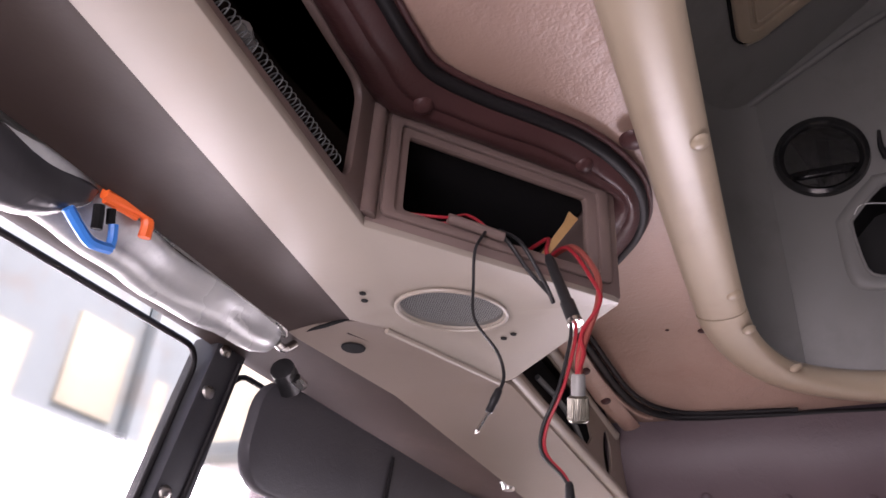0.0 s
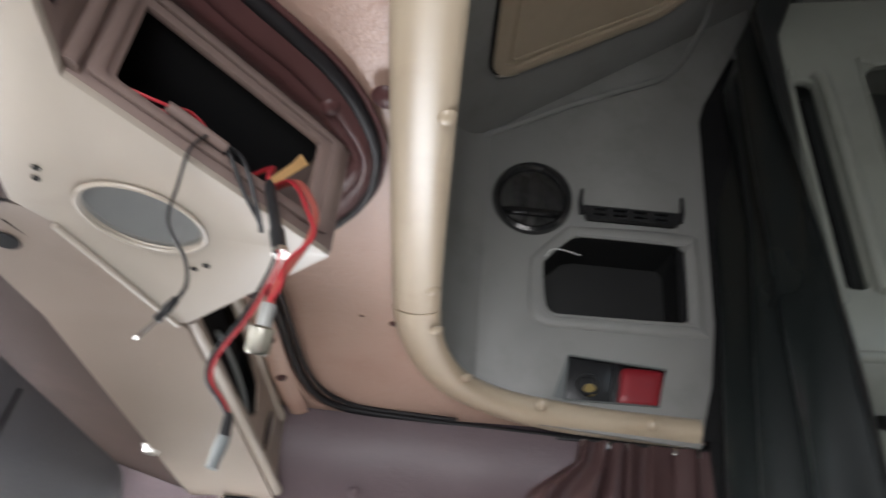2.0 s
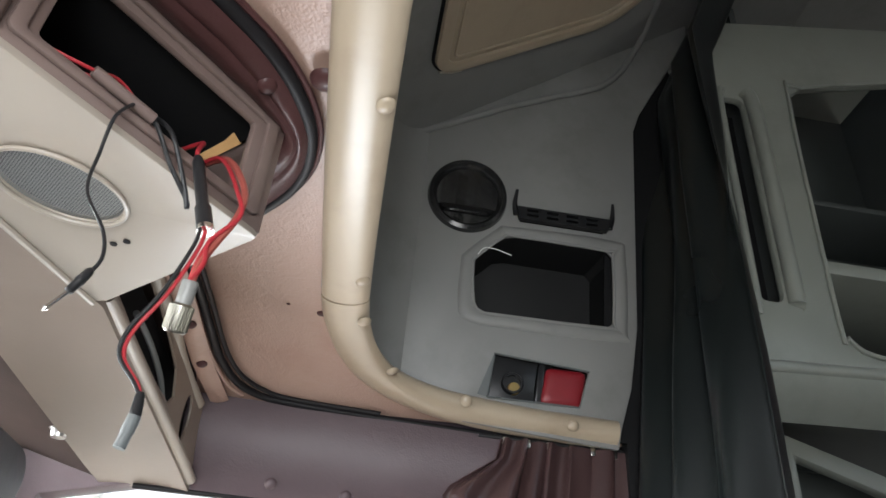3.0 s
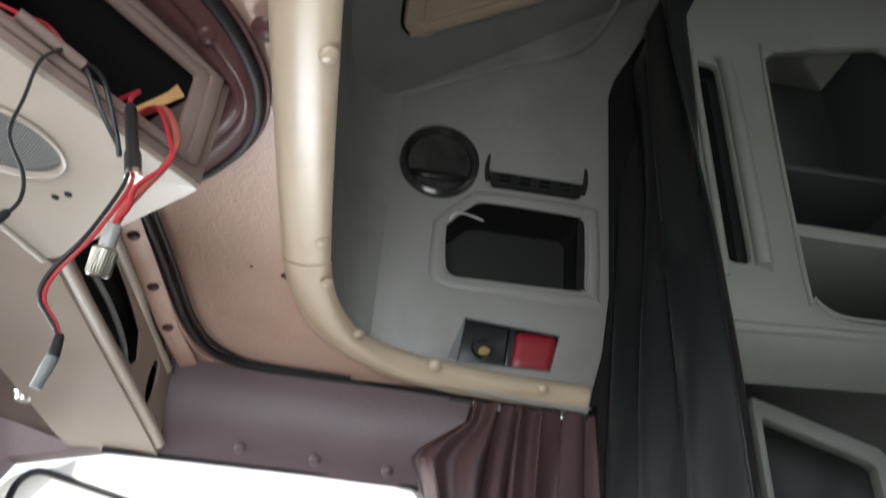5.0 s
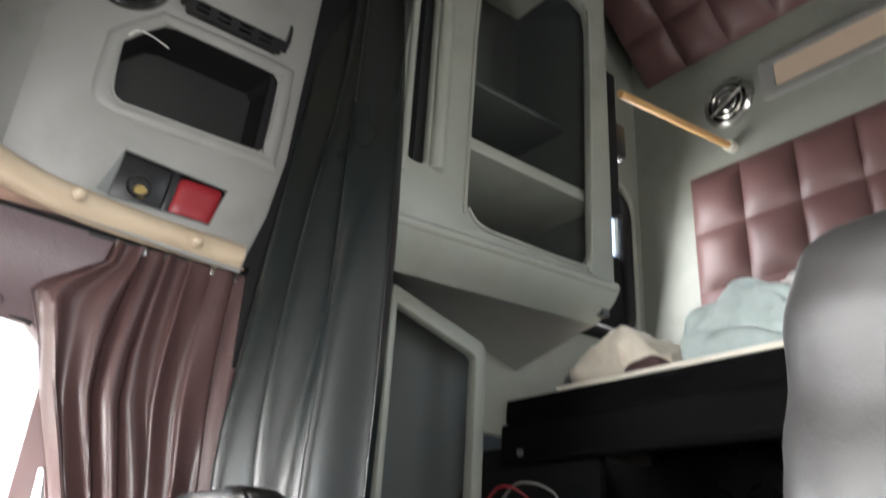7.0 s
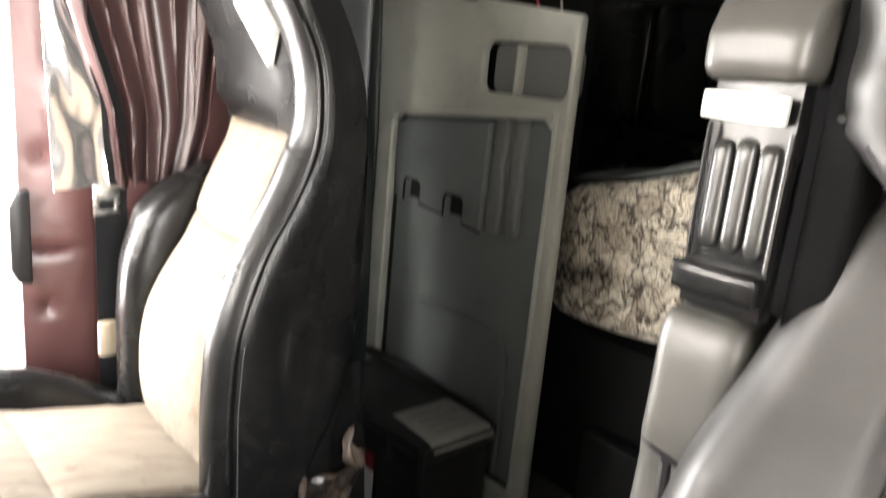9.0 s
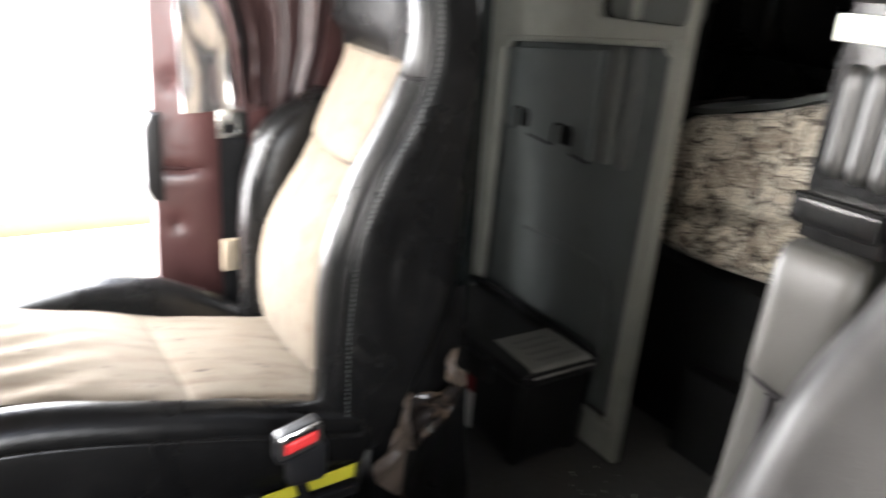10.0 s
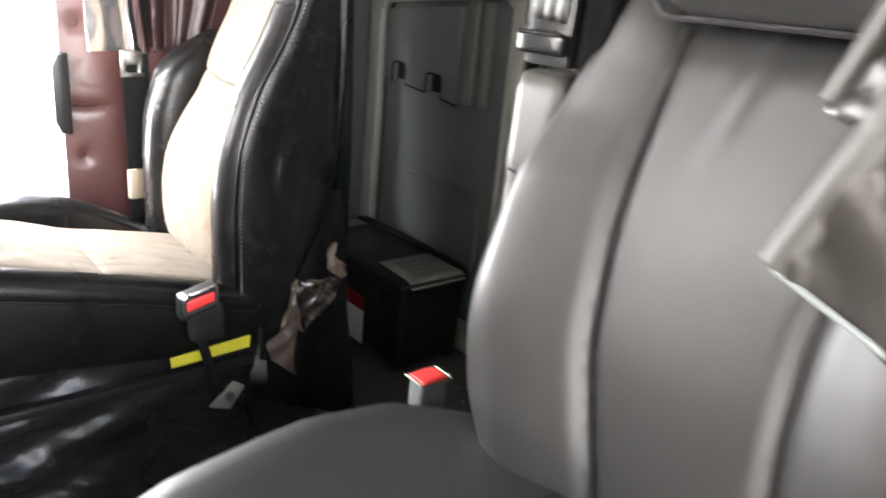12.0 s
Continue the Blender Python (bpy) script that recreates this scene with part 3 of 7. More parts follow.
part("edge_flange", tube([(-0.083, 0.30, 1.672), (-0.072, 0.45, 1.655), (-0.064, 0.58, 1.645), (-0.060, 0.70, 1.632), (-0.045, 0.84, 1.615)], 0.011, 10, 6), TAN, strip, "tan metal flange")
rv = thing("headliner_buttons", (0.2, 0.2, 1.7), "rose vinyl covered buttons pinned in the headliner", "button")
rivet("button", (0.161, 0.037, 1.705), (0, 0, -1), BURG, rv, 1.5)
rivet("button", (0.168, 0.580, 1.705), (0, 0, -1), BURG, rv, 0.7)
rivet("button", (0.112, 0.565, 1.706), (0, 0, -1), BURG, rv, 0.3)

solid("trim_sleeper_jamb", slab([(0.75, 1.64), (0.882, 1.64), (0.905, 2.45), (0.94, 2.52), (0.90, 2.64), (0.75, 2.50)], [], on_panel, 0.0135, 0.024, 0.003), BLKM, "black jamb beside the sleeper opening", "trim", "structure")

# moulding round the raised roof
mo = thing("roof_moulding", (0.2, 0.4, 1.69), "gold-beige plastic trim moulding round the raised roof opening", "trim")


def mould(pts, r0, r1, f0=0.42, f1=0.42):
    return tube(pts, 0.04, 16, 8, lambda t: r0 + (r1 - r0) * t, lambda t: f0 + (f1 - f0) * max(0, min(1, (t - 0.25) * 2)))


part("straight_trim", mould([(0.211, -0.85, 1.694), (0.208, -0.4, 1.694), (0.204, 0.0, 1.694), (0.204, 0.3, 1.693), (0.207, 0.482, 1.690)], 0.039, 0.038), MOLD, mo)
part("corner_trim", mould([(0.207, 0.486, 1.690), (0.214, 0.56, 1.686), (0.239, 0.653, 1.680), (0.285, 0.735, 1.675), (0.36, 0.798, 1.673), (0.46, 0.830, 1.668), (0.60, 0.840, 1.662), (0.775, 0.838, 1.657)], 0.039, 0.036, 0.42, 0.78), MOLD, mo)
for p in ((0.231, 0.038, 1.682), (0.231, 0.414, 1.681), (0.242, 0.530, 1.675), (0.3045, 0.682, 1.664), (0.456, 0.767, 1.660), (0.676, 0.797, 1.650), (0.231, -0.33, 1.681)):
    rivet("rivet", p, (0.35, -0.1, -1) if p[0] < 0.4 else (0, -1, -0.55), MOLD, mo, 1.0)

# grey side panel of the raised roof
PAN = [(0.326, 1.69), (0.40, 1.66), (0.46, 1.64), (0.778, 1.622), (0.785, 1.665), (0.806, 1.75), (0.820, 1.88), (0.817, 2.38), (0.832, 2.43), (0.908, 2.575), (0.965, 2.68), (0.965, 2.76), (0.62, 2.53), (0.326, 2.32)]
CUB = [(0.485, 1.866), (0.75, 1.871), (0.766, 1.885), (0.764, 2.035), (0.75, 2.05), (0.545, 2.052), (0.515, 2.045), (0.462, 1.992), (0.454, 1.97), (0.462, 1.885)]
SWI = [(0.505, 1.694), (0.695, 1.696), (0.714, 1.772), (0.515, 1.784)]
side_panel = solid("wall_panel_upper", slab(PAN, [CUB, SWI], on_panel, 0.0, 0.012, 0.004), GREY, "grey plastic side liner of the raised roof with a cubby hole", "liner", "structure")
ARC = spline([(0.196, 0.30, 0), (0.197, 0.42, 0), (0.200, 0.52, 0), (0.212, 0.62, 0), (0.238, 0.71, 0), (0.278, 0.780, 0), (0.328, 0.822, 0)], 6)


def corner(u, v):
    p = ARC[min(len(ARC) - 1, int(round(u * (len(ARC) - 1))))]
    z = 1.70 + (2.22 + 0.86 * (p.x - 0.17) / 1.25 - 1.70) * v
    return (p.x + 0.02 * (z - 1.65) * (1 - u), p.y - 0.16 * (z - 1.65) * u ** 0.7, z)


solid("wall_panel_corner", sheet(corner, len(ARC) - 1, 16, 0.012), GREY, "grey rounded front corner of the raised roof liner", "liner", "structure")
cub = thing("cubby", (0.6, 0.8, 1.86), "empty dark storage cubby moulded in the grey liner", "cubby")


def pocket(poly, depth, material, parent, name="pocket", shrink=0.04):
    bm = bmesh.new()
    cu, cv = sum(p[0] for p in poly) / len(poly), sum(p[1] for p in poly) / len(poly)
    A = [bm.verts.new(on_panel(u, v, 0.004)) for u, v in poly]
    B = [bm.verts.new(on_panel(u + (cu - u) * shrink, v + (cv - v) * shrink, depth)) for u, v in poly]
    for i in range(len(poly)):
        j = (i + 1) % len(poly)
        bm.faces.new((A[i], A[j], B[j], B[i]))
    bm.faces.new(B)
    ob = part(name, bm, material, parent)
    return ob


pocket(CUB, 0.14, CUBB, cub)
lipc = [on_panel(u, v, -0.002) for u, v in CUB]
part("lip", tube(lipc + [lipc[0]], 0.0035, 8, 3), GREY, cub)
RIMC = [(0.478, 1.838), (0.775, 1.843), (0.799, 1.87), (0.795, 2.045), (0.765, 2.080), (0.532, 2.076), (0.50, 2.066), (0.434, 2.0), (0.426, 1.97), (0.43, 1.86)]


def pillow_rim(outer, inner, rise):
    """A soft raised border between two outlines with the same corners."""
    o, i = [spline([(u, v, 0) for u, v in q + q[:1]], 4)[:-1] for q in (outer, inner)]
    rings = []
    for k, d in ((0.0, 0.002), (0.10, -0.35 * rise), (0.35, -rise), (0.70, -rise), (0.93, -0.5 * rise), (1.0, 0.006)):
        rings.append([on_panel(*a.lerp(b, k).xy, d) for a, b in zip(o, i)])
    bm = bmesh.new()
    vs = [[bm.verts.new(p) for p in r] for r in rings]
    for a, b in zip(vs, vs[1:] + vs[:1]):
        for j in range(len(a)):
            bm.faces.new((a[j], a[(j + 1) % len(a)], b[(j + 1) % len(a)], b[j]))
    return bm


part("moulded_rim", pillow_rim(RIMC, CUB, 0.006), GREY, cub, "soft moulded rim")
part("loose_thread", tube([(0.462, 0.760, 1.995), (0.475, 0.758, 2.012), (0.50, 0.757, 2.012), (0.535, 0.757, 2.002)], 0.0012, 6), WHITE, cub)

solid("wall_panel_backing", slab([(0.48, 1.66), (0.74, 1.66), (0.74, 1.81), (0.48, 1.81)], [], on_panel, 0.034, 0.04), BLKM, "black backing behind the socket opening", "liner", "structure")
sw = thing("roof_socket", (0.6, 0.81, 1.70), "black lighter socket plate beside a red plastic blank", "socket")
part("plate", slab([(0.503, 1.692), (0.602, 1.694), (0.608, 1.778), (0.513, 1.784)], [], on_panel, 0.012, 0.03, 0.002), BLK, sw)
part("divider", slab([(0.603, 1.694), (0.617, 1.694), (0.624, 1.777), (0.610, 1.778)], [], on_panel, 0.006, 0.03, 0.002), BLK, sw)
part("blank", rbox(0.618, 0.705, -0.011, 0.011, 1.694, 1.772, 0.012, 6, lambda p: on_panel(p[0] + (p[2] - 1.733) * 0.16, p[2], p[1] + 0.012)), REDP, sw, "red plastic blank")
sc = facing(on_panel(0.5555, 1.729, 0.0), PN)
ring = part("socket", lathe([(0.017, -0.03), (0.017, 0.0), (0.0205, 0.0), (0.0225, -0.004), (0.0225, -0.02)], sc, 24), BLK, sw)
part("contact", lathe([(0.0001, 0.0), (0.012, 0.0), (0.013, -0.002), (0.013, -0.01)], facing(on_panel(0.5595, 1.719, 0.003), PN), 18), BRASS, ring, "brass contact")
# Thin dark triangle paints the shadow of a sloped edge; nothing is cut in.
part("chamfer_shade", slab([(0.484, 1.697), (0.504, 1.694), (0.514, 1.786)], [], on_panel, -0.0015, 0.004), GREYD, sw, "flat grey triangle for the shaded edge of the opening")
part("bezel", tube([on_panel(*p, -0.001) for p in SWI + SWI[:1]], 0.0022, 6, 1), GREYD, sw)

vent = thing("round_vent", (0.427, 0.743, 2.05), "round black swivelling air vent with a glossy bezel", "vent")
vm = facing(on_panel(0.428, 2.133, 0.0), PN)
part("bezel", lathe([(0.068, -0.004), (0.072, 0.010), (0.079, 0.016), (0.087, 0.012), (0.090, 0.0)], vm, 48), VENTG, vent)
part("bowl", lathe([(0.0001, -0.035), (0.05, -0.03), (0.066, -0.012), (0.071, 0.004), (0.072, 0.0), (0.067, -0.016), (0.05, -0.034)], vm, 40), ARMB, vent)
part("hub", lathe([(0.0001, 0.0), (0.010, 0.0), (0.008, 0.008), (0.0001, 0.009)], facing(on_panel(0.428, 2.133, 0.018), PN), 16), BLK, vent)
part("blade", rbox(-0.066, 0.066, -0.010, 0.010, -0.004, 0.008, 0.006, 8, lambda p: vm @ Vector((p[0] * (1 - 0.2 * (p[1] < -0.005)), p[1] - 0.036, p[2] + 0.002 - 0.3 * max(0, abs(p[0]) - 0.05)))), VENTB, vent)

hk = thing("coat_hook_rail", (0.645, 0.747, 2.08), "black plastic hook rail with upturned ends and slots", "hook")
part("bar", slab([(0.545, 2.088), (0.745, 2.088), (0.752, 2.118), (0.538, 2.118)], [rrect(0.560 + 0.045 * i, 0.588 + 0.045 * i, 2.095 + 0.012 * j, 2.101 + 0.012 * j, 0.0025, 2) for i in range(4) for j in range(2)], on_panel, -0.022, -0.010, 0.0), BLK, hk)
part("mount", slab([(0.55, 2.09), (0.74, 2.09), (0.74, 2.115), (0.55, 2.115)], [], on_panel, -0.010, 0.004), BLKM, hk)
for s, x in ((-1, 0.539), (1, 0.751)):
    part("hook_end", tube([on_panel(x, 2.100, -0.014), on_panel(x + s * 0.006, 2.125, -0.018), on_panel(x + s * 0.004, 2.155, -0.026)], 0.007, 8, 6, lambda t: 0.008 - 0.005 * t), BLK, hk)

# raised roof
solid("ceiling_raised", sheet(lambda u, v: (0.17 + 1.25 * u, -0.85 + 1.7 * v, 2.19 + 0.86 * u), 20, 20, -0.02), GREY, "grey liner of the raised roof sloping up to the sleeper", "ceiling", "structure")
solid("ceiling_sleeper", bx(1.40, 2.1, -0.95, 0.95, 3.05, 3.08, 0), GREY, "grey sleeper roof liner", "ceiling", "structure")
solid("wall_raised_front", bx(0.165, 0.185, -0.85, 0.85, 1.71, 2.22, 0), GREY, "grey front face of the raised roof", "wall", "structure")
solid("wall_raised_left", bx(0.17, 1.0, -0.85, -0.82, 1.70, 3.0, 0), GREY, "grey liner of the raised roof on the driver's side", "wall", "structure")
hat = thing("roof_locker_panel", (0.5, 0.25, 2.3), "beige panel set in a rounded moulded frame of the raised roof", "panel")


def on_roof(u, v, d):
    return Vector((u, v, 2.19 + 0.688 * (u - 0.17))) + Vector((0.567, 0, -0.824)) * (-d)


def inset(o):
    """Outline of the roof panel, grown by o, with one wide rounded rear corner."""
    pts = []
    for cu, cv, r, a0 in ((0.30 + 0.06, 0.07 + 0.06, 0.06, 180), (0.80 - 0.06, 0.07 + 0.06, 0.06, 270), (0.80 - 0.15, 0.545 - 0.15, 0.15, 0), (0.302 + 0.055, 0.545 - 0.055, 0.055, 90)):
        for k in range(9):
            a = radians(a0 + 90 * k / 8)
            pts.append((cu + (r + o) * math.cos(a), cv + (r + o) * math.sin(a)))
    return pts


part("gap", slab(inset(0.0035), [inset(-0.004)], on_roof, -0.005, 0.004), BLKM, hat, "dark gap round the panel")
part("frame", slab(inset(-0.001), [inset(-0.026)], on_roof, -0.014, 0.004, 0.004), MOLD, hat, "beige bevelled rim")
part("panel", slab(inset(-0.025), [], on_roof, -0.006, 0.004, 0.0), MOLD, hat)
part("bead", tube([on_roof(u, v, -0.008) for u, v in inset(-0.040) + inset(-0.040)[:1]], 0.0035, 6, 1), MOLD, hat)
part("chip", slab([(0.318, 0.538), (0.345, 0.550), (0.366, 0.552), (0.366, 0.546), (0.345, 0.541), (0.325, 0.528)], [], on_roof, -0.0075, 0.0), CREAMP, hat, "pale chipped corner")
crs = solid("trim_crease", tube([on_panel(0.311, 2.284, 0.0), on_panel(0.44, 2.350, -0.004), on_panel(0.506, 2.386, -0.004), on_panel(0.60, 2.430, -0.004), on_panel(0.685, 2.467, -0.004), on_panel(0.738, 2.496, -0.004), on_panel(0.777, 2.538, -0.004), on_panel(0.806, 2.588, -0.003), on_roof(0.832, 0.630, -0.003), on_roof(0.829, 0.560, -0.003), on_roof(0.826, 0.40, -0.003), on_roof(0.825, 0.0, -0.003)], 0.008, 10, 6), GREY, "soft moulded ridge along the grey liner", "trim", "structure")

# ---- overhead console ----
con = thing("overhead_console", (-0.05, 0.0, 1.54), "tan and brown overhead console with an empty radio slot", "console")
PLATE = [(-0.024, -0.93), (-0.060, -0.410), (-0.088, -0.117), (0.112, 0.115), (0.116, 0.121), (0.113, 0.127), (-0.080, 0.316), (-0.096, 0.322), (-0.176, 0.112), (-0.212, 0.071), (-0.146, -0.436), (-0.10, -0.93)]
SPK = circ(-0.077, 0.083, 0.066, 0.052, 40, radians(35))
part("bottom_plate", slab(PLATE, [circ(-0.077, 0.083, 0.063, 0.049, 40, radians(35))], flat(1.540), 0.0, 0.012, 0.002), TAN, con, "tan enamelled bottom plate")
part("plate_lip", tube([(-0.098, 0.322, 1.538), (-0.138, 0.213, 1.538), (-0.178, 0.108, 1.538)], 0.0045, 8, 3), TAN, con)
grille = part("speaker_grille", slab(SPK, [], flat(1.5475), 0.0, 0.003), BLKM, con, "round speaker grille of fine steel wires")
part("speaker_bezel", tube([(u, v, 1.5385) for u, v in circ(-0.077, 0.083, 0.067, 0.053, 40, radians(35))] + [(-0.077 + 0.067 * math.cos(radians(35)), 0.083 + 0.067 * math.sin(radians(35)), 1.5385)], 0.0028, 8, 1), TAN, con)


def mesh_wires():
    bm = bmesh.new()
    a = radians(35)
    for i in range(46):
        s = -0.98 + 1.96 * i / 45
        for ru, rv, sw_ in ((0.063, 0.049, 0), (0.049, 0.063, 1)):
            h = rv * math.sqrt(max(0, 1 - s * s))
            q = []
            for w, tt in ((-0.0006, -h), (0.0006, -h), (0.0006, h), (-0.0006, h)):
                u, v = (s * ru + w, tt) if not sw_ else (tt, s * ru + w)
                q.append(bm.verts.new((-0.077 + u * math.cos(a) - v * math.sin(a), 0.083 + u * math.sin(a) + v * math.cos(a), 1.5425 + 0.0003 * sw_)))
            bm.faces.new(q)
    return bm


ob = part("grille_mesh", mesh_wires(), MESHW, grille)
ob["kind"] = "stuff"
for u, v in ((-0.159, 0.010), (-0.166, 0.027), (-0.027, 0.165), (-0.043, 0.174)):
    part("screw_hole", lathe([(0.0001, 0), (0.0042, 0), (0.0042, 0.001)], Matrix.Translation((u, v, 1.5382)), 10), BLKM, con)
# diagonal face with the radio slot
A0, A1 = Vector((-0.088, -0.117, 0)), Vector((0.116, 0.119, 0))
AD = (A1 - A0).normalized()
AN = Vector((AD.y, -AD.x, 0))


def on_face(u, v, d):
    p = A0 + AD * u - AN * d
    return (p.x, p.y, v)


part("radio_face", slab([(-0.003, 1.545), (0.316, 1.545), (0.316, 1.706), (-0.003, 1.706)], [rrect(0.040, 0.272, 1.575, 1.672, 0.004, 2)], on_face, 0.0, 0.010, 0.003), PODB, con, "brown face with an empty radio slot")
part("slot_frame", slab(rrect(0.014, 0.302, 1.558, 1.694, 0.008, 3), [rrect(0.028, 0.286, 1.567, 1.681, 0.005, 2)], on_face, -0.006, 0.0, 0.002), PODB, con)
# Black sheets stand for the darkness inside the radio slot.
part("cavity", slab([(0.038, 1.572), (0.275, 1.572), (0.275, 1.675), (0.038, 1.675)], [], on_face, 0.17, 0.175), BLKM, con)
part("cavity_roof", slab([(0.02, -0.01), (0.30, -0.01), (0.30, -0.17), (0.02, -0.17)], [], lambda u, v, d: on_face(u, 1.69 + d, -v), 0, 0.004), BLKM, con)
part("cavity_strut", slab([(0.215, 1.573), (0.224, 1.573), (0.285, 1.665), (0.272, 1.672), (0.265, 1.655)], [], on_face, 0.035, 0.038), WOOD, con, "torn cardboard strut in the radio slot")
E0, E1 = Vector((0.115, 0.123, 0)), Vector((-0.084, 0.318, 0))
ED = (E1 - E0).normalized()
part("end_face", slab([(0, 1.552), (0.276, 1.552), (0.276, 1.706), (0, 1.706)], [], lambda u, v, d: tuple(E0 + ED * u + Vector((-ED.y, ED.x, 0)) * d + Vector((0, 0, v))), 0.003, 0.010, 0.002), PODB, con)
B0, B1 = Vector((-0.024, -0.93, 0)), Vector((-0.088, -0.119, 0))
BD = (B1 - B0).normalized()


def on_back(u, v, d):
    p = B0 + BD * u - Vector((BD.y, -BD.x, 0)) * d
    return (p.x, p.y, v)


part("tray_face", slab([(0, 1.545), (0.82, 1.545), (0.82, 1.706), (0, 1.706)], [rrect(0.10, 0.775, 1.566, 1.690, 0.02, 4)], on_back, 0.0, 0.010, 0.003), PODB, con, "brown face with a dark open tray")
# Black sheet stands for the darkness inside the tray.
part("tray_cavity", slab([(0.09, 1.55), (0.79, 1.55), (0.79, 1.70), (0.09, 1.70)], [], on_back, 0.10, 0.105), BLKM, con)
part("corner_post", tube([(-0.088, -0.118, 1.552), (-0.088, -0.118, 1.70)], 0.011, 12, 1), PODB, con)
part("tray_coil", tube([on_back(0.30 + 0.0019 * i, 1.569 + 0.006 + 0.006 * math.sin(i * 1.5), 0.004 + 0.006 * math.cos(i * 1.5)) for i in range(240)], 0.0007, 5, 3), GREYD, con, "coiled grey cable lying in the tray")
part("tray_plug", tube([on_back(0.60, 1.60, 0.02), on_back(0.62, 1.605, 0.03)], 0.009, 10, 2), GREYP, con)
# padded collar between console and headliner
CO = [(0.03, -0.93), (-0.010, -0.40), (-0.016, -0.246), (-0.017, -0.194), (-0.012, -0.145), (0.022, -0.093), (0.064, -0.045), (0.102, 0.002), (0.130, 0.056), (0.146, 0.118), (0.143, 0.178), (0.128, 0.225), (0.100, 0.270), (0.05, 0.325), (-0.03, 0.37)]
CI = [(-0.03, -0.93), (-0.068, -0.40), (-0.082, -0.25), (-0.086, -0.19), (-0.088, -0.118), (-0.05, -0.072), (-0.01, -0.026), (0.03, 0.020), (0.075, 0.072), (0.113, 0.120), (0.106, 0.135), (0.082, 0.160), (0.05, 0.190), (0.0, 0.240), (-0.082, 0.318)]
co_line, ci_line = spline([(x, y, 0) for x, y in CO], 6), spline([(x, y, 0) for x, y in CI], 6)


def collar(u, v):
    i = int(round(v * (len(co_line) - 1)))
    p = ci_line[i].lerp(co_line[i], u)
    roll = 0.017 * math.sin(math.pi * u) ** 0.7 - 0.004 * math.exp(-((u - 0.55) / 0.07) ** 2)
    return (p.x, p.y, 1.698 - roll + 0.002 * noise.noise(Vector((p.x * 25, p.y * 25, 4))))


part("collar", sheet(collar, 16, len(co_line) - 1, -0.006), BURG, con, "padded burgundy vinyl collar")
part("lid", slab(CI + [(-0.12, 0.32), (-0.16, -0.2), (-0.12, -0.93)], [], flat(1.700), 0.0, 0.006), BLKM, con)
part("collar_bead", tube([(x, y, 1.699) for x, y in CO], 0.0085, 12, 6), RUB, con, "thick black rubber bead")
part("collar_welt", tube([(x + 0.011, y - 0.004, 1.704) for x, y in CO], 0.004, 8, 6), BURG, con)
for p in ((-0.033, -0.118, 1.684), (0.101, 0.0414, 1.686)):
    rivet("collar_button", p, (0.5, -0.3, -1), BURG, con, 1.0)

# header box above the windshield
hd = thing("windshield_header", (-0.2, 0.3, 1.5), "brown enamelled metal header above the split windshield", "header")


def hz(y):
    return 1.552 - 0.062 * max(0.0, (y - 0.34) / 0.52)


HB = [(-0.95, -0.10), (-0.436, -0.143), (0.07, -0.208), (0.12, -0.172), (0.34, -0.090), (0.86, -0.042), (0.95, -0.035)]
HF = [(-0.95, -0.26), (-0.38, -0.297), (0.1, -0.315), (0.86, -0.215), (0.95, -0.2)]


def header_part(y0, y1):
    def f(u, v):
        y = y0 + (y1 - y0) * v + 0.025 * u * (1 - 2 * abs(v - 0.5)) * 0
        return (lerp(HB, y) * (1 - u) + u * lerp(HF, y), y, hz(y) + 0.006 * math.sin(math.pi * u))
    return sheet(f, 10, 40, -0.01)


part("driver_side_panel", header_part(-0.95, 0.082), BROWN_SHADED, hd, "brown enamelled panel darkened for the visor's shade")
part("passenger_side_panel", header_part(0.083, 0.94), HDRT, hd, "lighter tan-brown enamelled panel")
part("rear_roll", tube([(-0.092, 0.342, 1.560), (-0.07, 0.55, 1.533), (-0.045, 0.80, 1.503), (-0.036, 0.90, 1.490)], 0.011, 10, 6), TAN, hd, "tan rolled edge")


def on_rear(y, v, d):
    """The upright back of the header: y across, v from the lower edge to the upper."""
    k = (y - 0.345) / 0.52
    lo = Vector((-0.086 + 0.046 * k, y, 1.562 - 0.075 * k))
    hi = Vector((-0.080 + 0.040 * k, y, 1.668 - 0.050 * k))
    return lo.lerp(hi, v) + Vector((-d, 0, 0))


part("rear_face", slab([(0.345, 0.0), (0.50, 0.0), (0.70, 0.0), (0.895, 0.0), (0.895, 1.0), (0.70, 1.0), (0.50, 1.0), (0.345, 1.0)],
                       [[(0.36, 0.12), (0.45, 0.12), (0.58, 0.16), (0.665, 0.24), (0.685, 0.42), (0.655, 0.72), (0.56, 0.84), (0.45, 0.88), (0.36, 0.88)], circ(0.775, 0.50, 0.024, 0.33, 24)], on_rear, 0.0, 0.004, 0.0), HDRT, hd, "tan back of the header with an open hole and an oval slot")
# Black sheet for the darkness behind the hole and the oval slot.
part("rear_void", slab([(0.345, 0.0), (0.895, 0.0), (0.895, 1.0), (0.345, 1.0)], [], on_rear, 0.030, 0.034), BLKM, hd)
part("rear_bracket", tube([(-0.088, 0.46, 1.600), (-0.078, 0.54, 1.590), (-0.070, 0.62, 1.570), (-0.068, 0.675, 1.545)], 0.005, 8, 6), GREYD, hd, "bent grey bracket")
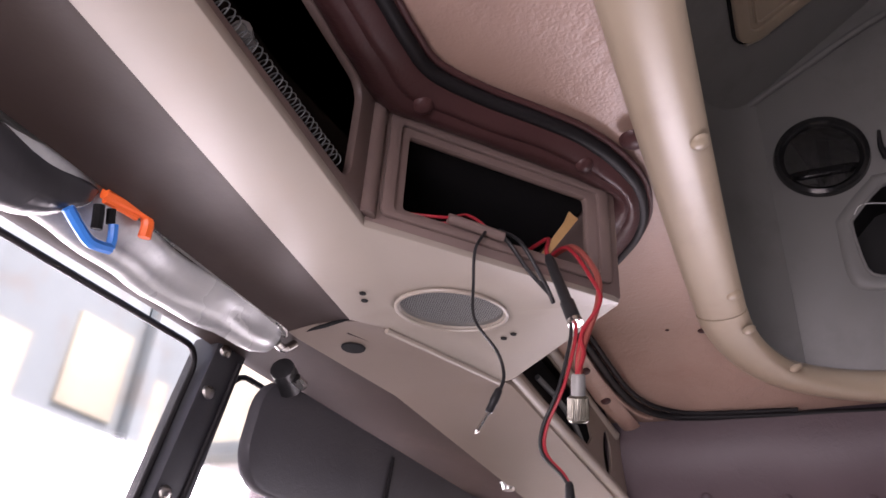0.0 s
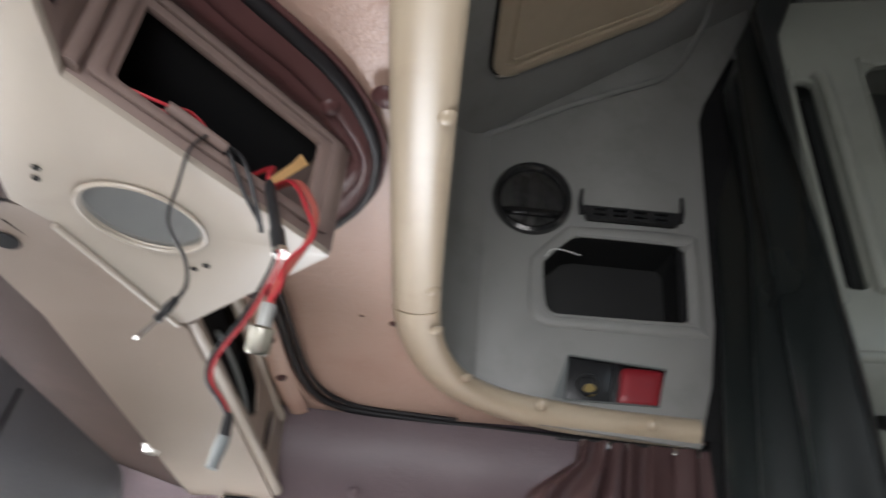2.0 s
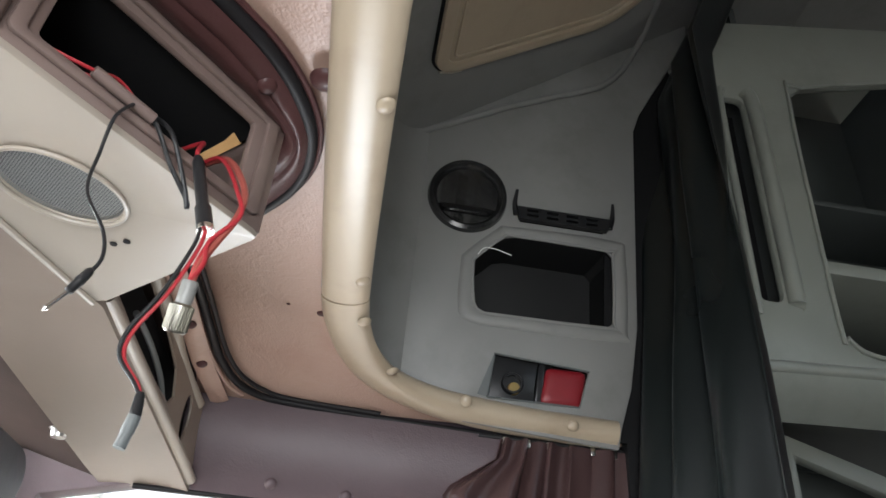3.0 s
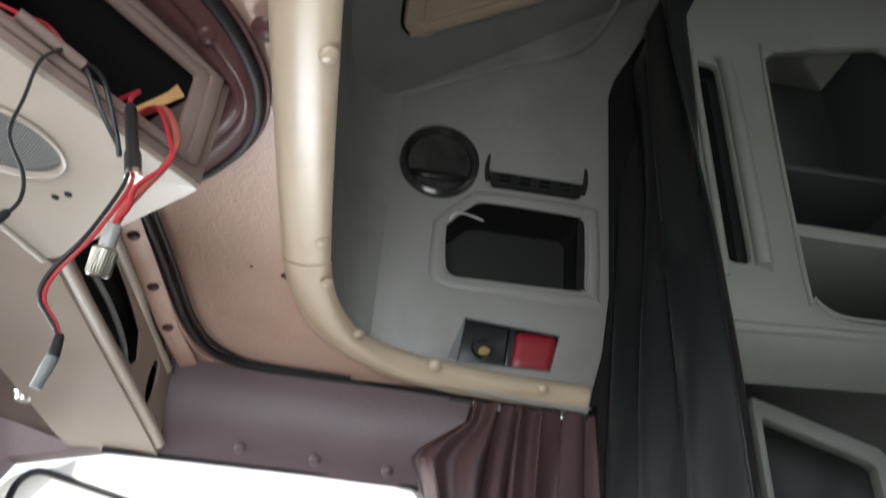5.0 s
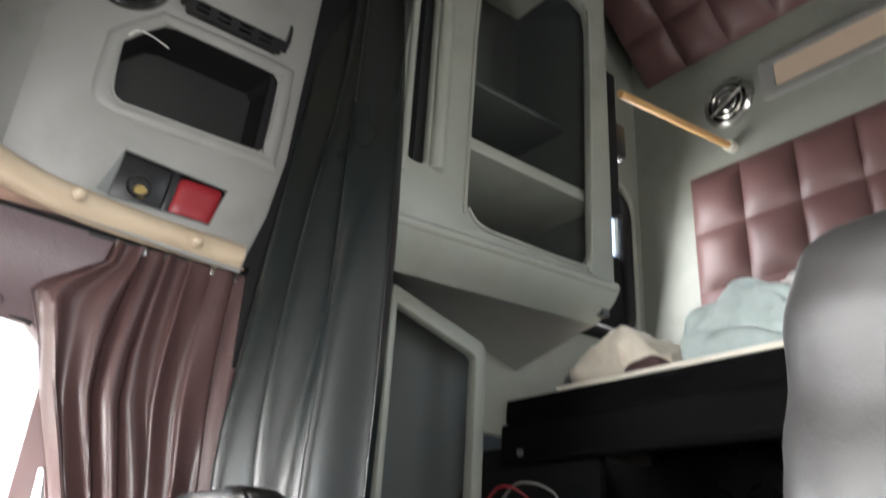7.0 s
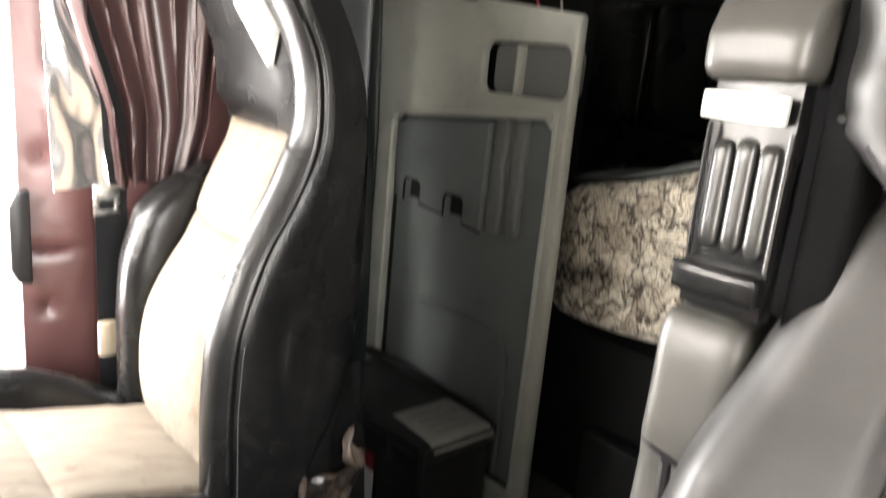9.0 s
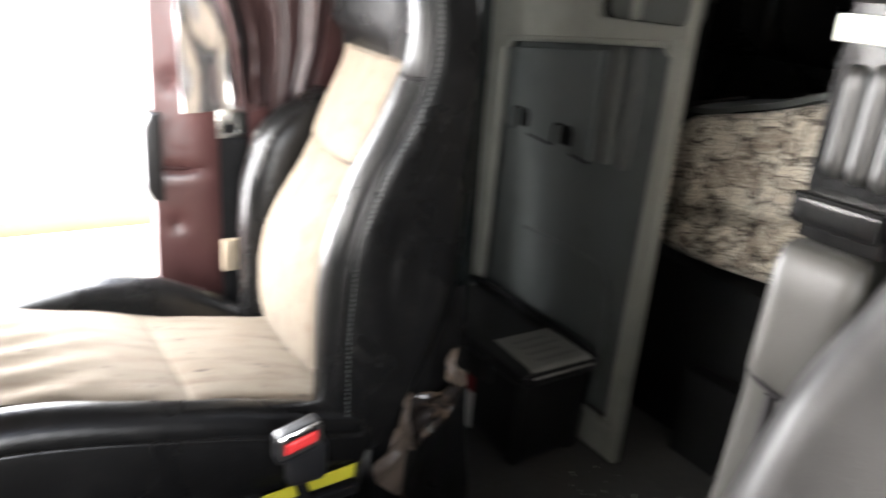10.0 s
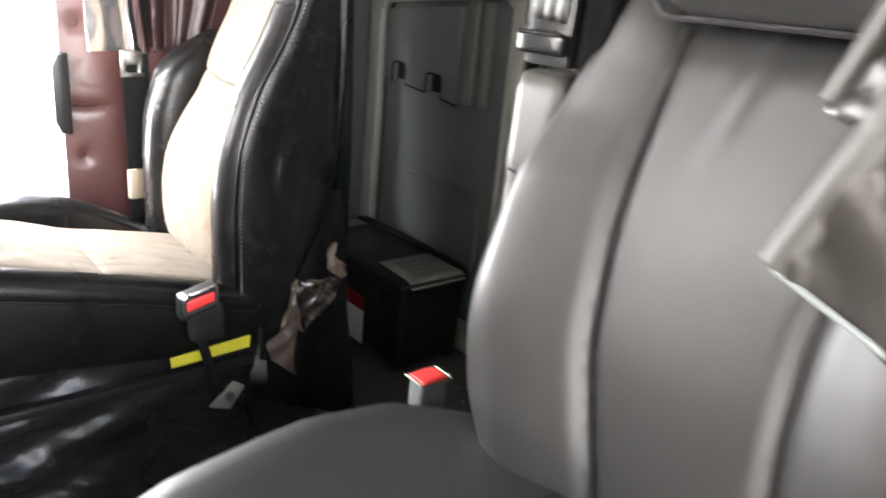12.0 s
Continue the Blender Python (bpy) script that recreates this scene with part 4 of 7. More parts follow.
part("crease", tube([(-0.245, 0.12, 1.553), (-0.16, 0.30, 1.556), (-0.12, 0.45, 1.544), (-0.10, 0.60, 1.527)], 0.006, 8, 5), BROWN_SHADED, hd)
part("joint", tube([(-0.208, 0.075, 1.547), (-0.26, 0.088, 1.546), (-0.312, 0.10, 1.549)], 0.003, 6, 1), BLKM, hd)
part("cable_hole", lathe([(0.0001, 0), (0.016, 0), (0.0175, 0.002)], Matrix.Translation((-0.259, 0.162, 1.5445)), 20), BLKM, hd)
part("light_cap", lathe([(0.0001, 0.0), (0.012, 0.002), (0.014, 0.012), (0.018, 0.016)], Matrix.Translation((-0.235, 0.74, 1.488)), 16), CHROME, hd, "small chrome cap")
solid("wall_front_upper", bx(-0.33, -0.06, -0.95, 0.95, 1.70, 1.75, 0), BROWN_SHADED, "painted metal cowl over the windshield header", "wall", "structure")
header_front = [(-0.95, -0.262), (-0.38, -0.299), (0.1, -0.317), (0.86, -0.217), (0.95, -0.202)]
solid("trim_windshield_top", sheet(lambda u, v: (lerp(header_front, -0.95 + 1.9 * v) * (1 - u) - 0.445 * u, -0.95 + 1.9 * v, (hz(-0.95 + 1.9 * v) + 0.004) * (1 - u) + 1.548 * u), 4, 40, -0.006), BROWN_SHADED, "brown metal strip between header and windshield", "trim", "structure")
solid("trim_header_front", sheet(lambda u, v: (lerp(header_front, -0.95 + 1.9 * v) - 0.03 * u, -0.95 + 1.9 * v, 1.556 + 0.16 * u), 4, 40, -0.01), BROWN_SHADED, "front flange of the header", "trim", "structure")

# windshield with its middle post
ws = thing("split_windshield", (-0.55, 0.0, 1.0), "two flat windshield panes in black rubber with a riveted middle post", "windshield")
wsx = lambda z: -0.435 - 0.24 * (1.52 - z)
post = part("middle_post", slab([(0.082, 0.78), (0.166, 0.78), (0.150, 1.555), (0.087, 1.555)], [], lambda u, v, d: (wsx(v) + 0.0 + d, u, v), -0.05, 0.0, 0.006), POST, ws, "black riveted middle post")
part("post_ridge", tube([(wsx(0.8) + 0.002, 0.128, 0.8), (wsx(1.53) + 0.002, 0.139, 1.53)], 0.004, 8, 1), RUB, post)
for z in (1.535, 1.477, 1.344, 1.21):
    part("bolt", lathe([(0.010, 0.0), (0.010, 0.004), (0.006, 0.008), (0.0001, 0.009)], facing((wsx(z) + 0.001, 0.102, z), (1, 0, 0.2)), 12), CHROME, post)
for s in (0, 1):
    y0, y1 = (-0.93, 0.080) if s == 0 else (0.158, 0.93)
    loop = [(wsx(v) - 0.02, u, v) for u, v in rrect(y0, y1, 0.80, 1.530, 0.03)]
    part("gasket", tube(loop + [loop[0]], 0.0045, 8, 1), RUB, ws)
    pane = part("pane", slab(rrect(y0, y1, 0.80, 1.530, 0.03), [], lambda u, v, d: (wsx(v) - 0.022 + d, u, v), 0.0, 0.004), HAZY, ws)
    pane.visible_shadow = False
solid("wall_front_lower", bx(-0.66, -0.60, -0.95, 0.95, 0.0, 0.80, 0.01), BLKM, "dark dashboard bulkhead under the windshield", "wall", "structure")
solid("wall_pillar_right", bx(-0.60, -0.40, 0.88, 0.93, 0.75, 1.56, 0.02), BLKM, "black windshield pillar", "wall", "structure")
solid("wall_pillar_left", bx(-0.60, -0.40, -0.93, -0.88, 0.75, 1.56, 0.02), BLKM, "black windshield pillar", "wall", "structure")

vis = thing("driver_sun_visor", (-0.33, -0.2, 1.5), "shiny grey vinyl sun visor folded up below the header", "visor")
part("pad", rbox(-0.345, -0.312, -0.85, 0.085, 1.507, 1.557, 0.015, 40, lambda p: (p[0] - 0.05 * (1.55 - p[2]) / 0.09 + 0.004 * math.sin(p[1] * 17) + 0.009 * noise.noise(Vector((p[1] * 13, p[2] * 30, p[0] * 9))), p[1], p[2] + 0.006 * math.sin(p[1] * 9) + 0.004 * noise.noise(Vector((p[1] * 21, p[2] * 20, 5))))), SILVER, vis)
part("edge_wire", tube([(-0.318, -0.85, 1.552), (-0.312, -0.4, 1.549), (-0.312, 0.02, 1.546), (-0.318, 0.085, 1.538)], 0.004, 8, 4), CHROME, vis)
part("pivot", tube([(-0.33, 0.085, 1.53), (-0.335, 0.11, 1.532), (-0.33, 0.125, 1.545)], 0.006, 10, 4), CHROME, vis)
part("rolled_end", rbox(-0.345, -0.304, -0.85, -0.250, 1.480, 1.549, 0.017, 40, lambda p: (p[0] + 0.006 * math.sin(p[1] * 23) + 0.007 * noise.noise(Vector((p[1] * 11, p[2] * 26, p[0] * 9))), p[1], 1.547 - (1.547 - p[2]) * (1 - 0.78 * max(0.0, min(1.0, (p[1] + 0.335) / 0.085)) ** 2) + 0.003 * math.sin(p[1] * 31))), VISR, vis, "dark shiny rolled vinyl end")
oc = thing("orange_clip", (-0.306, -0.2, 1.54), "orange plastic clothes peg pinched on the folded visor", "clip")
part("jaw", tube([(-0.302, -0.250, 1.540), (-0.301, -0.222, 1.544), (-0.300, -0.200, 1.547), (-0.301, -0.192, 1.540), (-0.303, -0.189, 1.525)], 0.0066, 8, 5), ORANGE, oc)
part("lower_jaw", tube([(-0.304, -0.246, 1.535), (-0.303, -0.222, 1.538), (-0.302, -0.206, 1.539)], 0.004, 8, 5), ORANGE, oc)
bcl = thing("blue_clip", (-0.31, -0.24, 1.50), "blue plastic clothes peg pinched on the folded visor", "clip")
part("jaw", tube([(-0.302, -0.280, 1.503), (-0.303, -0.262, 1.493), (-0.304, -0.245, 1.487), (-0.305, -0.222, 1.493)], 0.0058, 8, 5), BLUE, bcl)
part("upper_jaw", tube([(-0.303, -0.228, 1.517), (-0.304, -0.224, 1.506), (-0.305, -0.222, 1.494)], 0.0048, 8, 5), BLUE, bcl)
part("spring", tube([(-0.303, -0.250, 1.526), (-0.304, -0.246, 1.514), (-0.305, -0.243, 1.503)], 0.0055, 8, 2), BLKM, bcl)
part("spring", tube([(-0.303, -0.236, 1.530), (-0.304, -0.231, 1.516)], 0.0045, 8, 2), BLKM, bcl)
pv = thing("passenger_sun_visor", (-0.38, 0.55, 1.42), "black padded sun visor with rounded corners", "visor")
part("pad", slab(rrect(0.130, 0.80, 1.365, 1.515, 0.055, 8), [], lambda u, v, d: (-0.378 - 0.12 * (1.5 - v) + d + 0.16 * max(0, u - 0.25), u, v - 0.07 * (u - 0.13)), -0.011, 0.011, 0.006), VISV, pv)
part("fold_seam", tube([(-0.330, 0.44, 1.475), (-0.335, 0.44, 1.42), (-0.340, 0.44, 1.35)], 0.003, 6, 4), RUB, pv)
part("hinge", tube([(-0.352, 0.135, 1.515), (-0.357, 0.155, 1.510), (-0.362, 0.175, 1.500)], 0.017, 12, 4), BLK, pv)
part("hinge_screw", tube([(-0.338, 0.150, 1.505), (-0.336, 0.168, 1.500)], 0.008, 8, 2), CHROME, pv)

# ---- hanging cables of the console ----
def cable(name, label, pts, r, material, ends=()):
    t = thing(name, pts[0], label, "cable")
    part("wire", tube(pts, r, 8, 8), material, t)
    return t


def fit_between(a, b, profile, material, parent, name, n=20):
    a, b = Vector(a), Vector(b)
    return part(name, lathe([(r, h * (b - a).length) for r, h in profile], facing(a, b - a, (1, 0.3, 0)), n), material, parent)


fp = lambda u, z, d: Vector(on_face(u, z, d))
c1 = cable("audio_cable", "thin black audio cable with a bare jack hanging from the console", [fp(0.14, 1.60, 0.03), fp(0.135, 1.578, -0.006), fp(0.12, 1.545, -0.012), (-0.006, -0.022, 1.512), (-0.003, -0.022, 1.470), (0.025, -0.03, 1.428), (0.034, -0.034, 1.402), (0.031, -0.036, 1.386)], 0.0017, BLK)
fit_between((0.031, -0.036, 1.388), (0.022, -0.040, 1.364), [(0.002, 0), (0.0036, 0.1), (0.0042, 0.55), (0.0036, 0.6), (0.0036, 0.95), (0.0025, 1)], BLK, c1, "sleeve")
fit_between((0.022, -0.040, 1.364), (0.012, -0.045, 1.344), [(0.0016, 0), (0.0016, 0.8), (0.0021, 0.86), (0.0005, 1)], CHROME, c1, "jack")
c2 = cable("black_loop_cable", "black cable bent into a loop below the radio slot", [fp(0.15, 1.60, 0.04), fp(0.155, 1.575, -0.006), fp(0.185, 1.540, -0.010), fp(0.212, 1.518, -0.010), fp(0.216, 1.510, -0.010), fp(0.205, 1.528, -0.012), fp(0.175, 1.57, -0.012), fp(0.165, 1.60, 0.02)], 0.0024, BLK)
fit_between(fp(0.09, 1.578, -0.004), fp(0.155, 1.573, -0.008), [(0.0055, 0), (0.006, 0.1), (0.006, 1)], PODB, c2, "sleeve")
c3 = cable("red_wire_loop", "thin red wires looped inside the radio slot", [fp(0.05, 1.578, 0.01), fp(0.09, 1.580, -0.002), fp(0.115, 1.595, 0.004), fp(0.135, 1.590, 0.004), fp(0.14, 1.578, 0.0), fp(0.10, 1.576, 0.0), fp(0.06, 1.576, 0.02)], 0.0018, REDW)
c4 = cable("antenna_lead", "red cables with a knurled screw connector hanging from the console", [fp(0.235, 1.585, 0.05), fp(0.235, 1.585, -0.004), (0.092, 0.035, 1.566), (0.114, 0.020, 1.523), (0.116, 0.008, 1.485), (0.105, 0.004, 1.451), (0.100, -0.004, 1.425), (0.098, -0.008, 1.402)], 0.0034, ORW)
part("second_strand", tube([fp(0.232, 1.582, 0.05), fp(0.230, 1.583, -0.006), (0.087, 0.033, 1.562), (0.108, 0.016, 1.520), (0.119, 0.006, 1.486), (0.101, 0.000, 1.451), (0.103, -0.006, 1.425), (0.096, -0.010, 1.402)], 0.0022, 8, 8), REDW, c4)
part("inner_wire", tube([(0.100, 0.012, 1.462), (0.097, 0.000, 1.432), (0.097, -0.008, 1.400)], 0.0026, 8, 6), REDW, c4)
fit_between((0.098, -0.008, 1.406), (0.095, 0.000, 1.388), [(0.0055, 0), (0.0068, 0.1), (0.0068, 1)], GREYP, c4, "shank")
kn_a, kn_b = Vector((0.095, 0.000, 1.388)), Vector((0.092, 0.010, 1.366))
kn = fit_between(kn_a, kn_b, [(0.0075, 0), (0.0096, 0.08), (0.0096, 0.92), (0.0082, 1), (0.0068, 1), (0.0068, 0.7)], NICK, c4, "connector", 26)
for i in range(26):
    a = 2 * math.pi * i / 26
    mm = facing(kn_a, kn_b - kn_a, (1, 0.3, 0))
    part("knurl", tube([mm @ Vector((0.0097 * math.cos(a), 0.0097 * math.sin(a), 0.002)), mm @ Vector((0.0097 * math.cos(a + 0.15), 0.0097 * math.sin(a + 0.15), 0.022))], 0.0005, 4, 1), NICK, kn)
c5 = cable("power_lead", "black fuse holder on red wires hanging from the console", [fp(0.215, 1.600, 0.05), fp(0.214, 1.592, -0.004), (0.060, 0.021, 1.565), (0.062, 0.020, 1.554)], 0.0024, REDW)
fit_between((0.062, 0.020, 1.556), (0.092, 0.008, 1.468), [(0.0035, 0), (0.0056, 0.08), (0.006, 0.72), (0.0075, 0.73), (0.0075, 1)], BLK, c5, "fuse_holder")
fit_between((0.0915, 0.008, 1.470), (0.093, 0.0075, 1.465), [(0.0078, 0), (0.0078, 1)], CHROME, c5, "holder_rim")
part("twin_wire", tube([(0.093, 0.0075, 1.466), (0.092, 0.006, 1.445), (0.080, 0.005, 1.40), (0.063, 0.005, 1.362), (0.062, 0.005, 1.338), (0.078, 0.005, 1.318), (0.083, 0.005, 1.308)], 0.0019, 8, 8), REDW, c5)
part("black_wire", tube([(0.089, 0.0045, 1.466), (0.088, 0.003, 1.445), (0.076, 0.002, 1.398), (0.060, 0.002, 1.361), (0.059, 0.003, 1.338), (0.076, 0.004, 1.318), (0.083, 0.005, 1.308)], 0.0019, 8, 8), BLK, c5)
fit_between((0.083, 0.005, 1.311), (0.084, 0.005, 1.292), [(0.0028, 0), (0.0038, 0.15), (0.0048, 1)], BLK, c5, "plug_boot")
fit_between((0.084, 0.005, 1.292), (0.080, 0.005, 1.267), [(0.0050, 0), (0.0052, 0.5), (0.0046, 0.55), (0.0046, 1)], GREYD, c5, "plug")

# ---- passenger doorway ----
bp = thing("door_pillar_lining", (0.56, 0.93, FL), "burgundy vinyl lining of the rear door pillar", "lining")
part("lining", sheet(lambda u, v: (0.498 + 0.45 * u, 0.922 - 0.012 * math.sin(math.pi * min(1, u * 3)) - 0.006 * math.sin(v * 19) * math.sin(math.pi * u) - 0.010 * noise.noise(Vector((u * 7, v * 5, 2))) * math.sin(math.pi * u) + 0.010 * math.exp(-((v - 0.432) / 0.006) ** 2 - ((u - 0.1) / 0.12) ** 2) + 0.012 * sum(math.exp(-(((u - 0.082) / 0.03) ** 2 + ((v - q) / 0.012) ** 2)) for q in (0.357, 0.551)), FL + 1.40 * v), 40, 120, -0.012), LINV, bp)
part("tuck_seam", tube([(0.50, 0.915, 0.698), (0.54, 0.905, 0.692), (0.60, 0.912, 0.690)], 0.004, 8, 4), BURG, bp)
for z in (0.585, 0.856):
    rivet("button", (0.527, 0.917, z), (0, -1, 0), LINV, bp, 1.1)
part("latch_cover", slab([(0.476, 0.66), (0.488, 0.635), (0.51, 0.63), (0.51, 0.80), (0.488, 0.795), (0.476, 0.77)], [], lambda u, v, d: (u, 0.925 + d, v), -0.03, 0.02, 0.006), BLK, bp, "black latch cover")
belt = thing("seat_belt", (0.62, 0.87, 0.45), "black seat belt webbing with a steel tongue beside the pillar", "seat belt")
part("webbing", sheet(lambda u, v: (0.598 + 0.055 * u + 0.01 * (1 - v), 0.872 - 0.02 * (1 - v), FL + 0.02 + 1.28 * v), 4, 20, 0.002), BLKM, belt)
part("tongue", slab([(0.600, 0.755), (0.648, 0.755), (0.648, 0.81), (0.600, 0.81)], [rrect(0.612, 0.636, 0.765, 0.780, 0.003, 2)], lambda u, v, d: (u, 0.866 + d, v), -0.004, 0.0, 0.001), CHROME, belt)
part("stop", bx(0.602, 0.634, 0.845, 0.862, 0.495, 0.56, 0.004), MOLD, belt, "pale plastic belt stop")

# door swung open
door = thing("passenger_door", (-0.35, 0.95, FL), "open truck door lined in buttoned rust vinyl with a map pocket", "door")
DD, DNv = Vector((0.5655, 0.8247, 0)), Vector((0.8247, -0.5655, 0))
DL = 0.865


def on_door(u, v, d):
    p = Vector((-0.35, 0.95, 0)) + DD * u - DNv * d
    return Vector((p.x, p.y, v))


part("shell", slab([(0.0, 0.02), (DL, 0.02), (DL, 1.30), (DL - 0.02, 1.42), (DL - 0.10, 1.50), (0.20, 1.50), (0.0, 1.22)], [rrect(0.08, DL - 0.045, 0.93, 1.455, 0.06, 5)], on_door, 0.006, 0.05, 0.006), CREAMP, door, "cream painted door shell")
part("pane", slab(rrect(0.07, DL - 0.035, 0.92, 1.465, 0.06, 5), [], on_door, 0.026, 0.03), GLASS, door).visible_shadow = False
part("window_rubber", tube([on_door(u, v, 0.004) for u, v in rrect(0.08, DL - 0.045, 0.93, 1.455, 0.06, 5)] + [on_door(DL - 0.045, 1.395, 0.004)], 0.007, 8, 1), RUB, door)


def tuft(u, v):
    a, b = u * DL, 0.345 + (0.772 - 0.345) * v
    l = (b - 0.486) / 0.126
    k = (a - 0.514) / 0.152 - 0.5 * l + 0.10 * math.sin(2 * math.pi * l)
    h = abs(math.sin(math.pi * l)) ** 0.5 * abs(math.sin(math.pi * k)) ** 0.5
    return on_door(a, b, -0.004 - 0.030 * h - 0.002 * math.sin(37 * a + 5 * l) * h)


part("tufted_pad", sheet(tuft, 130, 60, 0.004), DOORV, door, "rust vinyl pad with deep button tufts")
for j, z in enumerate((0.486, 0.612, 0.738)):
    for i in range(-4, 4):
        u = 0.514 + 0.152 * (i + 0.5 * j)
        if 0.02 < u < DL:
            rivet("tuft_button", on_door(u, z, -0.006), DNv, DOORV, door, 0.9)
part("upper_panel", slab([(0.02, 0.772), (DL - 0.01, 0.772), (DL - 0.01, 0.915), (0.02, 0.915)], [], on_door, -0.012, 0.006, 0.006), CREAMP, door)
tr = part("armrest_tray", slab([(0.10, 0.785), (0.70, 0.785), (0.70, 0.885), (0.10, 0.885)], [rrect(0.12, 0.68, 0.835, 0.875, 0.006, 2), rrect(0.12, 0.66, 0.795, 0.822, 0.006, 2)], on_door, -0.05, -0.012, 0.004), GREYP, door, "grey door tray with slots")
part("tray_floor", slab([(0.12, 0.79), (0.68, 0.79), (0.68, 0.88), (0.12, 0.88)], [], on_door, -0.016, -0.012), GREYP, tr)
part("red_marker", lathe([(0.0001, 0), (0.028, 0), (0.03, 0.01), (0.0001, 0.014)], facing(on_door(0.53, 0.905, -0.012), DNv), 20), REDB, door, "red reflector")
part("lower_carpet", slab([(0.01, 0.06), (DL - 0.005, 0.06), (DL - 0.005, 0.345), (0.01, 0.345)], [], on_door, -0.006, 0.006, 0.003), REDC, door, "red carpeted door foot")
mp_ = part("map_pocket", slab([(0.39, 0.13), (0.70, 0.13), (0.735, 0.292), (0.44, 0.282)], [], on_door, -0.095, -0.087, 0.003), MOLD, door, "cream plastic map pocket")
for ua, ub_ in ((0.39, 0.44), (0.692, 0.727)):
    part("pocket_side", slab([(-0.09, 0.13), (-0.006, 0.13), (-0.006, 0.325), (-0.09, 0.285)], [], lambda a, b, c, ua=ua, ub_=ub_: on_door(ua + (ub_ - ua) * (b - 0.13) / 0.155 + c, b, a), 0.0, 0.008, 0.002), MOLD, mp_)
part("pocket_floor", slab([(0.39, -0.09), (0.70, -0.09), (0.70, -0.006), (0.39, -0.006)], [], lambda a, b, c: on_door(a, 0.13 + c, b), 0.0, 0.008), MOLD, mp_)
part("pull_strap", tube([on_door(0.18, 0.78, -0.02), on_door(0.17, 0.70, -0.07), on_door(0.17, 0.55, -0.075), on_door(0.18, 0.45, -0.03)], 0.014, 10, 6), BLKV, door, "black door pull")

# side window curtain
cu = thing("side_curtain", (0.66, 0.86, 0.81), "burgundy vinyl curtain gathered in pleats beside the doorway", "curtain")


def curtain(u, v):
    z = 1.628 - 0.815 * v
    x0 = lerp([(0, 0.538), (0.14, 0.515), (0.24, 0.502), (0.345, 0.500), (0.48, 0.530), (0.70, 0.580), (0.84, 0.618), (1, 0.634)], v)
    wing_out = lerp([(0, 0), (0.05, 0), (0.10, 0.05), (0.14, 0.088), (0.24, 0.04), (0.345, 0.013), (0.48, 0.005), (0.6, 0)], v)
    x1 = lerp([(0, 0.832), (0.5, 0.832), (0.87, 0.806), (1, 0.778)], v)
    x = x0 + (x1 - x0) * u - wing_out * max(0.0, 1 - u / 0.2)
    a = 0.010 + 0.012 * min(1, v * 2)
    y = 0.853 + a * (0.55 + 0.45 * math.sin(5.3 * u + 1)) * math.sin(2 * math.pi * (8.5 * u + 0.35 * math.sin(3 * v + 4 * u) + 0.5 * u * u)) + 0.005 * math.sin(31 * u + 5 * v)
    return (x + 0.006 * math.sin(2 * math.pi * 6.5 * u + 1.2), y, z + 0.008 * math.sin(40 * u) * v)


part("pleats", sheet(curtain, 130, 40, 0.002), CURT, cu)
part("hem", tube([curtain(i / 40, 0.993) for i in range(41)], 0.003, 6, 2), CURT, cu)
part("turned_flap", sheet(lambda u, v: (0.517 + 0.011 * v + lerp([(0, 0.004), (0.22, 0.028), (0.64, 0.084), (1, 0.096)], v) * u, 0.836 - 0.012 * math.sin(2.6 * u + 2 * v) + 0.012 * noise.noise(Vector((u * 1.8, v * 3.4, 3))) + 0.0015 * noise.noise(Vector((u * 4, v * 9, 8))), 1.22 - 0.408 * v), 30, 60, 0.002), FOIL, cu, "glossy turned-over curtain edge")
part("rail", tube([(0.50, 0.862, 1.632), (0.85, 0.862, 1.632)], 0.004, 8, 1), BLK, cu)
for i in range(7):
    part("glider", bx(0.548 + 0.045 * i, 0.560 + 0.045 * i, 0.852, 0.862, 1.615, 1.632, 0.002), CHROME, cu)

bc = thing("sleeper_curtain", (0.88, 0.72, 0.4), "black vinyl curtain gathered beside the sleeper opening", "curtain")


def dark_curtain(u, v):
    top = 2.57 + 0.185 * min(1.0, u / 0.62)
    z = top - (top - 0.095) * v
    w = (2.68 - z) / 2.585
    k = soft_line([(-0.1, 0.0), (0.05, 0.0), (0.306, 0.1), (0.518, 0.75), (0.63, 0.6), (0.715, 0.1), (1, 0.0)], w, 0.045)
    y = 0.815 - (0.384 - 0.05 * k - 0.028 * min(1.0, w * 2.2)) * u + 0.02 * k * (1 - u)
    x = 0.885 + 0.034 * math.sin(2 * math.pi * (3.6 * u + 0.22 * math.sin(4.45 * w + 2 * u))) * (0.75 + 0.25 * math.sin(7 * u + 1)) + 0.012 * math.sin(31 * u + 3 * w + 2 * math.sin(2 * w)) + 0.006 * noise.noise(Vector((u * 6, w * 7, 1))) - 0.15 * k * (1 - u) + 0.40 * max(0.0, z - 2.45)
    return (x, y, z)


part("pleats", sheet(dark_curtain, 150, 70, 0.003), BLKC, bc)
part("rail", tube([(0.94, 0.815, 2.57), (0.97, 0.70, 2.66), (1.008, 0.577, 2.750), (1.008, 0.43, 2.752)], 0.006, 8, 1), BLK, bc)

# ---- passenger seat ----
ps = thing("passenger_chair", (0.45, 0.565, FL), "black vinyl truck seat with worn beige velour centre panels", "seat", "cab seats")
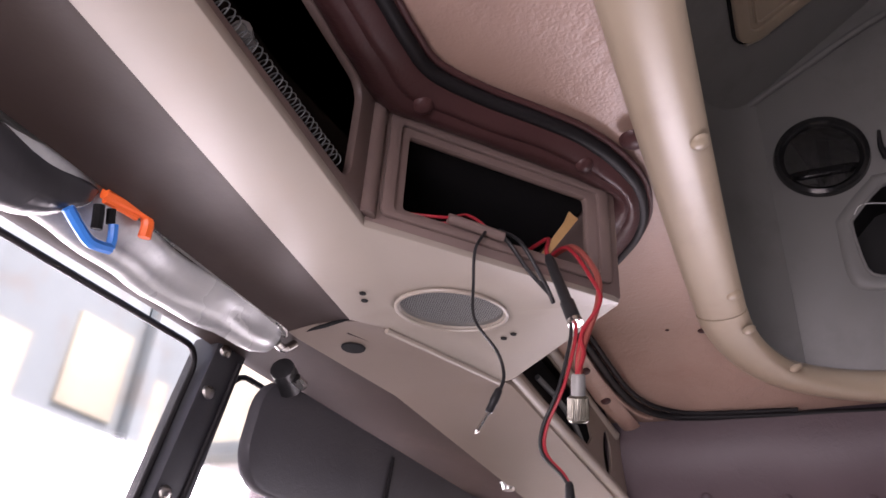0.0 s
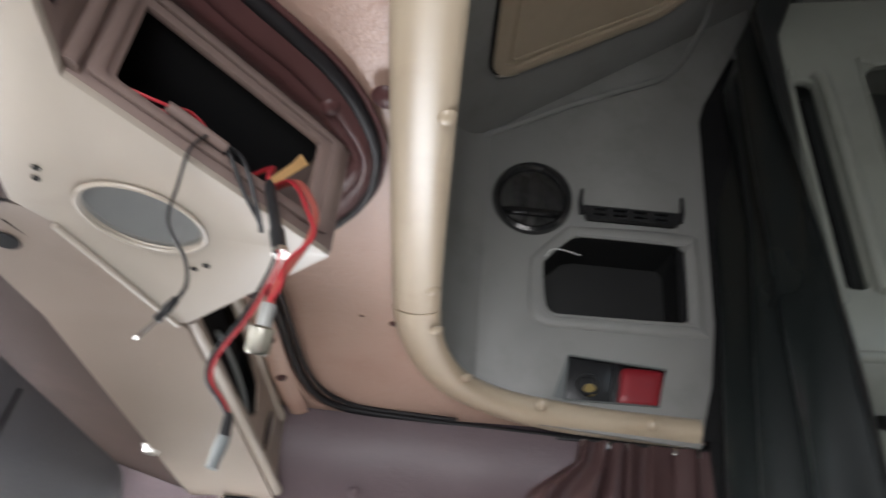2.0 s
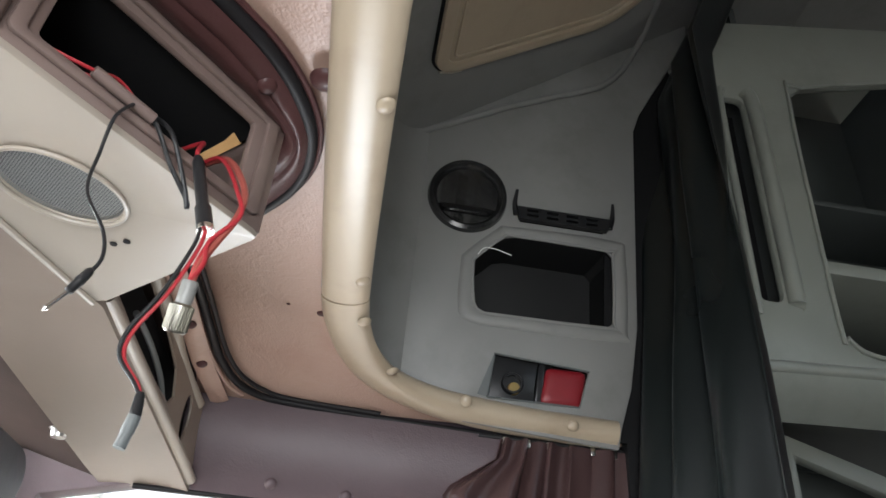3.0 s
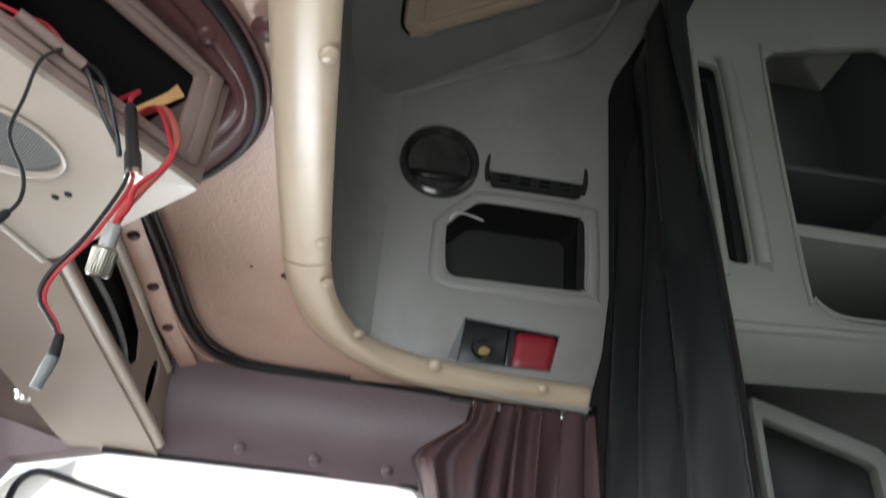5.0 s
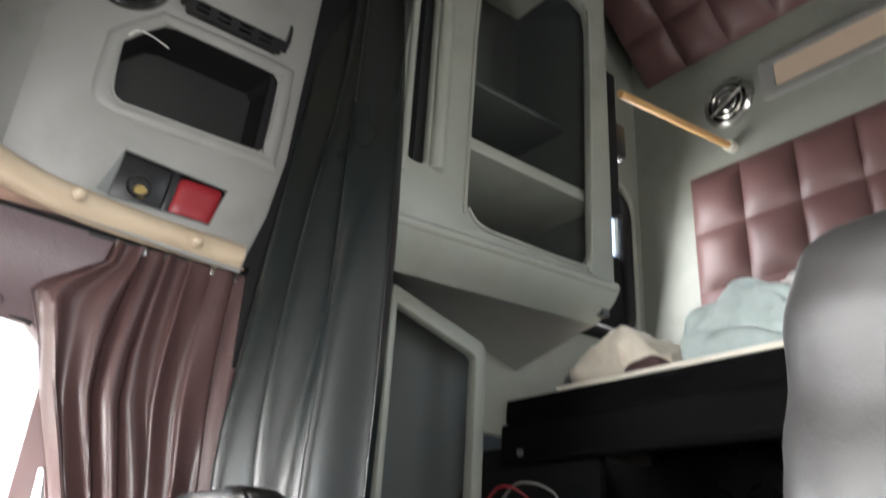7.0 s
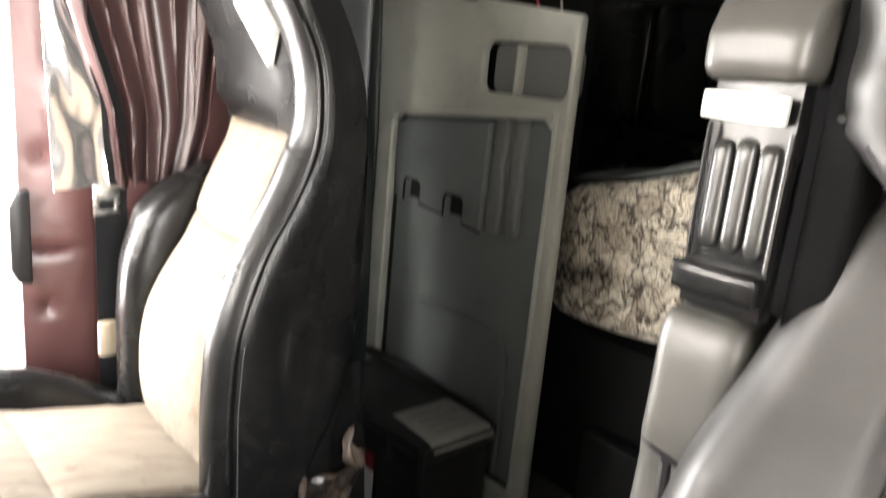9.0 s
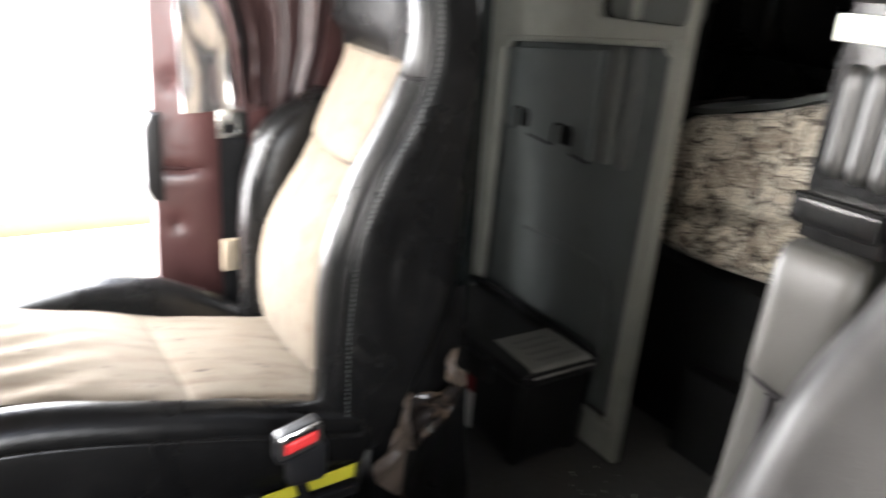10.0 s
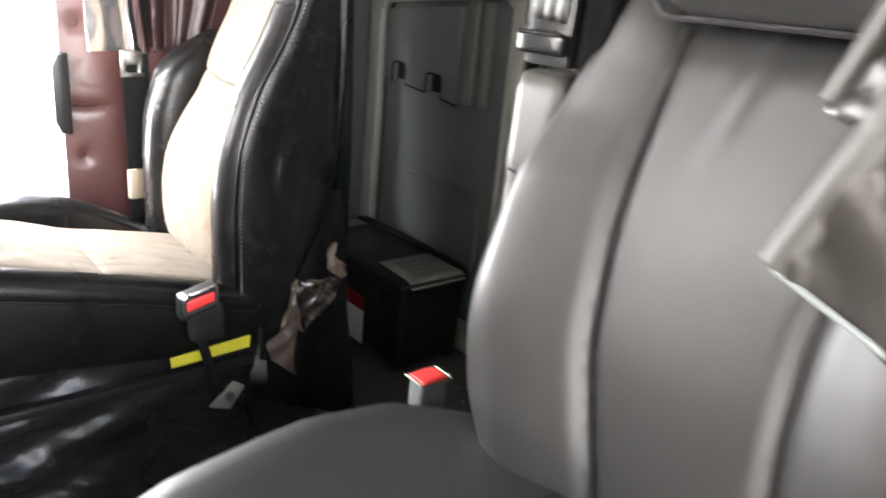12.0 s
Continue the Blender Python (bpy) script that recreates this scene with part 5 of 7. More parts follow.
XB = [(0.395, 0.612), (0.598, 0.608), (0.701, 0.614), (0.754, 0.630), (0.819, 0.652), (0.864, 0.682), (0.908, 0.703), (0.950, 0.720), (1.018, 0.721), (1.068, 0.712), (1.129, 0.678), (1.19, 0.640)]
XR = [(0.395, 0.685), (0.47, 0.752), (0.57, 0.80), (0.66, 0.82), (0.86, 0.824), (1.02, 0.81), (1.09, 0.785), (1.15, 0.75), (1.19, 0.72)]
XP = [(0.395, 0.64), (0.514, 0.622), (0.60, 0.625), (0.682, 0.642), (0.80, 0.690), (0.941, 0.752), (0.965, 0.742), (1.06, 0.730), (1.129, 0.695), (1.19, 0.66)]


def loft(rings, cap=True):
    bm = bmesh.new()
    vs = [[bm.verts.new(p) for p in r] for r in rings]
    for a, b in zip(vs, vs[1:]):
        for j in range(len(a)):
            bm.faces.new((a[j], a[(j + 1) % len(a)], b[(j + 1) % len(a)], b[j]))
    if cap:
        bm.faces.new(vs[0]), bm.faces.new(vs[-1])
    return bm


def crease(d, z):
    """Worn creases running down the side of the back."""
    k = max(0.0, min(1.0, (z - 0.55) * 9)) * max(0.0, min(1.0, (0.95 - z) * 9))
    return k * sum(a * math.exp(-((d - c - 0.010 * math.sin(z * f + c * 90)) / w) ** 2) for a, c, f, w in ((0.0030, 0.075, 34, 0.004), (-0.0022, 0.086, 34, 0.005), (0.0020, 0.055, 21, 0.004), (0.0016, 0.105, 27, 0.006)))


def back_ring(z, e):
    S, R, P = soft_line(XB, z), soft_line(XR, z), soft_line(XP, z)
    far = lerp([(0.395, 0.735), (0.9, 0.728), (1.0, 0.705), (1.19, 0.672)], z)
    crest = 0.020 if z < 0.93 else 0.020 - 0.010 * min(1, (z - 0.93) / 0.05)
    pts = [(S, 0.3385), (S - crest * 0.45, 0.344), (S - crest * 0.85, 0.354), (S - crest, 0.368), (S - crest * 0.95, 0.384), (S - crest * 0.5 + 0.004, 0.402), (0.35 * S + 0.65 * P, 0.418), (P, 0.436)]
    skew = 0.026 * max(0, min(1, (z - 0.64) / 0.12)) * max(0, min(1, (0.99 - z) / 0.03)) + 0.012 * (1 if z < 0.945 else 0)
    pts += [(P + 0.004 + skew * q, 0.436 + (far - 0.466) * q) for q in (0.2, 0.4, 0.6, 0.8, 1.0)]
    pts += [(P + 0.007 + skew, far - 0.012), (P + 0.022 + skew, far), (R - 0.03, far), (R - 0.006, far - 0.015), (R, far - 0.05), (R, 0.45), (R - 0.002, 0.375), (R - 0.012, 0.350), (R - 0.035, 0.334)]
    pts += [(S + (R - S) * q, 0.3295 + crease(S + (R - S) * q - S, z)) for q in [0.76 - 0.034 * j for j in range(17)]] + [(S + 0.024, 0.3300), (S + 0.012, 0.3325), (S + 0.007, 0.3345), (S + 0.0045, 0.3395)]
    cx, cy = (S + R) / 2 - 0.01, 0.52
    out = []
    for x, y in pts:
        w = 0.0022 * noise.noise(Vector((x * 22, y * 9, z * 9))) + 0.0012 * noise.noise(Vector((x * 60, y * 20, z * 18)))
        x, y = cx + (x - cx) * e, cy + (y - cy) * (0.55 + 0.45 * e)
        out.append((x + w, y + w * (1 if y < 0.4 else 0.3), z))
    return out


TOPZ = [(0.388, 0.8), (0.395, 0.92), (0.405, 1.0)] + [(0.405 + 0.0195 * i, 1.0) for i in range(1, 38)] + [(1.150, 0.99), (1.165, 0.94), (1.176, 0.84), (1.184, 0.66), (1.188, 0.35)]
hd_ = part("back_cover", loft([back_ring(z, e) for z, e in TOPZ]), BLKV, ps, "glossy black vinyl back and head cover")


def wing(y0, y1):
    rings = []
    n = 22
    for i in range(n + 1):
        z = 0.395 + 0.47 * i / n
        front, rear = soft_line(XB, z) - 0.004, soft_line(XR, z) - 0.03
        e = 1.0 if 0 < i < n - 3 else {0: 0.86, n - 3: 0.93, n - 2: 0.78, n - 1: 0.52, n: 0.2}[i]
        cx, cy = (front + rear) / 2 + 0.03 * (1 - e), (y0 + y1) / 2
        hx, hy = (rear - front) / 2 * e, (y1 - y0) / 2 * (0.5 + 0.5 * e)
        ring_ = []
        for j in range(28):
            a = 2 * math.pi * j / 28
            ca, sa = math.cos(a), math.sin(a)
            ring_.append((cx + hx * math.copysign(abs(ca) ** 0.7, ca), cy + hy * math.copysign(abs(sa) ** 0.7, sa), z + 0.002 * math.sin(5 * a)))
        rings.append(ring_)
    return loft(rings)


part("far_bolster", wing(0.705, 0.802), BLKV, ps)


def back_panel(z0, z1, bulge):
    def f(u, v):
        y, z = 0.424 + (0.272 - 0.006 * v) * u, z0 + (z1 - z0) * v
        sag = 0.010 * math.sin(math.pi * u)
        z -= sag * (1 - v) * (1 if z0 > 0.7 else 0) + sag * v * (1 if z0 < 0.7 else 0)
        x = soft_line(XP, min(z, 0.94)) + 0.004 - bulge * (math.sin(math.pi * u) ** 0.4) * (math.sin(math.pi * v) ** 0.3) + 0.022 * u * max(0, min(1, (z - 0.64) / 0.12))
        return (x + 0.0015 * noise.noise(Vector((0, y * 30, z * 22))), y + 0.012 * (0.5 - u) * max(0, z - 0.75), z)
    return sheet(f, 30, 34, -0.022)


part("lower_back_panel", back_panel(0.455, 0.8025, 0.030), FAB, ps, "worn beige velour back panel")
part("upper_back_panel", back_panel(0.8005, 0.952, 0.026), FAB, ps, "worn beige velour shoulder panel")
part("panel_seam", tube([(soft_line(XP, 0.8015) - 0.0105 * math.sin(math.pi * u) ** 0.6 + 0.004 + 0.022 * u * 1.0, 0.424 + 0.267 * u, 0.8020 - 0.010 * math.sin(math.pi * u)) for u in [i / 14 for i in range(15)]], 0.0028, 6, 3), SEAMB, ps, "dark dirty seam")
part("label", slab([(0.457, 1.164), (0.516, 1.125), (0.482, 1.044), (0.424, 1.094)], [], lambda u, v, d: (0.701 - 0.45 * (v - 1.10) + d, u, v), -0.003, 0.006), WHITE, hd_, "white sewn label")
part("near_piping", tube([(soft_line(XB, z) + 0.001, 0.3375, z) for z in [0.43 + 0.0355 * i for i in range(20)]], 0.0024, 8, 3), BLKV, hd_)
for i in range(92):
    z = 0.45 + 0.0073 * i
    part("stitch", tube([(soft_line(XB, z) + 0.0115, 0.3322, z), (soft_line(XB, z + 0.0045) + 0.0115, 0.3322, z + 0.0045)], 0.0007, 5, 1), GREYD, hd_)
part("shoulder_seam", tube([(0.716, 0.340, 0.944), (0.703, 0.352, 0.943), (0.699, 0.372, 0.944), (0.716, 0.402, 0.950), (0.742, 0.428, 0.957)], 0.003, 8, 4), RUB, hd_)

CN = [(0.125, 0.515), (0.136, 0.553), (0.178, 0.582), (0.277, 0.566), (0.348, 0.549), (0.45, 0.525), (0.581, 0.488), (0.66, 0.468)]
CF = [(0.125, 0.500), (0.16, 0.535), (0.25, 0.553), (0.355, 0.557), (0.467, 0.540), (0.56, 0.495), (0.66, 0.425)]
CE = [(0.125, 0.51), (0.17, 0.550), (0.335, 0.523), (0.45, 0.490), (0.66, 0.452)]


def cushion_ring(x, e):
    n_, f_, g = soft_line(CN, x), soft_line(CF, x), soft_line(CE, x)
    low = 0.412 - 0.055 * (x - 0.14) / 0.47
    pts = [(0.350, low), (0.333, low + 0.006), (0.322, low + 0.025), (0.3165, (low + n_) / 2 - 0.01), (0.3175, n_ - 0.052), (0.3190, n_ - 0.041), (0.3240, n_ - 0.037), (0.3225, n_ - 0.031), (0.328, n_ - 0.017), (0.338, n_ - 0.005), (0.352, n_), (0.366, n_ - 0.004), (0.382, n_ - 0.016), (0.395, n_ - 0.026)]
    pts += [(0.395 + 0.295 * q, (n_ - 0.026) * (1 - q) + (g - 0.014) * q) for q in (0.25, 0.5, 0.75, 1.0)]
    pts += [(0.703, g * 0.5 + f_ * 0.5 - 0.006), (0.722, f_ - 0.008), (0.748, f_), (0.774, f_ - 0.005), (0.795, f_ - 0.022), (0.806, f_ - 0.05), (0.808, (low + f_) / 2), (0.800, low + 0.02), (0.78, low)]
    out = []
    for y, z in pts:
        fr = max(0.0, (0.20 - x) / 0.075)
        zz = 0.49 + (z - 0.49) * e
        bow = 0.030 * ((y - 0.56) / 0.24) ** 2
        back = 0.055 * max(0.0, (0.51 - zz) / 0.1) ** 1.3
        w = 0.0015 * noise.noise(Vector((x * 14, y * 12, z * 12)))
        out.append((x + fr * (bow + back) * 0.9, 0.56 + (y - 0.56) * (0.9 + 0.1 * e) + w, zz + w))
    return out


part("cushion", loft([cushion_ring(x, e) for x, e in [(0.122, 0.45), (0.124, 0.72), (0.129, 0.88), (0.137, 0.97), (0.147, 1.0)] + [(0.147 + 0.0165 * i, 1.0) for i in range(1, 31)] + [(0.652, 0.8)]]), BLKV, ps, "black vinyl seat cushion with a rolled edge")


def seat_panel(x0, x1):
    def f(u, v):
        x = x0 + (x1 - x0) * u
        x += 0.006 * math.sin(math.pi * v) * (1 if u > 0.5 and x0 < 0.3 else -1 if u < 0.5 and x0 > 0.3 else 0)
        y = 0.380 + 0.318 * v
        z = (soft_line(CN, x) - 0.013) * (1 - v) + (soft_line(CE, x) + 0.002) * v
        z += 0.016 * (math.sin(math.pi * u) ** 0.35) * (math.sin(math.pi * v) ** 0.5) - 0.030 * max(0, (0.175 - x) / 0.04) ** 2
        fold = max(0, min(1, (0.34 - x) / 0.12))
        z += 0.0022 * fold * 1.6 * math.sin(105 * y + 5 * math.sin(11 * x) + 9 * x) + 0.0016 * noise.noise(Vector((x * 20, y * 34, 3)))
        return (x, y, z)
    return sheet(f, 44, 40, 0.018)


part("front_seat_panel", seat_panel(0.140, 0.4165), FAB, ps, "worn stained velour seat panel")
part("rear_seat_panel", seat_panel(0.4150, 0.635), FAB, ps, "worn stained velour seat panel")
part("cushion_piping", tube([(x, 0.3195 + (0.02 if x < 0.15 else 0.006 if x < 0.18 else 0), soft_line(CN, x) - 0.040) for x in (0.172, 0.19, 0.24, 0.30, 0.36, 0.42, 0.48, 0.54, 0.60)], 0.0026, 8, 5), BLKV, ps)
part("base_skirt", rbox(0.17, 0.66, 0.35, 0.79, FL, 0.41, 0.03, 44, lambda p: (p[0] + 0.012 * noise.noise(Vector((p[1] * 7, p[2] * 18, 9))), p[1] + 0.022 * noise.noise(Vector((p[0] * 5 + p[2] * 4, p[2] * 17 - p[0] * 5, 1))) + 0.010 * (abs(noise.noise(Vector((p[0] * 13, p[2] * 34 + p[0] * 9, 4)))) - 0.2), p[2])), BLKV_LIT, ps, "crumpled black vinyl seat skirt")
part("base_rail", bx(0.16, 0.64, 0.318, 0.338, 0.335, 0.352, 0.003), BLK, ps)
part("tag", slab([(0.492, 0.366), (0.628, 0.372), (0.630, 0.394), (0.49, 0.384)], [], lambda u, v, d: (u, 0.314 + d, v), 0.0, 0.002), YEL, ps, "yellow warning tag")
bk = part("buckle", rbox(0.486, 0.545, 0.247, 0.276, 0.484, 0.524, 0.007, 8, lambda p: (p[0], p[1], p[2] + 0.25 * (p[0] - 0.5155))), BLK, ps, "seat belt buckle")
part("buckle_rim", slab(rrect(0.488, 0.543, 0.494, 0.525, 0.005, 3), [rrect(0.4915, 0.5395, 0.4975, 0.5215, 0.003, 3)], lambda u, v, d: (u, 0.245 + d, v + 0.25 * (u - 0.5155)), 0, 0.004), CHROME, bk)
part("latch_slot", bx(0.4945, 0.5365, 0.2445, 0.248, 0.5175, 0.521, 0.001), BLKM, bk)
part("release", rbox(0.4935, 0.537, 0.242, 0.248, 0.500, 0.517, 0.003, 4, lambda p: (p[0], p[1], p[2] + 0.25 * (p[0] - 0.5155))), REDB, bk, "red release button")
part("buckle_housing", rbox(0.504, 0.560, 0.256, 0.282, 0.430, 0.492, 0.010, 6), BLK, bk)
part("buckle_stalk", tube([(0.512, 0.262, 0.484), (0.528, 0.272, 0.42), (0.552, 0.288, 0.35), (0.580, 0.306, 0.290)], 0.008, 8, 4, None, 0.35, (0, 1, 0)), BLKM, ps)
part("anchor_bolt", lathe([(0.0001, 0.0), (0.009, 0.0), (0.008, 0.004), (0.0001, 0.005)], facing((0.583, 0.295, 0.297), (0, -1, 0)), 14), NICK, ps)
part("anchor", slab([(0.548, 0.284), (0.592, 0.322), (0.612, 0.308), (0.585, 0.270)], [circ(0.583, 0.297, 0.006, None, 12)], lambda u, v, d: (u, 0.296 + d, v), 0, 0.005, 0.001), SILV, ps, "steel belt anchor")
part("torn_cover", sheet(lambda u, v: (0.69 + (0.150 + 0.045 * v) * u, 0.366 + 0.010 * math.sin(8 * u + 3 * v) + 0.012 * noise.noise(Vector((u * 4, v * 5, 2))), 0.62 - (0.50 - 0.10 * (1 - u)) * v), 30, 40, 0.003), BLKV, ps, "loose torn vinyl flap behind the seat")


def torn(a, b, seed):
    """A crumpled scrap between two ragged (x, z) edges."""
    a, b = [spline([(x, 0, z) for x, z in e], 8) for e in (a, b)]
    m = min(len(a), len(b)) - 1

    def f(u, v):
        k = min(m, int(round(v * m)))
        p = a[k].lerp(b[k], u)
        c = Vector((p.x * 26, p.z * 26, seed))
        return (p.x + 0.004 * noise.noise(c + Vector((9, 0, 0))), 0.347 + 0.010 * noise.noise(c) + 0.004 * math.sin(9 * u + 14 * v), p.z + 0.004 * noise.noise(c + Vector((0, 7, 0))))
    return sheet(f, 12, m, 0.002)


part("flap_lining", torn([(0.740, 0.460), (0.744, 0.412), (0.753, 0.360)], [(0.832, 0.462), (0.822, 0.420), (0.757, 0.366)], 1), FILM, ps, "torn shiny brown film lining")
part("torn_strip", torn([(0.734, 0.468), (0.722, 0.420), (0.740, 0.368)], [(0.738, 0.466), (0.739, 0.415), (0.752, 0.358)], 2), FOAM, ps, "pale torn lining")
part("torn_strip", torn([(0.722, 0.412), (0.702, 0.370), (0.676, 0.343), (0.69, 0.312)], [(0.736, 0.398), (0.738, 0.355), (0.732, 0.310), (0.742, 0.268)], 3), FOAM, ps, "pale torn lining")
part("torn_strip", torn([(0.812, 0.522), (0.798, 0.503), (0.796, 0.482), (0.812, 0.466), (0.832, 0.450)], [(0.820, 0.524), (0.814, 0.508), (0.818, 0.494), (0.830, 0.486), (0.844, 0.478)], 4), FOAM, ps, "pale torn lining")

# ---- driver seat ----
ds = thing("driver_chair", (0.45, -0.5, FL), "grey leather driver seat with piped centre panel", "seat", "cab seats")
XD = [(0.45, 0.610), (0.60, 0.608), (0.70, 0.622), (0.83, 0.655), (0.97, 0.700), (1.05, 0.706)]


KD = [(0.46, 0.60), (0.53, 0.705), (0.60, 0.85), (0.66, 0.912), (0.72, 0.912), (0.78, 0.877), (0.83, 0.85), (0.90, 0.78), (0.95, 0.73), (0.99, 0.69)]


def seam_y(z):
    """The two stitched seams of the driver's back panel at height z."""
    return (soft_line([(0.46, -0.452), (0.59, -0.430), (0.69, -0.396), (0.80, -0.379), (0.88, -0.378), (1.0, -0.382)], z), soft_line([(0.46, -0.60), (0.635, -0.590), (0.69, -0.580), (0.78, -0.572), (1.0, -0.61)], z))


def dfull(p):
    z, dy = p[2], p[1] + 0.5
    k = soft_line(KD, z)
    y = -0.492 + dy * k
    l, r = seam_y(z)
    groove = sum(0.011 * math.exp(-((y - s_) / 0.010) ** 2) for s_ in (l, r)) - 0.016 * math.exp(-((y - l - 0.085) / 0.06) ** 2) - 0.016 * math.exp(-((y - r + 0.085) / 0.06) ** 2)
    groove -= 0.006 * math.sin(math.pi * min(1, max(0, (y - r) / (l - r)))) + 0.008 * math.exp(-((y + 0.470 + 0.25 * (z - 0.97)) / 0.012) ** 2) * max(0, min(1, (z - 0.83) * 9))
    wing_ = 0.026 * lerp([(0.46, 0.2), (0.60, 0.8), (0.72, 1), (0.84, 1), (0.93, 0.35), (0.99, 0)], z)
    groove -= wing_ * (max(0, min(1, (y - l) / 0.09)) + max(0, min(1, (r - y) / 0.09)))
    lift = 0.05 * max(0.0, min(1.0, (z - 0.90) / 0.09)) * max(0.0, min(1.0, (y - l + 0.01) / 0.05))
    return (soft_line(XD, z) + p[0] + (groove if p[0] < 0.06 else 0.0), y - 0.3 * lift, z + lift)


part("backrest", rbox(0.0, 0.15, -0.775, -0.225, 0.46, 0.992, 0.05, 72, dfull), GLEA, ds)
for i in (0, 1):
    part("seam_piping", tube([(soft_line(XD, z) + 0.0062, seam_y(z)[i], z) for z in [0.50 + 0.04 * j for j in range(13)]], 0.0026, 8, 4), RUB, ds)
hr = part("headrest", rbox(0.655, 0.79, -0.70, -0.300, 0.986, 1.29, 0.042, 30, lambda p: (p[0] - 0.03 * (p[2] - 0.99) - 0.012 * math.cos((p[1] + 0.5) * 7) + 0.005 * noise.noise(Vector((p[1] * 9, p[2] * 26, 0.3))) - 0.016 * (0.22 - abs(noise.noise(Vector((p[1] * 5 + p[2] * 3, p[2] * 19 - p[1] * 4, 7.1))))), -0.5 + (p[1] + 0.5) * (1.0 - 0.9 * max(0, p[2] - 1.15)) * (1.0 - (0.38 * max(0.0, min(1.0, (1.055 - p[2]) / 0.065)) if p[1] > -0.5 else 0.0)) + 0.006 * noise.noise(Vector((p[0] * 12, p[1] * 5, p[2] * 24))), p[2])), GLEA, ds)
for j in range(26):
    z = 0.66 + 0.0125 * j
    part("stitch", tube([(soft_line(XD, z) + 0.041, -0.492 + 0.272 * soft_line(KD, z), z), (soft_line(XD, z + 0.007) + 0.041, -0.492 + 0.272 * soft_line(KD, z + 0.007), z + 0.007)], 0.0012, 5, 1), GREYP, ds)
part("head_seam", tube([(0.668, y, 0.988) for y in (-0.66, -0.6, -0.5, -0.42, -0.385)] + [(0.668, -0.372, 0.999), (0.664, -0.350, 1.022), (0.662, -0.328, 1.05)], 0.003, 8, 4), RUB, hr)
part("back_piping", tube([(soft_line(XD, z) + 0.045, -0.492 + 0.2745 * soft_line(KD, z), z) for z in [0.62 + 0.035 * j for j in range(11)]], 0.0036, 8, 4), GLEA, ds)


def dcush(p):
    x, y, z = p
    t = (x - 0.10) / 0.55
    up = max(0, (z - 0.47) / 0.09)
    y = -0.5 + (y + 0.5) * lerp([(0.10, 0.62), (0.2, 0.80), (0.3, 0.92), (0.45, 1.0), (0.55, 0.98), (0.66, 0.72)], x)
    return (x, y, z + up * (0.02 * (abs(y + 0.5) / 0.3) ** 2 * math.sin(math.pi * min(1, max(0, t * 0.8 + 0.1))) - 0.02 * t))


part("cushion", rbox(0.10, 0.665, -0.825, -0.175, 0.40, 0.572, 0.055, 22, dcush), GLEA, ds)
for y in (-0.41, -0.58):
    part("cushion_seam", tube([(0.12, y, 0.55), (0.3, y, 0.562), (0.5, y, 0.556), (0.62, y, 0.548)], 0.004, 8, 4), RUB, ds)
part("pedestal", rbox(0.18, 0.62, -0.72, -0.28, FL, 0.41, 0.03, 8), BLKV, ds)
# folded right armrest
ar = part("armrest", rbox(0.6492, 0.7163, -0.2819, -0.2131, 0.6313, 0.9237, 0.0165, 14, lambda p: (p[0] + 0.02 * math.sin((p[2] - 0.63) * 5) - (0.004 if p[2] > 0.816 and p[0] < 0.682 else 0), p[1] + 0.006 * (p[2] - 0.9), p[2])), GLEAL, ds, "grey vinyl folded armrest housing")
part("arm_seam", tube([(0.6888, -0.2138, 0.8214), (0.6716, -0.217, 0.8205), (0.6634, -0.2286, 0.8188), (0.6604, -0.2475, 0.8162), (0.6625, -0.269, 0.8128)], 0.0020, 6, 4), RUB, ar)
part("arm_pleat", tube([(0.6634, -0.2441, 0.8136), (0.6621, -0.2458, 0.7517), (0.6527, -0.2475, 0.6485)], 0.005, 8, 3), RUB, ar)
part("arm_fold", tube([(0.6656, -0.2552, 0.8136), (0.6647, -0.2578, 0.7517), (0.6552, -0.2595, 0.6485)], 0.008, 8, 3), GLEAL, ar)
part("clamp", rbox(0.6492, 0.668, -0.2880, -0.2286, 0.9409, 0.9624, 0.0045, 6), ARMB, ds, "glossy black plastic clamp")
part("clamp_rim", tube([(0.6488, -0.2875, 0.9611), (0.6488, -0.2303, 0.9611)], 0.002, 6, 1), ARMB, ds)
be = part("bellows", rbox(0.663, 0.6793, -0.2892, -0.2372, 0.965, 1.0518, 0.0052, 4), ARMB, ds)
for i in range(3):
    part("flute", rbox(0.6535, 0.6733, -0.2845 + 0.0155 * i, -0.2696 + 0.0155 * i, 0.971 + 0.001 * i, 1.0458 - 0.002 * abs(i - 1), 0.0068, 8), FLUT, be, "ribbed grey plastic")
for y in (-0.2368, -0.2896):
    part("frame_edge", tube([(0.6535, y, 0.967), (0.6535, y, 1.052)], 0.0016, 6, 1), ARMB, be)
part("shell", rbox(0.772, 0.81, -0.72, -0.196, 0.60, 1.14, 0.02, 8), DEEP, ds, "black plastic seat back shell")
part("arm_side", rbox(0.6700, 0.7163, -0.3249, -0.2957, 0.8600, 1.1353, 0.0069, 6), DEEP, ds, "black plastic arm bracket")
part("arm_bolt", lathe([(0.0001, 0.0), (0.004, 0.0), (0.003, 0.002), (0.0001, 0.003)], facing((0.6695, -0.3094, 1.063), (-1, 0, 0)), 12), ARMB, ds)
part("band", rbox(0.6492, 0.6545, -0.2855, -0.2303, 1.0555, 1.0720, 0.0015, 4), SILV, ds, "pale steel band")
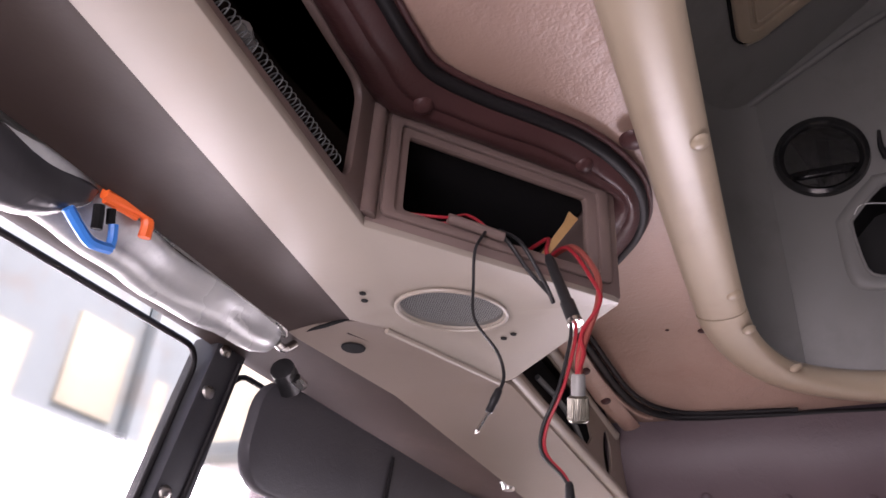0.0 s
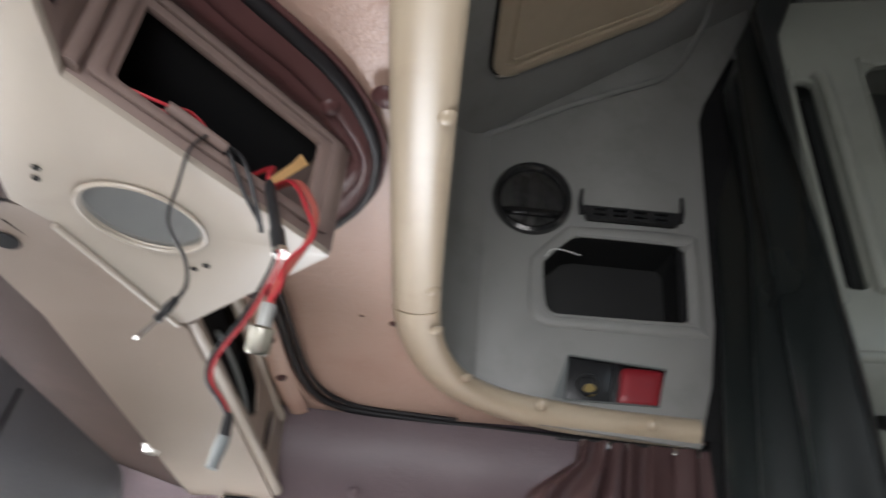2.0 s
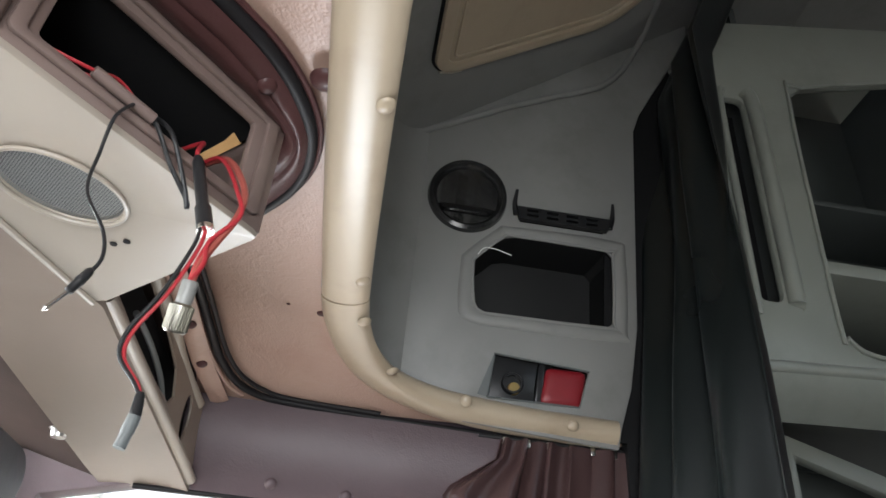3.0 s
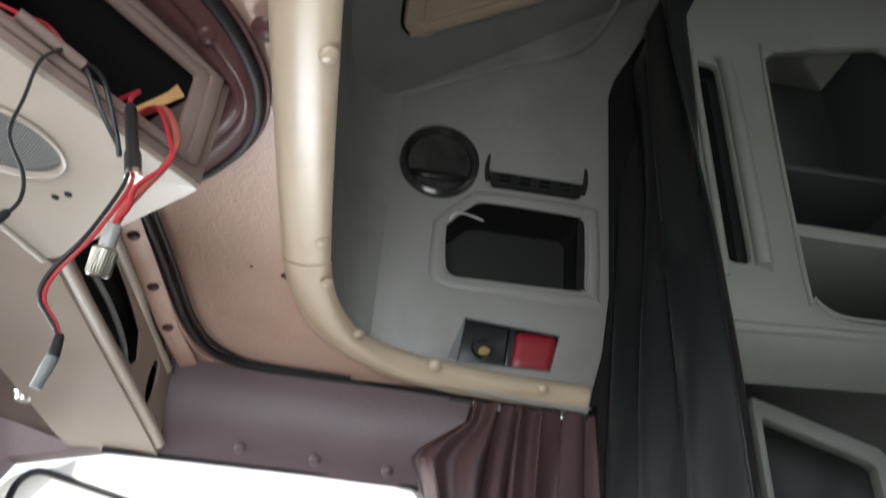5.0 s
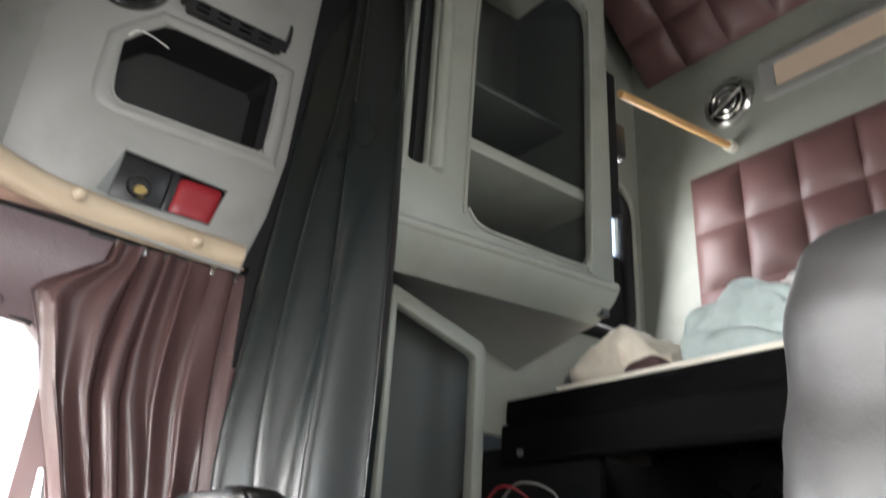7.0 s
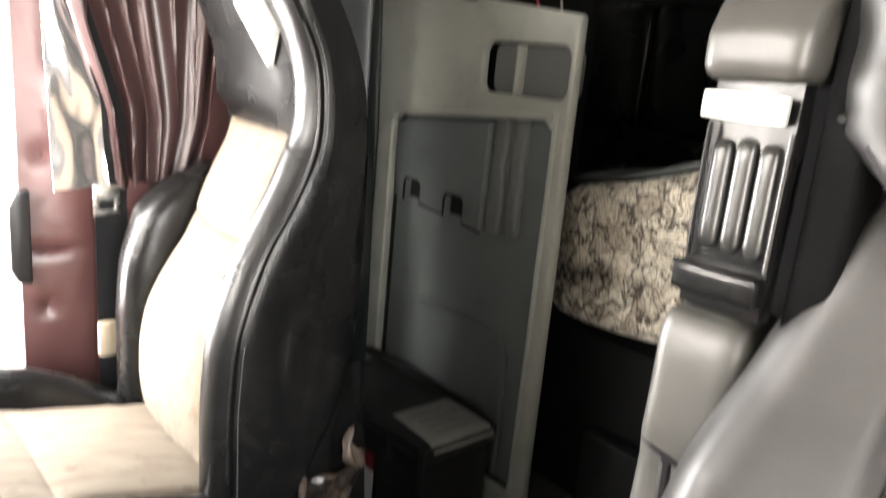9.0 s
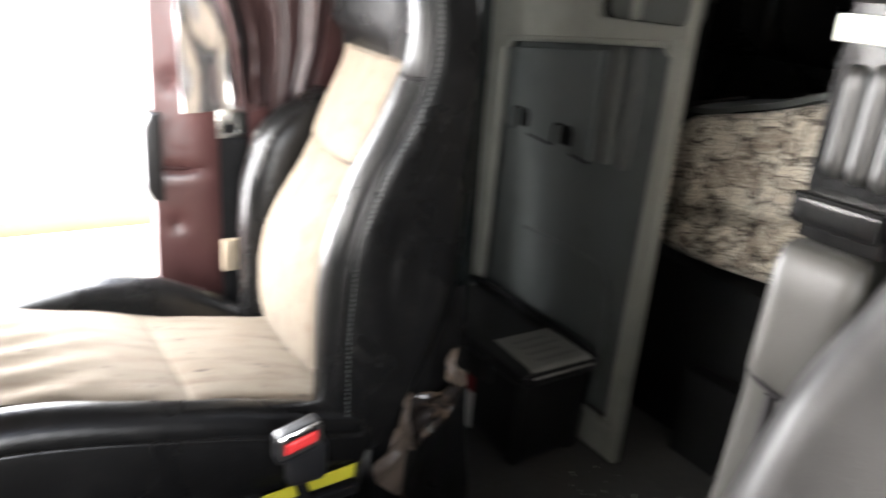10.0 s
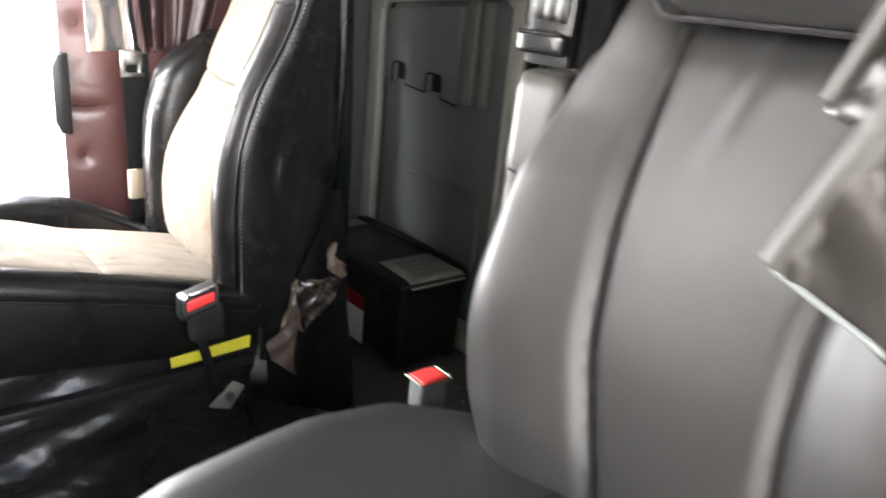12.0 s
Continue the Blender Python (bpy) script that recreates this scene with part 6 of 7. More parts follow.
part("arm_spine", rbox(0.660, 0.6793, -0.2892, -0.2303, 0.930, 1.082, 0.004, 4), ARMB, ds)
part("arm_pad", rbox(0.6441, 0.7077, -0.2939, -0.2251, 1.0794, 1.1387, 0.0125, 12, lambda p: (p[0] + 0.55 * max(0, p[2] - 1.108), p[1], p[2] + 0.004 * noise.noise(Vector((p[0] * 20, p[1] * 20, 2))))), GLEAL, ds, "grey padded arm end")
def creased_slab(x, pts, n):
    (y0, z0), (y1, z1), (y2, z2) = pts

    def f(p):
        u, v, w = p
        y, z = y0 + (y1 - y0) * u + (y2 - y0) * v, z0 + (z1 - z0) * u + (z2 - z0) * v
        return (x + w + 0.022 * (0.25 - abs(noise.noise(Vector((y * 9 + z * 5, z * 17 - y * 8, w * 6 + x))))) + 0.003 * noise.noise(Vector((y * 70, z * 30, x))), y, z)
    return rbox(0, 1, 0, 1, -0.02, 0.02, 0.016, n, f)


# Unidentified near object: slabs placed to fit the camera's view, hung on the chair.
la = part("unidentified_slab", creased_slab(0.50, ((-0.603, 0.866), (-0.715, 1.14), (-0.823, 0.786)), 44), ARML, ds, "unidentified creased grey vinyl slab")
part("slab_welt", tube([(0.482, -0.606, 0.871), (0.481, -0.67, 0.849), (0.481, -0.80, 0.803)], 0.0022, 8, 3), GREYD, la)
# Rolls in lighter leather put the bright lit edge into the colour.
part("edge_roll", tube([(0.488, -0.606, 0.873), (0.486, -0.64, 0.957), (0.487, -0.68, 1.054), (0.489, -0.715, 1.138)], 0.010, 12, 5), GLEAL, la, "rolled edge, paler for its bright lit band")
part("upper_pad", creased_slab(0.60, ((-0.566, 0.944), (-0.66, 1.21), (-0.80, 0.86)), 30), ARML, la)
part("edge_roll", tube([(0.588, -0.570, 0.950), (0.587, -0.60, 1.035), (0.588, -0.655, 1.20)], 0.009, 12, 5), GLEAL, la, "rolled edge, paler for its bright lit band")
db = part("buckle", rbox(0.644, 0.688, -0.143, -0.113, 0.462, 0.522, 0.006, 6), GREYD, ds, "seat belt buckle")
part("release", rbox(0.645, 0.684, -0.143, -0.113, 0.516, 0.5245, 0.004, 5), REDB, db, "red release button")
part("buckle_rim", tube([(0.642, -0.145, 0.520), (0.689, -0.145, 0.520), (0.689, -0.111, 0.520), (0.642, -0.111, 0.520), (0.642, -0.145, 0.520)], 0.002, 6, 1), NICK, db)
part("buckle_stalk", tube([(0.665, -0.13, 0.46), (0.67, -0.16, 0.40), (0.66, -0.21, 0.33)], 0.012, 8, 4), BLKM, ds)

# ---- sleeper ----
def on_cab(u, v, d):
    return (u, 0.525 + d, v)


upc = thing("upper_cabinet", (1.2, 0.6, 1.64), "grey moulded wall cabinet with open rounded shelf holes", "cabinet")
HOLE = [(1.165, 1.740), (1.42, 1.744), (1.452, 1.758), (1.466, 1.785), (1.476, 2.43), (1.462, 2.482), (1.42, 2.50), (1.15, 2.42), (1.112, 2.385), (1.096, 1.81), (1.106, 1.772), (1.13, 1.748)]
part("front", slab([(0.925, 1.70), (1.545, 1.725), (1.545, 2.72), (0.925, 2.60)], [HOLE, rrect(0.950, 0.998, 1.830, 2.35, 0.016, 4)], on_cab, 0.0, 0.02, 0.006), GREYL, upc)
part("hole_lip", tube([on_cab(u, v, -0.002) for u, v in HOLE + HOLE[:1]], 0.0045, 8, 3), GREYL, upc)
part("slot_rib", tube([on_cab(0.940, 1.80, 0.0), on_cab(0.940, 1.85, -0.006), on_cab(0.940, 2.30, -0.006), on_cab(0.950, 2.37, -0.004)], 0.008, 10, 6), GREYL, upc)
part("slot_rib", tube([on_cab(1.020, 1.835, 0.002), on_cab(1.018, 1.87, -0.006), on_cab(1.018, 2.30, -0.006), on_cab(1.005, 2.37, -0.004)], 0.016, 12, 6), GREYL, upc)
# Black sheet stands for the dark inside of the slot.
part("slot_back", bx(0.945, 1.015, 0.60, 0.605, 1.80, 2.37, 0), BLKM, upc)
part("lip", tube([(0.925, 0.520, 1.690), (1.2, 0.520, 1.705), (1.54, 0.520, 1.720)], 0.012, 12, 3), GREYL, upc)
part("skirt", sheet(lambda u, v: (0.925 + 0.62 * u, 0.512 + 0.075 * v + 0.012 * math.sin(math.pi * v) * -1, 1.688 + 0.03 * u - 0.070 * v), 8, 10, -0.01), GREYL, upc)
part("underside", sheet(lambda u, v: (0.925 + 0.62 * u, 0.587 + 0.268 * v, (1.620 + 0.03 * u) * (1 - v) + (1.772 - 0.186 * u) * v), 8, 6, -0.01), GREY, upc)
part("shelf", bx(1.04, 1.53, 0.55, 0.855, 1.930, 1.960, 0.003), GREYL, upc, "grey shelf board")
# Insides use the darkened grey, which carries the compartments' shade.
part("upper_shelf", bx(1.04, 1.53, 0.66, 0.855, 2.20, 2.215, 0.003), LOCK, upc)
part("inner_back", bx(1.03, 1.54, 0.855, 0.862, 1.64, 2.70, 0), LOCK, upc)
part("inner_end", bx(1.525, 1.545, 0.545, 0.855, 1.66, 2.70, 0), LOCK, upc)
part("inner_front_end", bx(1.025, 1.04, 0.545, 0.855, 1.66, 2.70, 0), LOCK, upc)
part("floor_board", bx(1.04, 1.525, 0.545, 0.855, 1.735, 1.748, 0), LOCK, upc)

lf = thing("side_locker_frame", (1.2, 0.75, 1.1), "grey moulded locker frame with a raised square rim", "cabinet")
L0, L1 = Vector((1.058, 0.720, 0)), Vector((1.315, 0.722, 0))
LD = (L1 - L0).normalized()


def on_lock(u, v, d):
    p = L0 + LD * u + Vector((-LD.y, LD.x, 0)) * d
    return (p.x, p.y, v)


part("rim", slab([(0.0, 1.20), (0.016, 1.20), (0.016, 1.608), (0.220, 1.545), (0.230, 1.535), (0.230, 1.20), (0.260, 1.20), (0.260, 1.560), (0.248, 1.576), (0.0, 1.650)], [], on_lock, -0.02, 0.01, 0.006), GREYL, lf)
# Locker inside in the darkened grey, shade included in the colour.
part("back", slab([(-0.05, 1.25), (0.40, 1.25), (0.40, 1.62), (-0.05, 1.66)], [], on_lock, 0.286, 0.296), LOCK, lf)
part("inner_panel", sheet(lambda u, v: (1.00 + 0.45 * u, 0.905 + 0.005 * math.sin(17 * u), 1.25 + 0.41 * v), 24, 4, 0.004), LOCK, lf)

# closet wall facing forward
cl = thing("side_closet", (1.36, 0.75, FL), "grey-green moulded closet front with a recessed panel and hand hold", "cabinet")


def on_clo(u, v, d):
    return (1.33 + d, u, v)


REC = [(0.465, 0.20), (0.470, 0.180), (0.49, 0.165), (0.955, 0.165), (0.978, 0.178), (0.985, 0.20), (0.985, 0.895), (0.980, 0.922), (0.966, 0.940), (0.945, 0.949), (0.512, 0.985), (0.488, 0.980), (0.472, 0.965), (0.466, 0.94)]
HAN = rrect(0.452, 0.690, 1.020, 1.122, 0.022, 4)
part("front", slab([(0.428, FL), (1.04, FL), (1.042, 0.9), (1.066, 1.250), (0.438, 1.180)], [REC, HAN], on_clo, 0.0, 0.025, 0.007), CLOS, cl)
part("recess_lip", tube([on_clo(u, v, 0.003) for u, v in REC + REC[:1]], 0.0075, 10, 4), CLOS, cl)
part("recess", slab(REC, [], on_clo, 0.034, 0.040), CLOR, cl, "recessed panel with part of its shade in the grey")
# Hand hold in a darker grey that carries its shade.
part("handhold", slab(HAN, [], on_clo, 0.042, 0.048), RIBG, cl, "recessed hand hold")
part("handhold_bar", bx(1.345, 1.372, 0.60, 0.607, 1.02, 1.12, 0.003), CLOS, cl)
for u0, u1 in ((0.608, 0.650), (0.556, 0.588)):
    part("rib", rbox(1.346, 1.368, u0, u1, 0.722, 0.972, 0.009, 6), RIBG, cl)
NOTCH = [(0.655, 0.718), (0.712, 0.724), (0.712, 0.77), (0.72, 0.782), (0.772, 0.783), (0.78, 0.772), (0.78, 0.731), (0.866, 0.738), (0.866, 0.782), (0.876, 0.793), (0.922, 0.794), (0.930, 0.784), (0.93, 0.738), (0.966, 0.744), (0.972, 0.925), (0.655, 0.955)]
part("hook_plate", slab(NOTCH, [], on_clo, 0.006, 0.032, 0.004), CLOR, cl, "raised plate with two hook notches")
# Black tube and boxes draw the shadow below the plate and in its notches.
part("plate_shadow_line", tube([on_clo(u, v - 0.002, 0.010) for u, v in NOTCH[:-3]], 0.0030, 6, 1), BLKM, cl)
for u, z in ((0.897, 0.745), (0.746, 0.733)):
    part("hook_notch_shade", bx(1.356, 1.362, u - 0.027, u + 0.027, z, z + 0.05, 0.002), BLKM, cl)
part("lower_moulding", tube([(1.360, 0.86, 0.50), (1.360, 0.62, 0.50), (1.360, 0.56, 0.47), (1.360, 0.55, 0.38), (1.360, 0.55, 0.17)], 0.007, 8, 5), CLOR, cl)
for pts, m_ in ((((1.36, 0.78, 1.20), (1.36, 0.70, 1.275), (1.37, 0.62, 1.25), (1.37, 0.58, 1.19)), REDW), (((1.37, 0.74, 1.20), (1.37, 0.66, 1.28), (1.38, 0.56, 1.26), (1.38, 0.53, 1.19)), GREYP), (((1.36, 0.86, 1.21), (1.37, 0.83, 1.27), (1.37, 0.80, 1.26), (1.37, 0.79, 1.20)), BLK)):
    cable("closet_wire", "loose red and grey wires looped on top of the closet", pts, 0.0022, m_)

box = thing("tool_box", (1.2, 0.75, FL), "black plastic tool box with a paper label on its lid", "tool box")
part("body", rbox(1.108, 1.306, 0.510, 0.995, FL + 0.014, 0.290, 0.016, 8, lambda p: (1.207 + (p[0] - 1.207) * (0.95 + 0.05 * (p[2] - FL) / 0.2), p[1], p[2])), BLK, box)
for x_, y_ in ((1.120, 0.522), (1.272, 0.522), (1.120, 0.955), (1.272, 0.955)):
    part("foot", rbox(x_, x_ + 0.030, y_, y_ + 0.035, FL + 0.001, FL + 0.03, 0.006, 3), BLK, box)
lid = part("lid", rbox(1.101, 1.314, 0.500, 1.003, 0.288, 0.326, 0.014, 8), BLK, box)
part("lid_rim", tube([(1.304, 0.508, 0.322), (1.306, 0.60, 0.333), (1.306, 0.90, 0.333), (1.304, 0.995, 0.322)], 0.009, 8, 4), BLK, lid)
part("corner_rib", tube([(1.108, 0.507, 0.318), (1.109, 0.509, 0.20), (1.114, 0.512, 0.112)], 0.008, 8, 3), BLK, box)
part("lid_label", sheet(lambda u, v: (1.128 + 0.168 * u + 0.012 * v * (1 - u), 0.497 + 0.158 * v, 0.3275 - 0.016 * max(0.0, (0.12 - v) / 0.12) ** 1.5 + 0.0012 * noise.noise(Vector((u * 5, v * 5, 2)))), 20, 20, 0.0008), PAPER, lid, "creased grey paper label")
for i in range(4):
    part("print_line", slab([(1.165, 0.535 + 0.027 * i), (1.275 - 0.02 * (i % 2), 0.537 + 0.027 * i), (1.275 - 0.02 * (i % 2), 0.546 + 0.027 * i), (1.165, 0.544 + 0.027 * i)], [], flat(0.3296), 0.0, 0.0006), GREYP, lid)
part("far_label", slab([(1.20, 0.93), (1.285, 0.93), (1.285, 0.985), (1.20, 0.985)], [], flat(0.3268), 0.0, 0.0010), PAPER, lid, "creased grey paper label")
part("latch", bx(1.094, 1.106, 0.600, 0.626, 0.255, 0.312, 0.003), BLK, box)
part("side_label", slab([(0.662, 0.105), (0.745, 0.105), (0.745, 0.196), (0.662, 0.196)], [], lambda u, v, d: (1.1035 + d, u, v), 0, 0.003), WHITE, box, "white printed sticker")
part("sticker_head", slab([(0.662, 0.199), (0.745, 0.199), (0.745, 0.236), (0.662, 0.236)], [], lambda u, v, d: (1.1015 + d, u, v), 0, 0.003), REDP, box, "red printed sticker")

# lower bunk
lb = thing("lower_bunk", (1.8, 0, FL), "dark lower bunk base", "bunk")
part("base", bx(1.56, 2.09, -1.08, 1.08, FL, 0.50, 0.01), BLKM, lb)
part("kick_board", bx(1.50, 1.555, -1.08, 0.42, FL, 0.30, 0.01), BLKM, lb)
mt = thing("mattress", (1.8, 0, 0.5), "bunk mattress under a cream and brown paisley cover", "mattress")
part("cover", rbox(1.475, 2.09, -1.05, 0.560, 0.550, 0.935, 0.05, 44, lambda p: (p[0] + 0.010 * math.sin(9 * p[1]) * (1 if p[0] < 1.6 else 0), p[1], p[2] + (0.012 * math.sin(9 * p[1] + 1) - 0.26 * max(0, p[1] - 0.2) if p[2] > 0.7 else 0.006 * math.sin(11 * p[1])))), PAIS, mt)
part("zip", tube([(1.474, 0.555, 0.842), (1.478, 0.50, 0.872), (1.482, 0.40, 0.900)], 0.004, 8, 5), RUB, mt, "black zip along the cover")
bb = thing("grey_blanket", (1.8, 0.2, 0.93), "dark grey blanket spread over the mattress", "blanket")
part("cloth", sheet(lambda u, v: (1.515 + 0.55 * v, -0.95 + 1.50 * u, 0.950 - 0.26 * max(0.0, -0.95 + 1.50 * u - 0.2) + 0.012 * math.sin(9 * (-0.95 + 1.50 * u) + 1) + 0.006 * noise.noise(Vector((u * 14, v * 6, 1))) - 0.012 * (1 - v) ** 6), 60, 16, 0.012), LOCK, bb)
# Added black sheet that keeps the space behind the closet dark.
solid("wall_bunk_dark_fill", bx(1.56, 1.58, 0.60, 1.08, 0.86, 1.40, 0), BLKM, "black panel added for the darkness under the upper bunk", "wall", "structure")
solid("wall_bunk_back", bx(2.09, 2.10, -1.1, 1.1, FL, 1.5, 0), BLKV, "black quilted vinyl behind the lower bunk", "wall", "structure")
qp = thing("bunk_back_quilt", (2.08, 0.4, 0.95), "black quilted vinyl panel behind the mattress", "panel")
for i in range(7):
    part("cushion", rbox(2.055, 2.089, -0.95 + 0.29 * i, -0.672 + 0.29 * i, 0.93, 1.28, 0.03, 8), BLKV, qp)

# upper bunk and bedding
ub = thing("upper_bunk", (1.8, 0, 1.35), "black upper bunk board with a pale top edge", "bunk")
part("board", bx(1.50, 2.09, -0.85, 0.84, 1.44, 1.500, 0.008), DEEP, ub)
part("edge_strip", bx(1.493, 1.502, -0.85, 0.665, 1.496, 1.507, 0.002), CREAMP, ub, "pale edge strip")
part("front_pad", rbox(1.485, 1.53, -0.85, 0.845, 1.345, 1.442, 0.015, 8), DEEP, ub)
part("latch", bx(1.478, 1.487, 0.76, 0.775, 1.36, 1.375, 0.002), CHROME, ub)


def heap(x0, x1, y0, y1, z0, z1, seed, amp, n=34, lean=0.5):
    """A rumpled pile of cloth lying on z0, highest at the share lean of its length."""
    def f(p):
        k = max(0.0, (p[2] - z0) / (z1 - z0))
        t = max(0.0, min(1.0, (p[1] - y0) / (y1 - y0)))
        hump = 0.35 + 0.65 * (math.sin(math.pi * (0.5 * t / lean if t < lean else 0.5 + 0.5 * (t - lean) / (1 - lean))) ** 0.8)
        q = Vector((p[0] * 8 + seed, p[1] * 8, p[2] * 5))
        warp = noise.noise_vector(q * 0.5) * 1.2
        fold = abs(noise.noise(Vector((q.x * 0.8 + q.y * 0.5, q.y * 1.1, q.z * 2.4)) + warp)) - 0.25
        fine = abs(noise.noise(Vector((q.x * 2.2, q.y * 2.9, q.z * 4.5)) + warp * 1.5)) - 0.2
        w = noise.noise(q * 0.45) * amp * 0.8 - amp * 0.8 * fold - amp * 0.5 * fine
        return (p[0] - w * 0.9 * (1 if p[0] < (x0 + x1) / 2 else -0.4) * min(1, 0.3 + k), p[1] + noise.noise(q * 0.6 + Vector((7, 3, 1))) * amp * 0.7, z0 + 0.001 + max(0.0, (p[2] - z0) * hump + w * k * 0.8))
    return rbox(x0, x1, y0, y1, z0, z1, min(0.06, (z1 - z0) * 0.48), n, f)


blk = thing("folded_blanket", (1.65, 0.55, 1.505), "crumpled cream blanket with a dark edge on the upper bunk", "blanket")
part("cloth", heap(1.53, 1.82, 0.40, 0.69, 1.505, 1.612, 3, 0.040, 44, 0.38), CLOTHW, blk)
part("dark_fold", heap(1.520, 1.70, 0.395, 0.50, 1.505, 1.545, 41, 0.022, 24), CURT, blk, "dark wine-red fold")
part("striped_edge", heap(1.545, 1.78, 0.63, 0.70, 1.505, 1.565, 57, 0.022, 24), GREYD, blk, "dark grey striped edge")
swt = thing("knit_sweater", (1.68, 0.25, 1.505), "pale teal knitted sweater bundled on the upper bunk", "sweater")
part("knit", heap(1.535, 1.85, 0.08, 0.385, 1.505, 1.665, 11, 0.042, 50), CLOTHT, swt)
part("sleeve", heap(1.522, 1.66, 0.12, 0.36, 1.505, 1.590, 67, 0.036, 34), CLOTHT, swt)
lau = thing("white_laundry", (1.75, 0.0, 1.505), "heap of white laundry on the upper bunk", "laundry")
part("cloth", heap(1.62, 1.90, -0.25, 0.20, 1.505, 1.735, 23, 0.06), CLOTHP, lau)
part("shirt", heap(1.70, 1.95, 0.02, 0.30, 1.505, 1.720, 31, 0.05, 24), CLOTHP, lau)

# sleeper walls
solid("wall_back_upper", bx(2.10, 2.14, -0.95, 0.95, 1.44, 3.06, 0), GREYL, "grey liner of the sleeper back wall", "wall", "structure")
solid("wall_sleeper_right", slab([(0.92, 1.42), (1.02, 1.42), (1.02, 1.72), (1.45, 1.60), (1.45, 1.42), (2.10, 1.42), (2.10, 3.05), (0.92, 3.05)], [rrect(1.62, 2.0, 2.03, 2.24, 0.05, 5)], lambda u, v, d: (u, 0.87 + d, v), 0.0, 0.03, 0.004), GREYL, "grey liner of the sleeper side with a small window", "wall", "structure")
# The opening in this side is added to go with the fill light.
solid("wall_sleeper_left", slab([(0.92, 1.42), (2.10, 1.42), (2.10, 3.05), (0.92, 3.05)], [rrect(1.55, 2.0, 1.78, 2.24, 0.07, 5)], lambda u, v, d: (u, -0.87 - d, v), 0.0, 0.03, 0.004), GREYL, "grey liner of the sleeper side", "wall", "structure")
solid("wall_sleeper_low_right", bx(0.95, 2.10, 1.08, 1.12, 0.0, 1.72, 0), GREYD, "dark grey liner beside the bunk", "wall", "structure")
solid("wall_sleeper_low_left", bx(0.95, 2.10, -1.12, -1.08, 0.0, 1.46, 0), GREYD, "dark grey liner beside the bunk", "wall", "structure")
solid("wall_sleeper_ledge_right", bx(0.95, 2.10, 0.90, 1.12, 1.72, 1.76, 0), GREYD, "dark ledge over the side locker", "wall", "structure")
solid("wall_sleeper_ledge_left", bx(0.95, 2.10, -1.10, -0.86, 1.42, 1.46, 0), GREYD, "dark ledge over the side locker", "wall", "structure")
solid("wall_cab_rear_right", bx(0.94, 0.975, 0.86, 1.10, 0.0, 1.75, 0), GREYD, "grey edge of the sleeper opening", "wall", "structure")
solid("wall_cab_rear_left", bx(0.94, 0.975, -1.10, -0.80, 0.0, 2.9, 0), GREYD, "grey edge of the sleeper opening", "wall", "structure")
solid("wall_cab_rear_upper", bx(0.80, 0.925, 0.835, 0.93, 1.44, 2.95, 0), BLKM, "black edge of the raised sleeper opening", "wall", "structure")
swn = thing("sleeper_window", (1.81, 0.88, 1.78), "small side window with a thick black rubber frame", "window")
wl = [(u, 0.862, v) for u, v in rrect(1.61, 2.01, 1.77, 2.25, 0.08, 5)]
part("lower_pane", slab(rrect(1.62, 2.0, 1.78, 2.03, 0.03, 5), [], lambda u, v, d: (u, 0.864 + d, v), 0.0, 0.006), BLKM, swn, "blacked-out lower half")
part("frame", tube(wl + [wl[0]], 0.022, 10, 1), RUB, swn)
part("pane", slab(rrect(1.61, 2.01, 1.77, 2.25, 0.07, 5), [], lambda u, v, d: (u, 0.885 + d, v), 0, 0.004), GLASS, swn).visible_shadow = False
part("surround", tube([(2.045, 0.862, 1.60), (2.045, 0.862, 2.15), (2.02, 0.862, 2.27), (1.92, 0.862, 2.30), (1.7, 0.862, 2.30)], 0.014, 8, 6), GREYL, swn)
ac = thing("rolled_blind", (1.56, 0.80, 1.85), "black blind strap hanging beside the cabinet", "strap")
part("strap", bx(1.550, 1.585, 0.532, 0.56, 1.92, 2.34, 0.006), BLKM, ac)
part("buckle", bx(1.56, 1.625, 0.535, 0.575, 2.10, 2.20, 0.01), BLK, ac)


def quilt(name, label, y0, y1, f, ny, nz, material):
    q = thing(name, f(0.5, 0.0), label, "panel")
    for i in range(ny):
        for j in range(nz):
            def g(u, v, i=i, j=j):
                a, b = (i + u) / ny, (j + v) / nz
                e = 0.028 * (math.sin(math.pi * u) ** 0.45) * (math.sin(math.pi * v) ** 0.45)
                p, n_ = Vector(f(a, b)), QN[name]
                return p + n_ * e
            part("cushion", sheet(g, 8, 8, 0.01), material, q)
    return q


QN = {"tufted_back_panel": Vector((-1, 0, 0)), "tufted_roof_panel": Vector((-0.72, 0, -0.69))}
quilt("tufted_back_panel", "burgundy vinyl back panel quilted in large squares", 0, 0, lambda a, b: (2.095, 0.667 - 1.33 * a, 1.515 + 0.755 * b), 8, 4, TUFT)
quilt("tufted_roof_panel", "burgundy quilted vinyl panel sloping up under the sleeper roof", 0, 0, lambda a, b: (2.09 - 0.36 * b, 0.80 - 1.60 * a, 2.685 + 0.35 * b), 10, 3, TUFT)
sp = thing("sleeper_speaker", (2.1, 0.514, 2.40), "round chrome-trimmed speaker on the sleeper back wall", "speaker")
sm = facing((2.098, 0.514, 2.483), (-1, 0, 0))
part("bezel", lathe([(0.062, 0.0), (0.066, 0.012), (0.074, 0.014), (0.080, 0.006), (0.082, 0.0)], sm, 36), CHROME, sp)
part("cone", lathe([(0.0001, 0.004), (0.02, 0.004), (0.063, 0.008), (0.066, 0.0)], sm, 36), BLKM, sp)
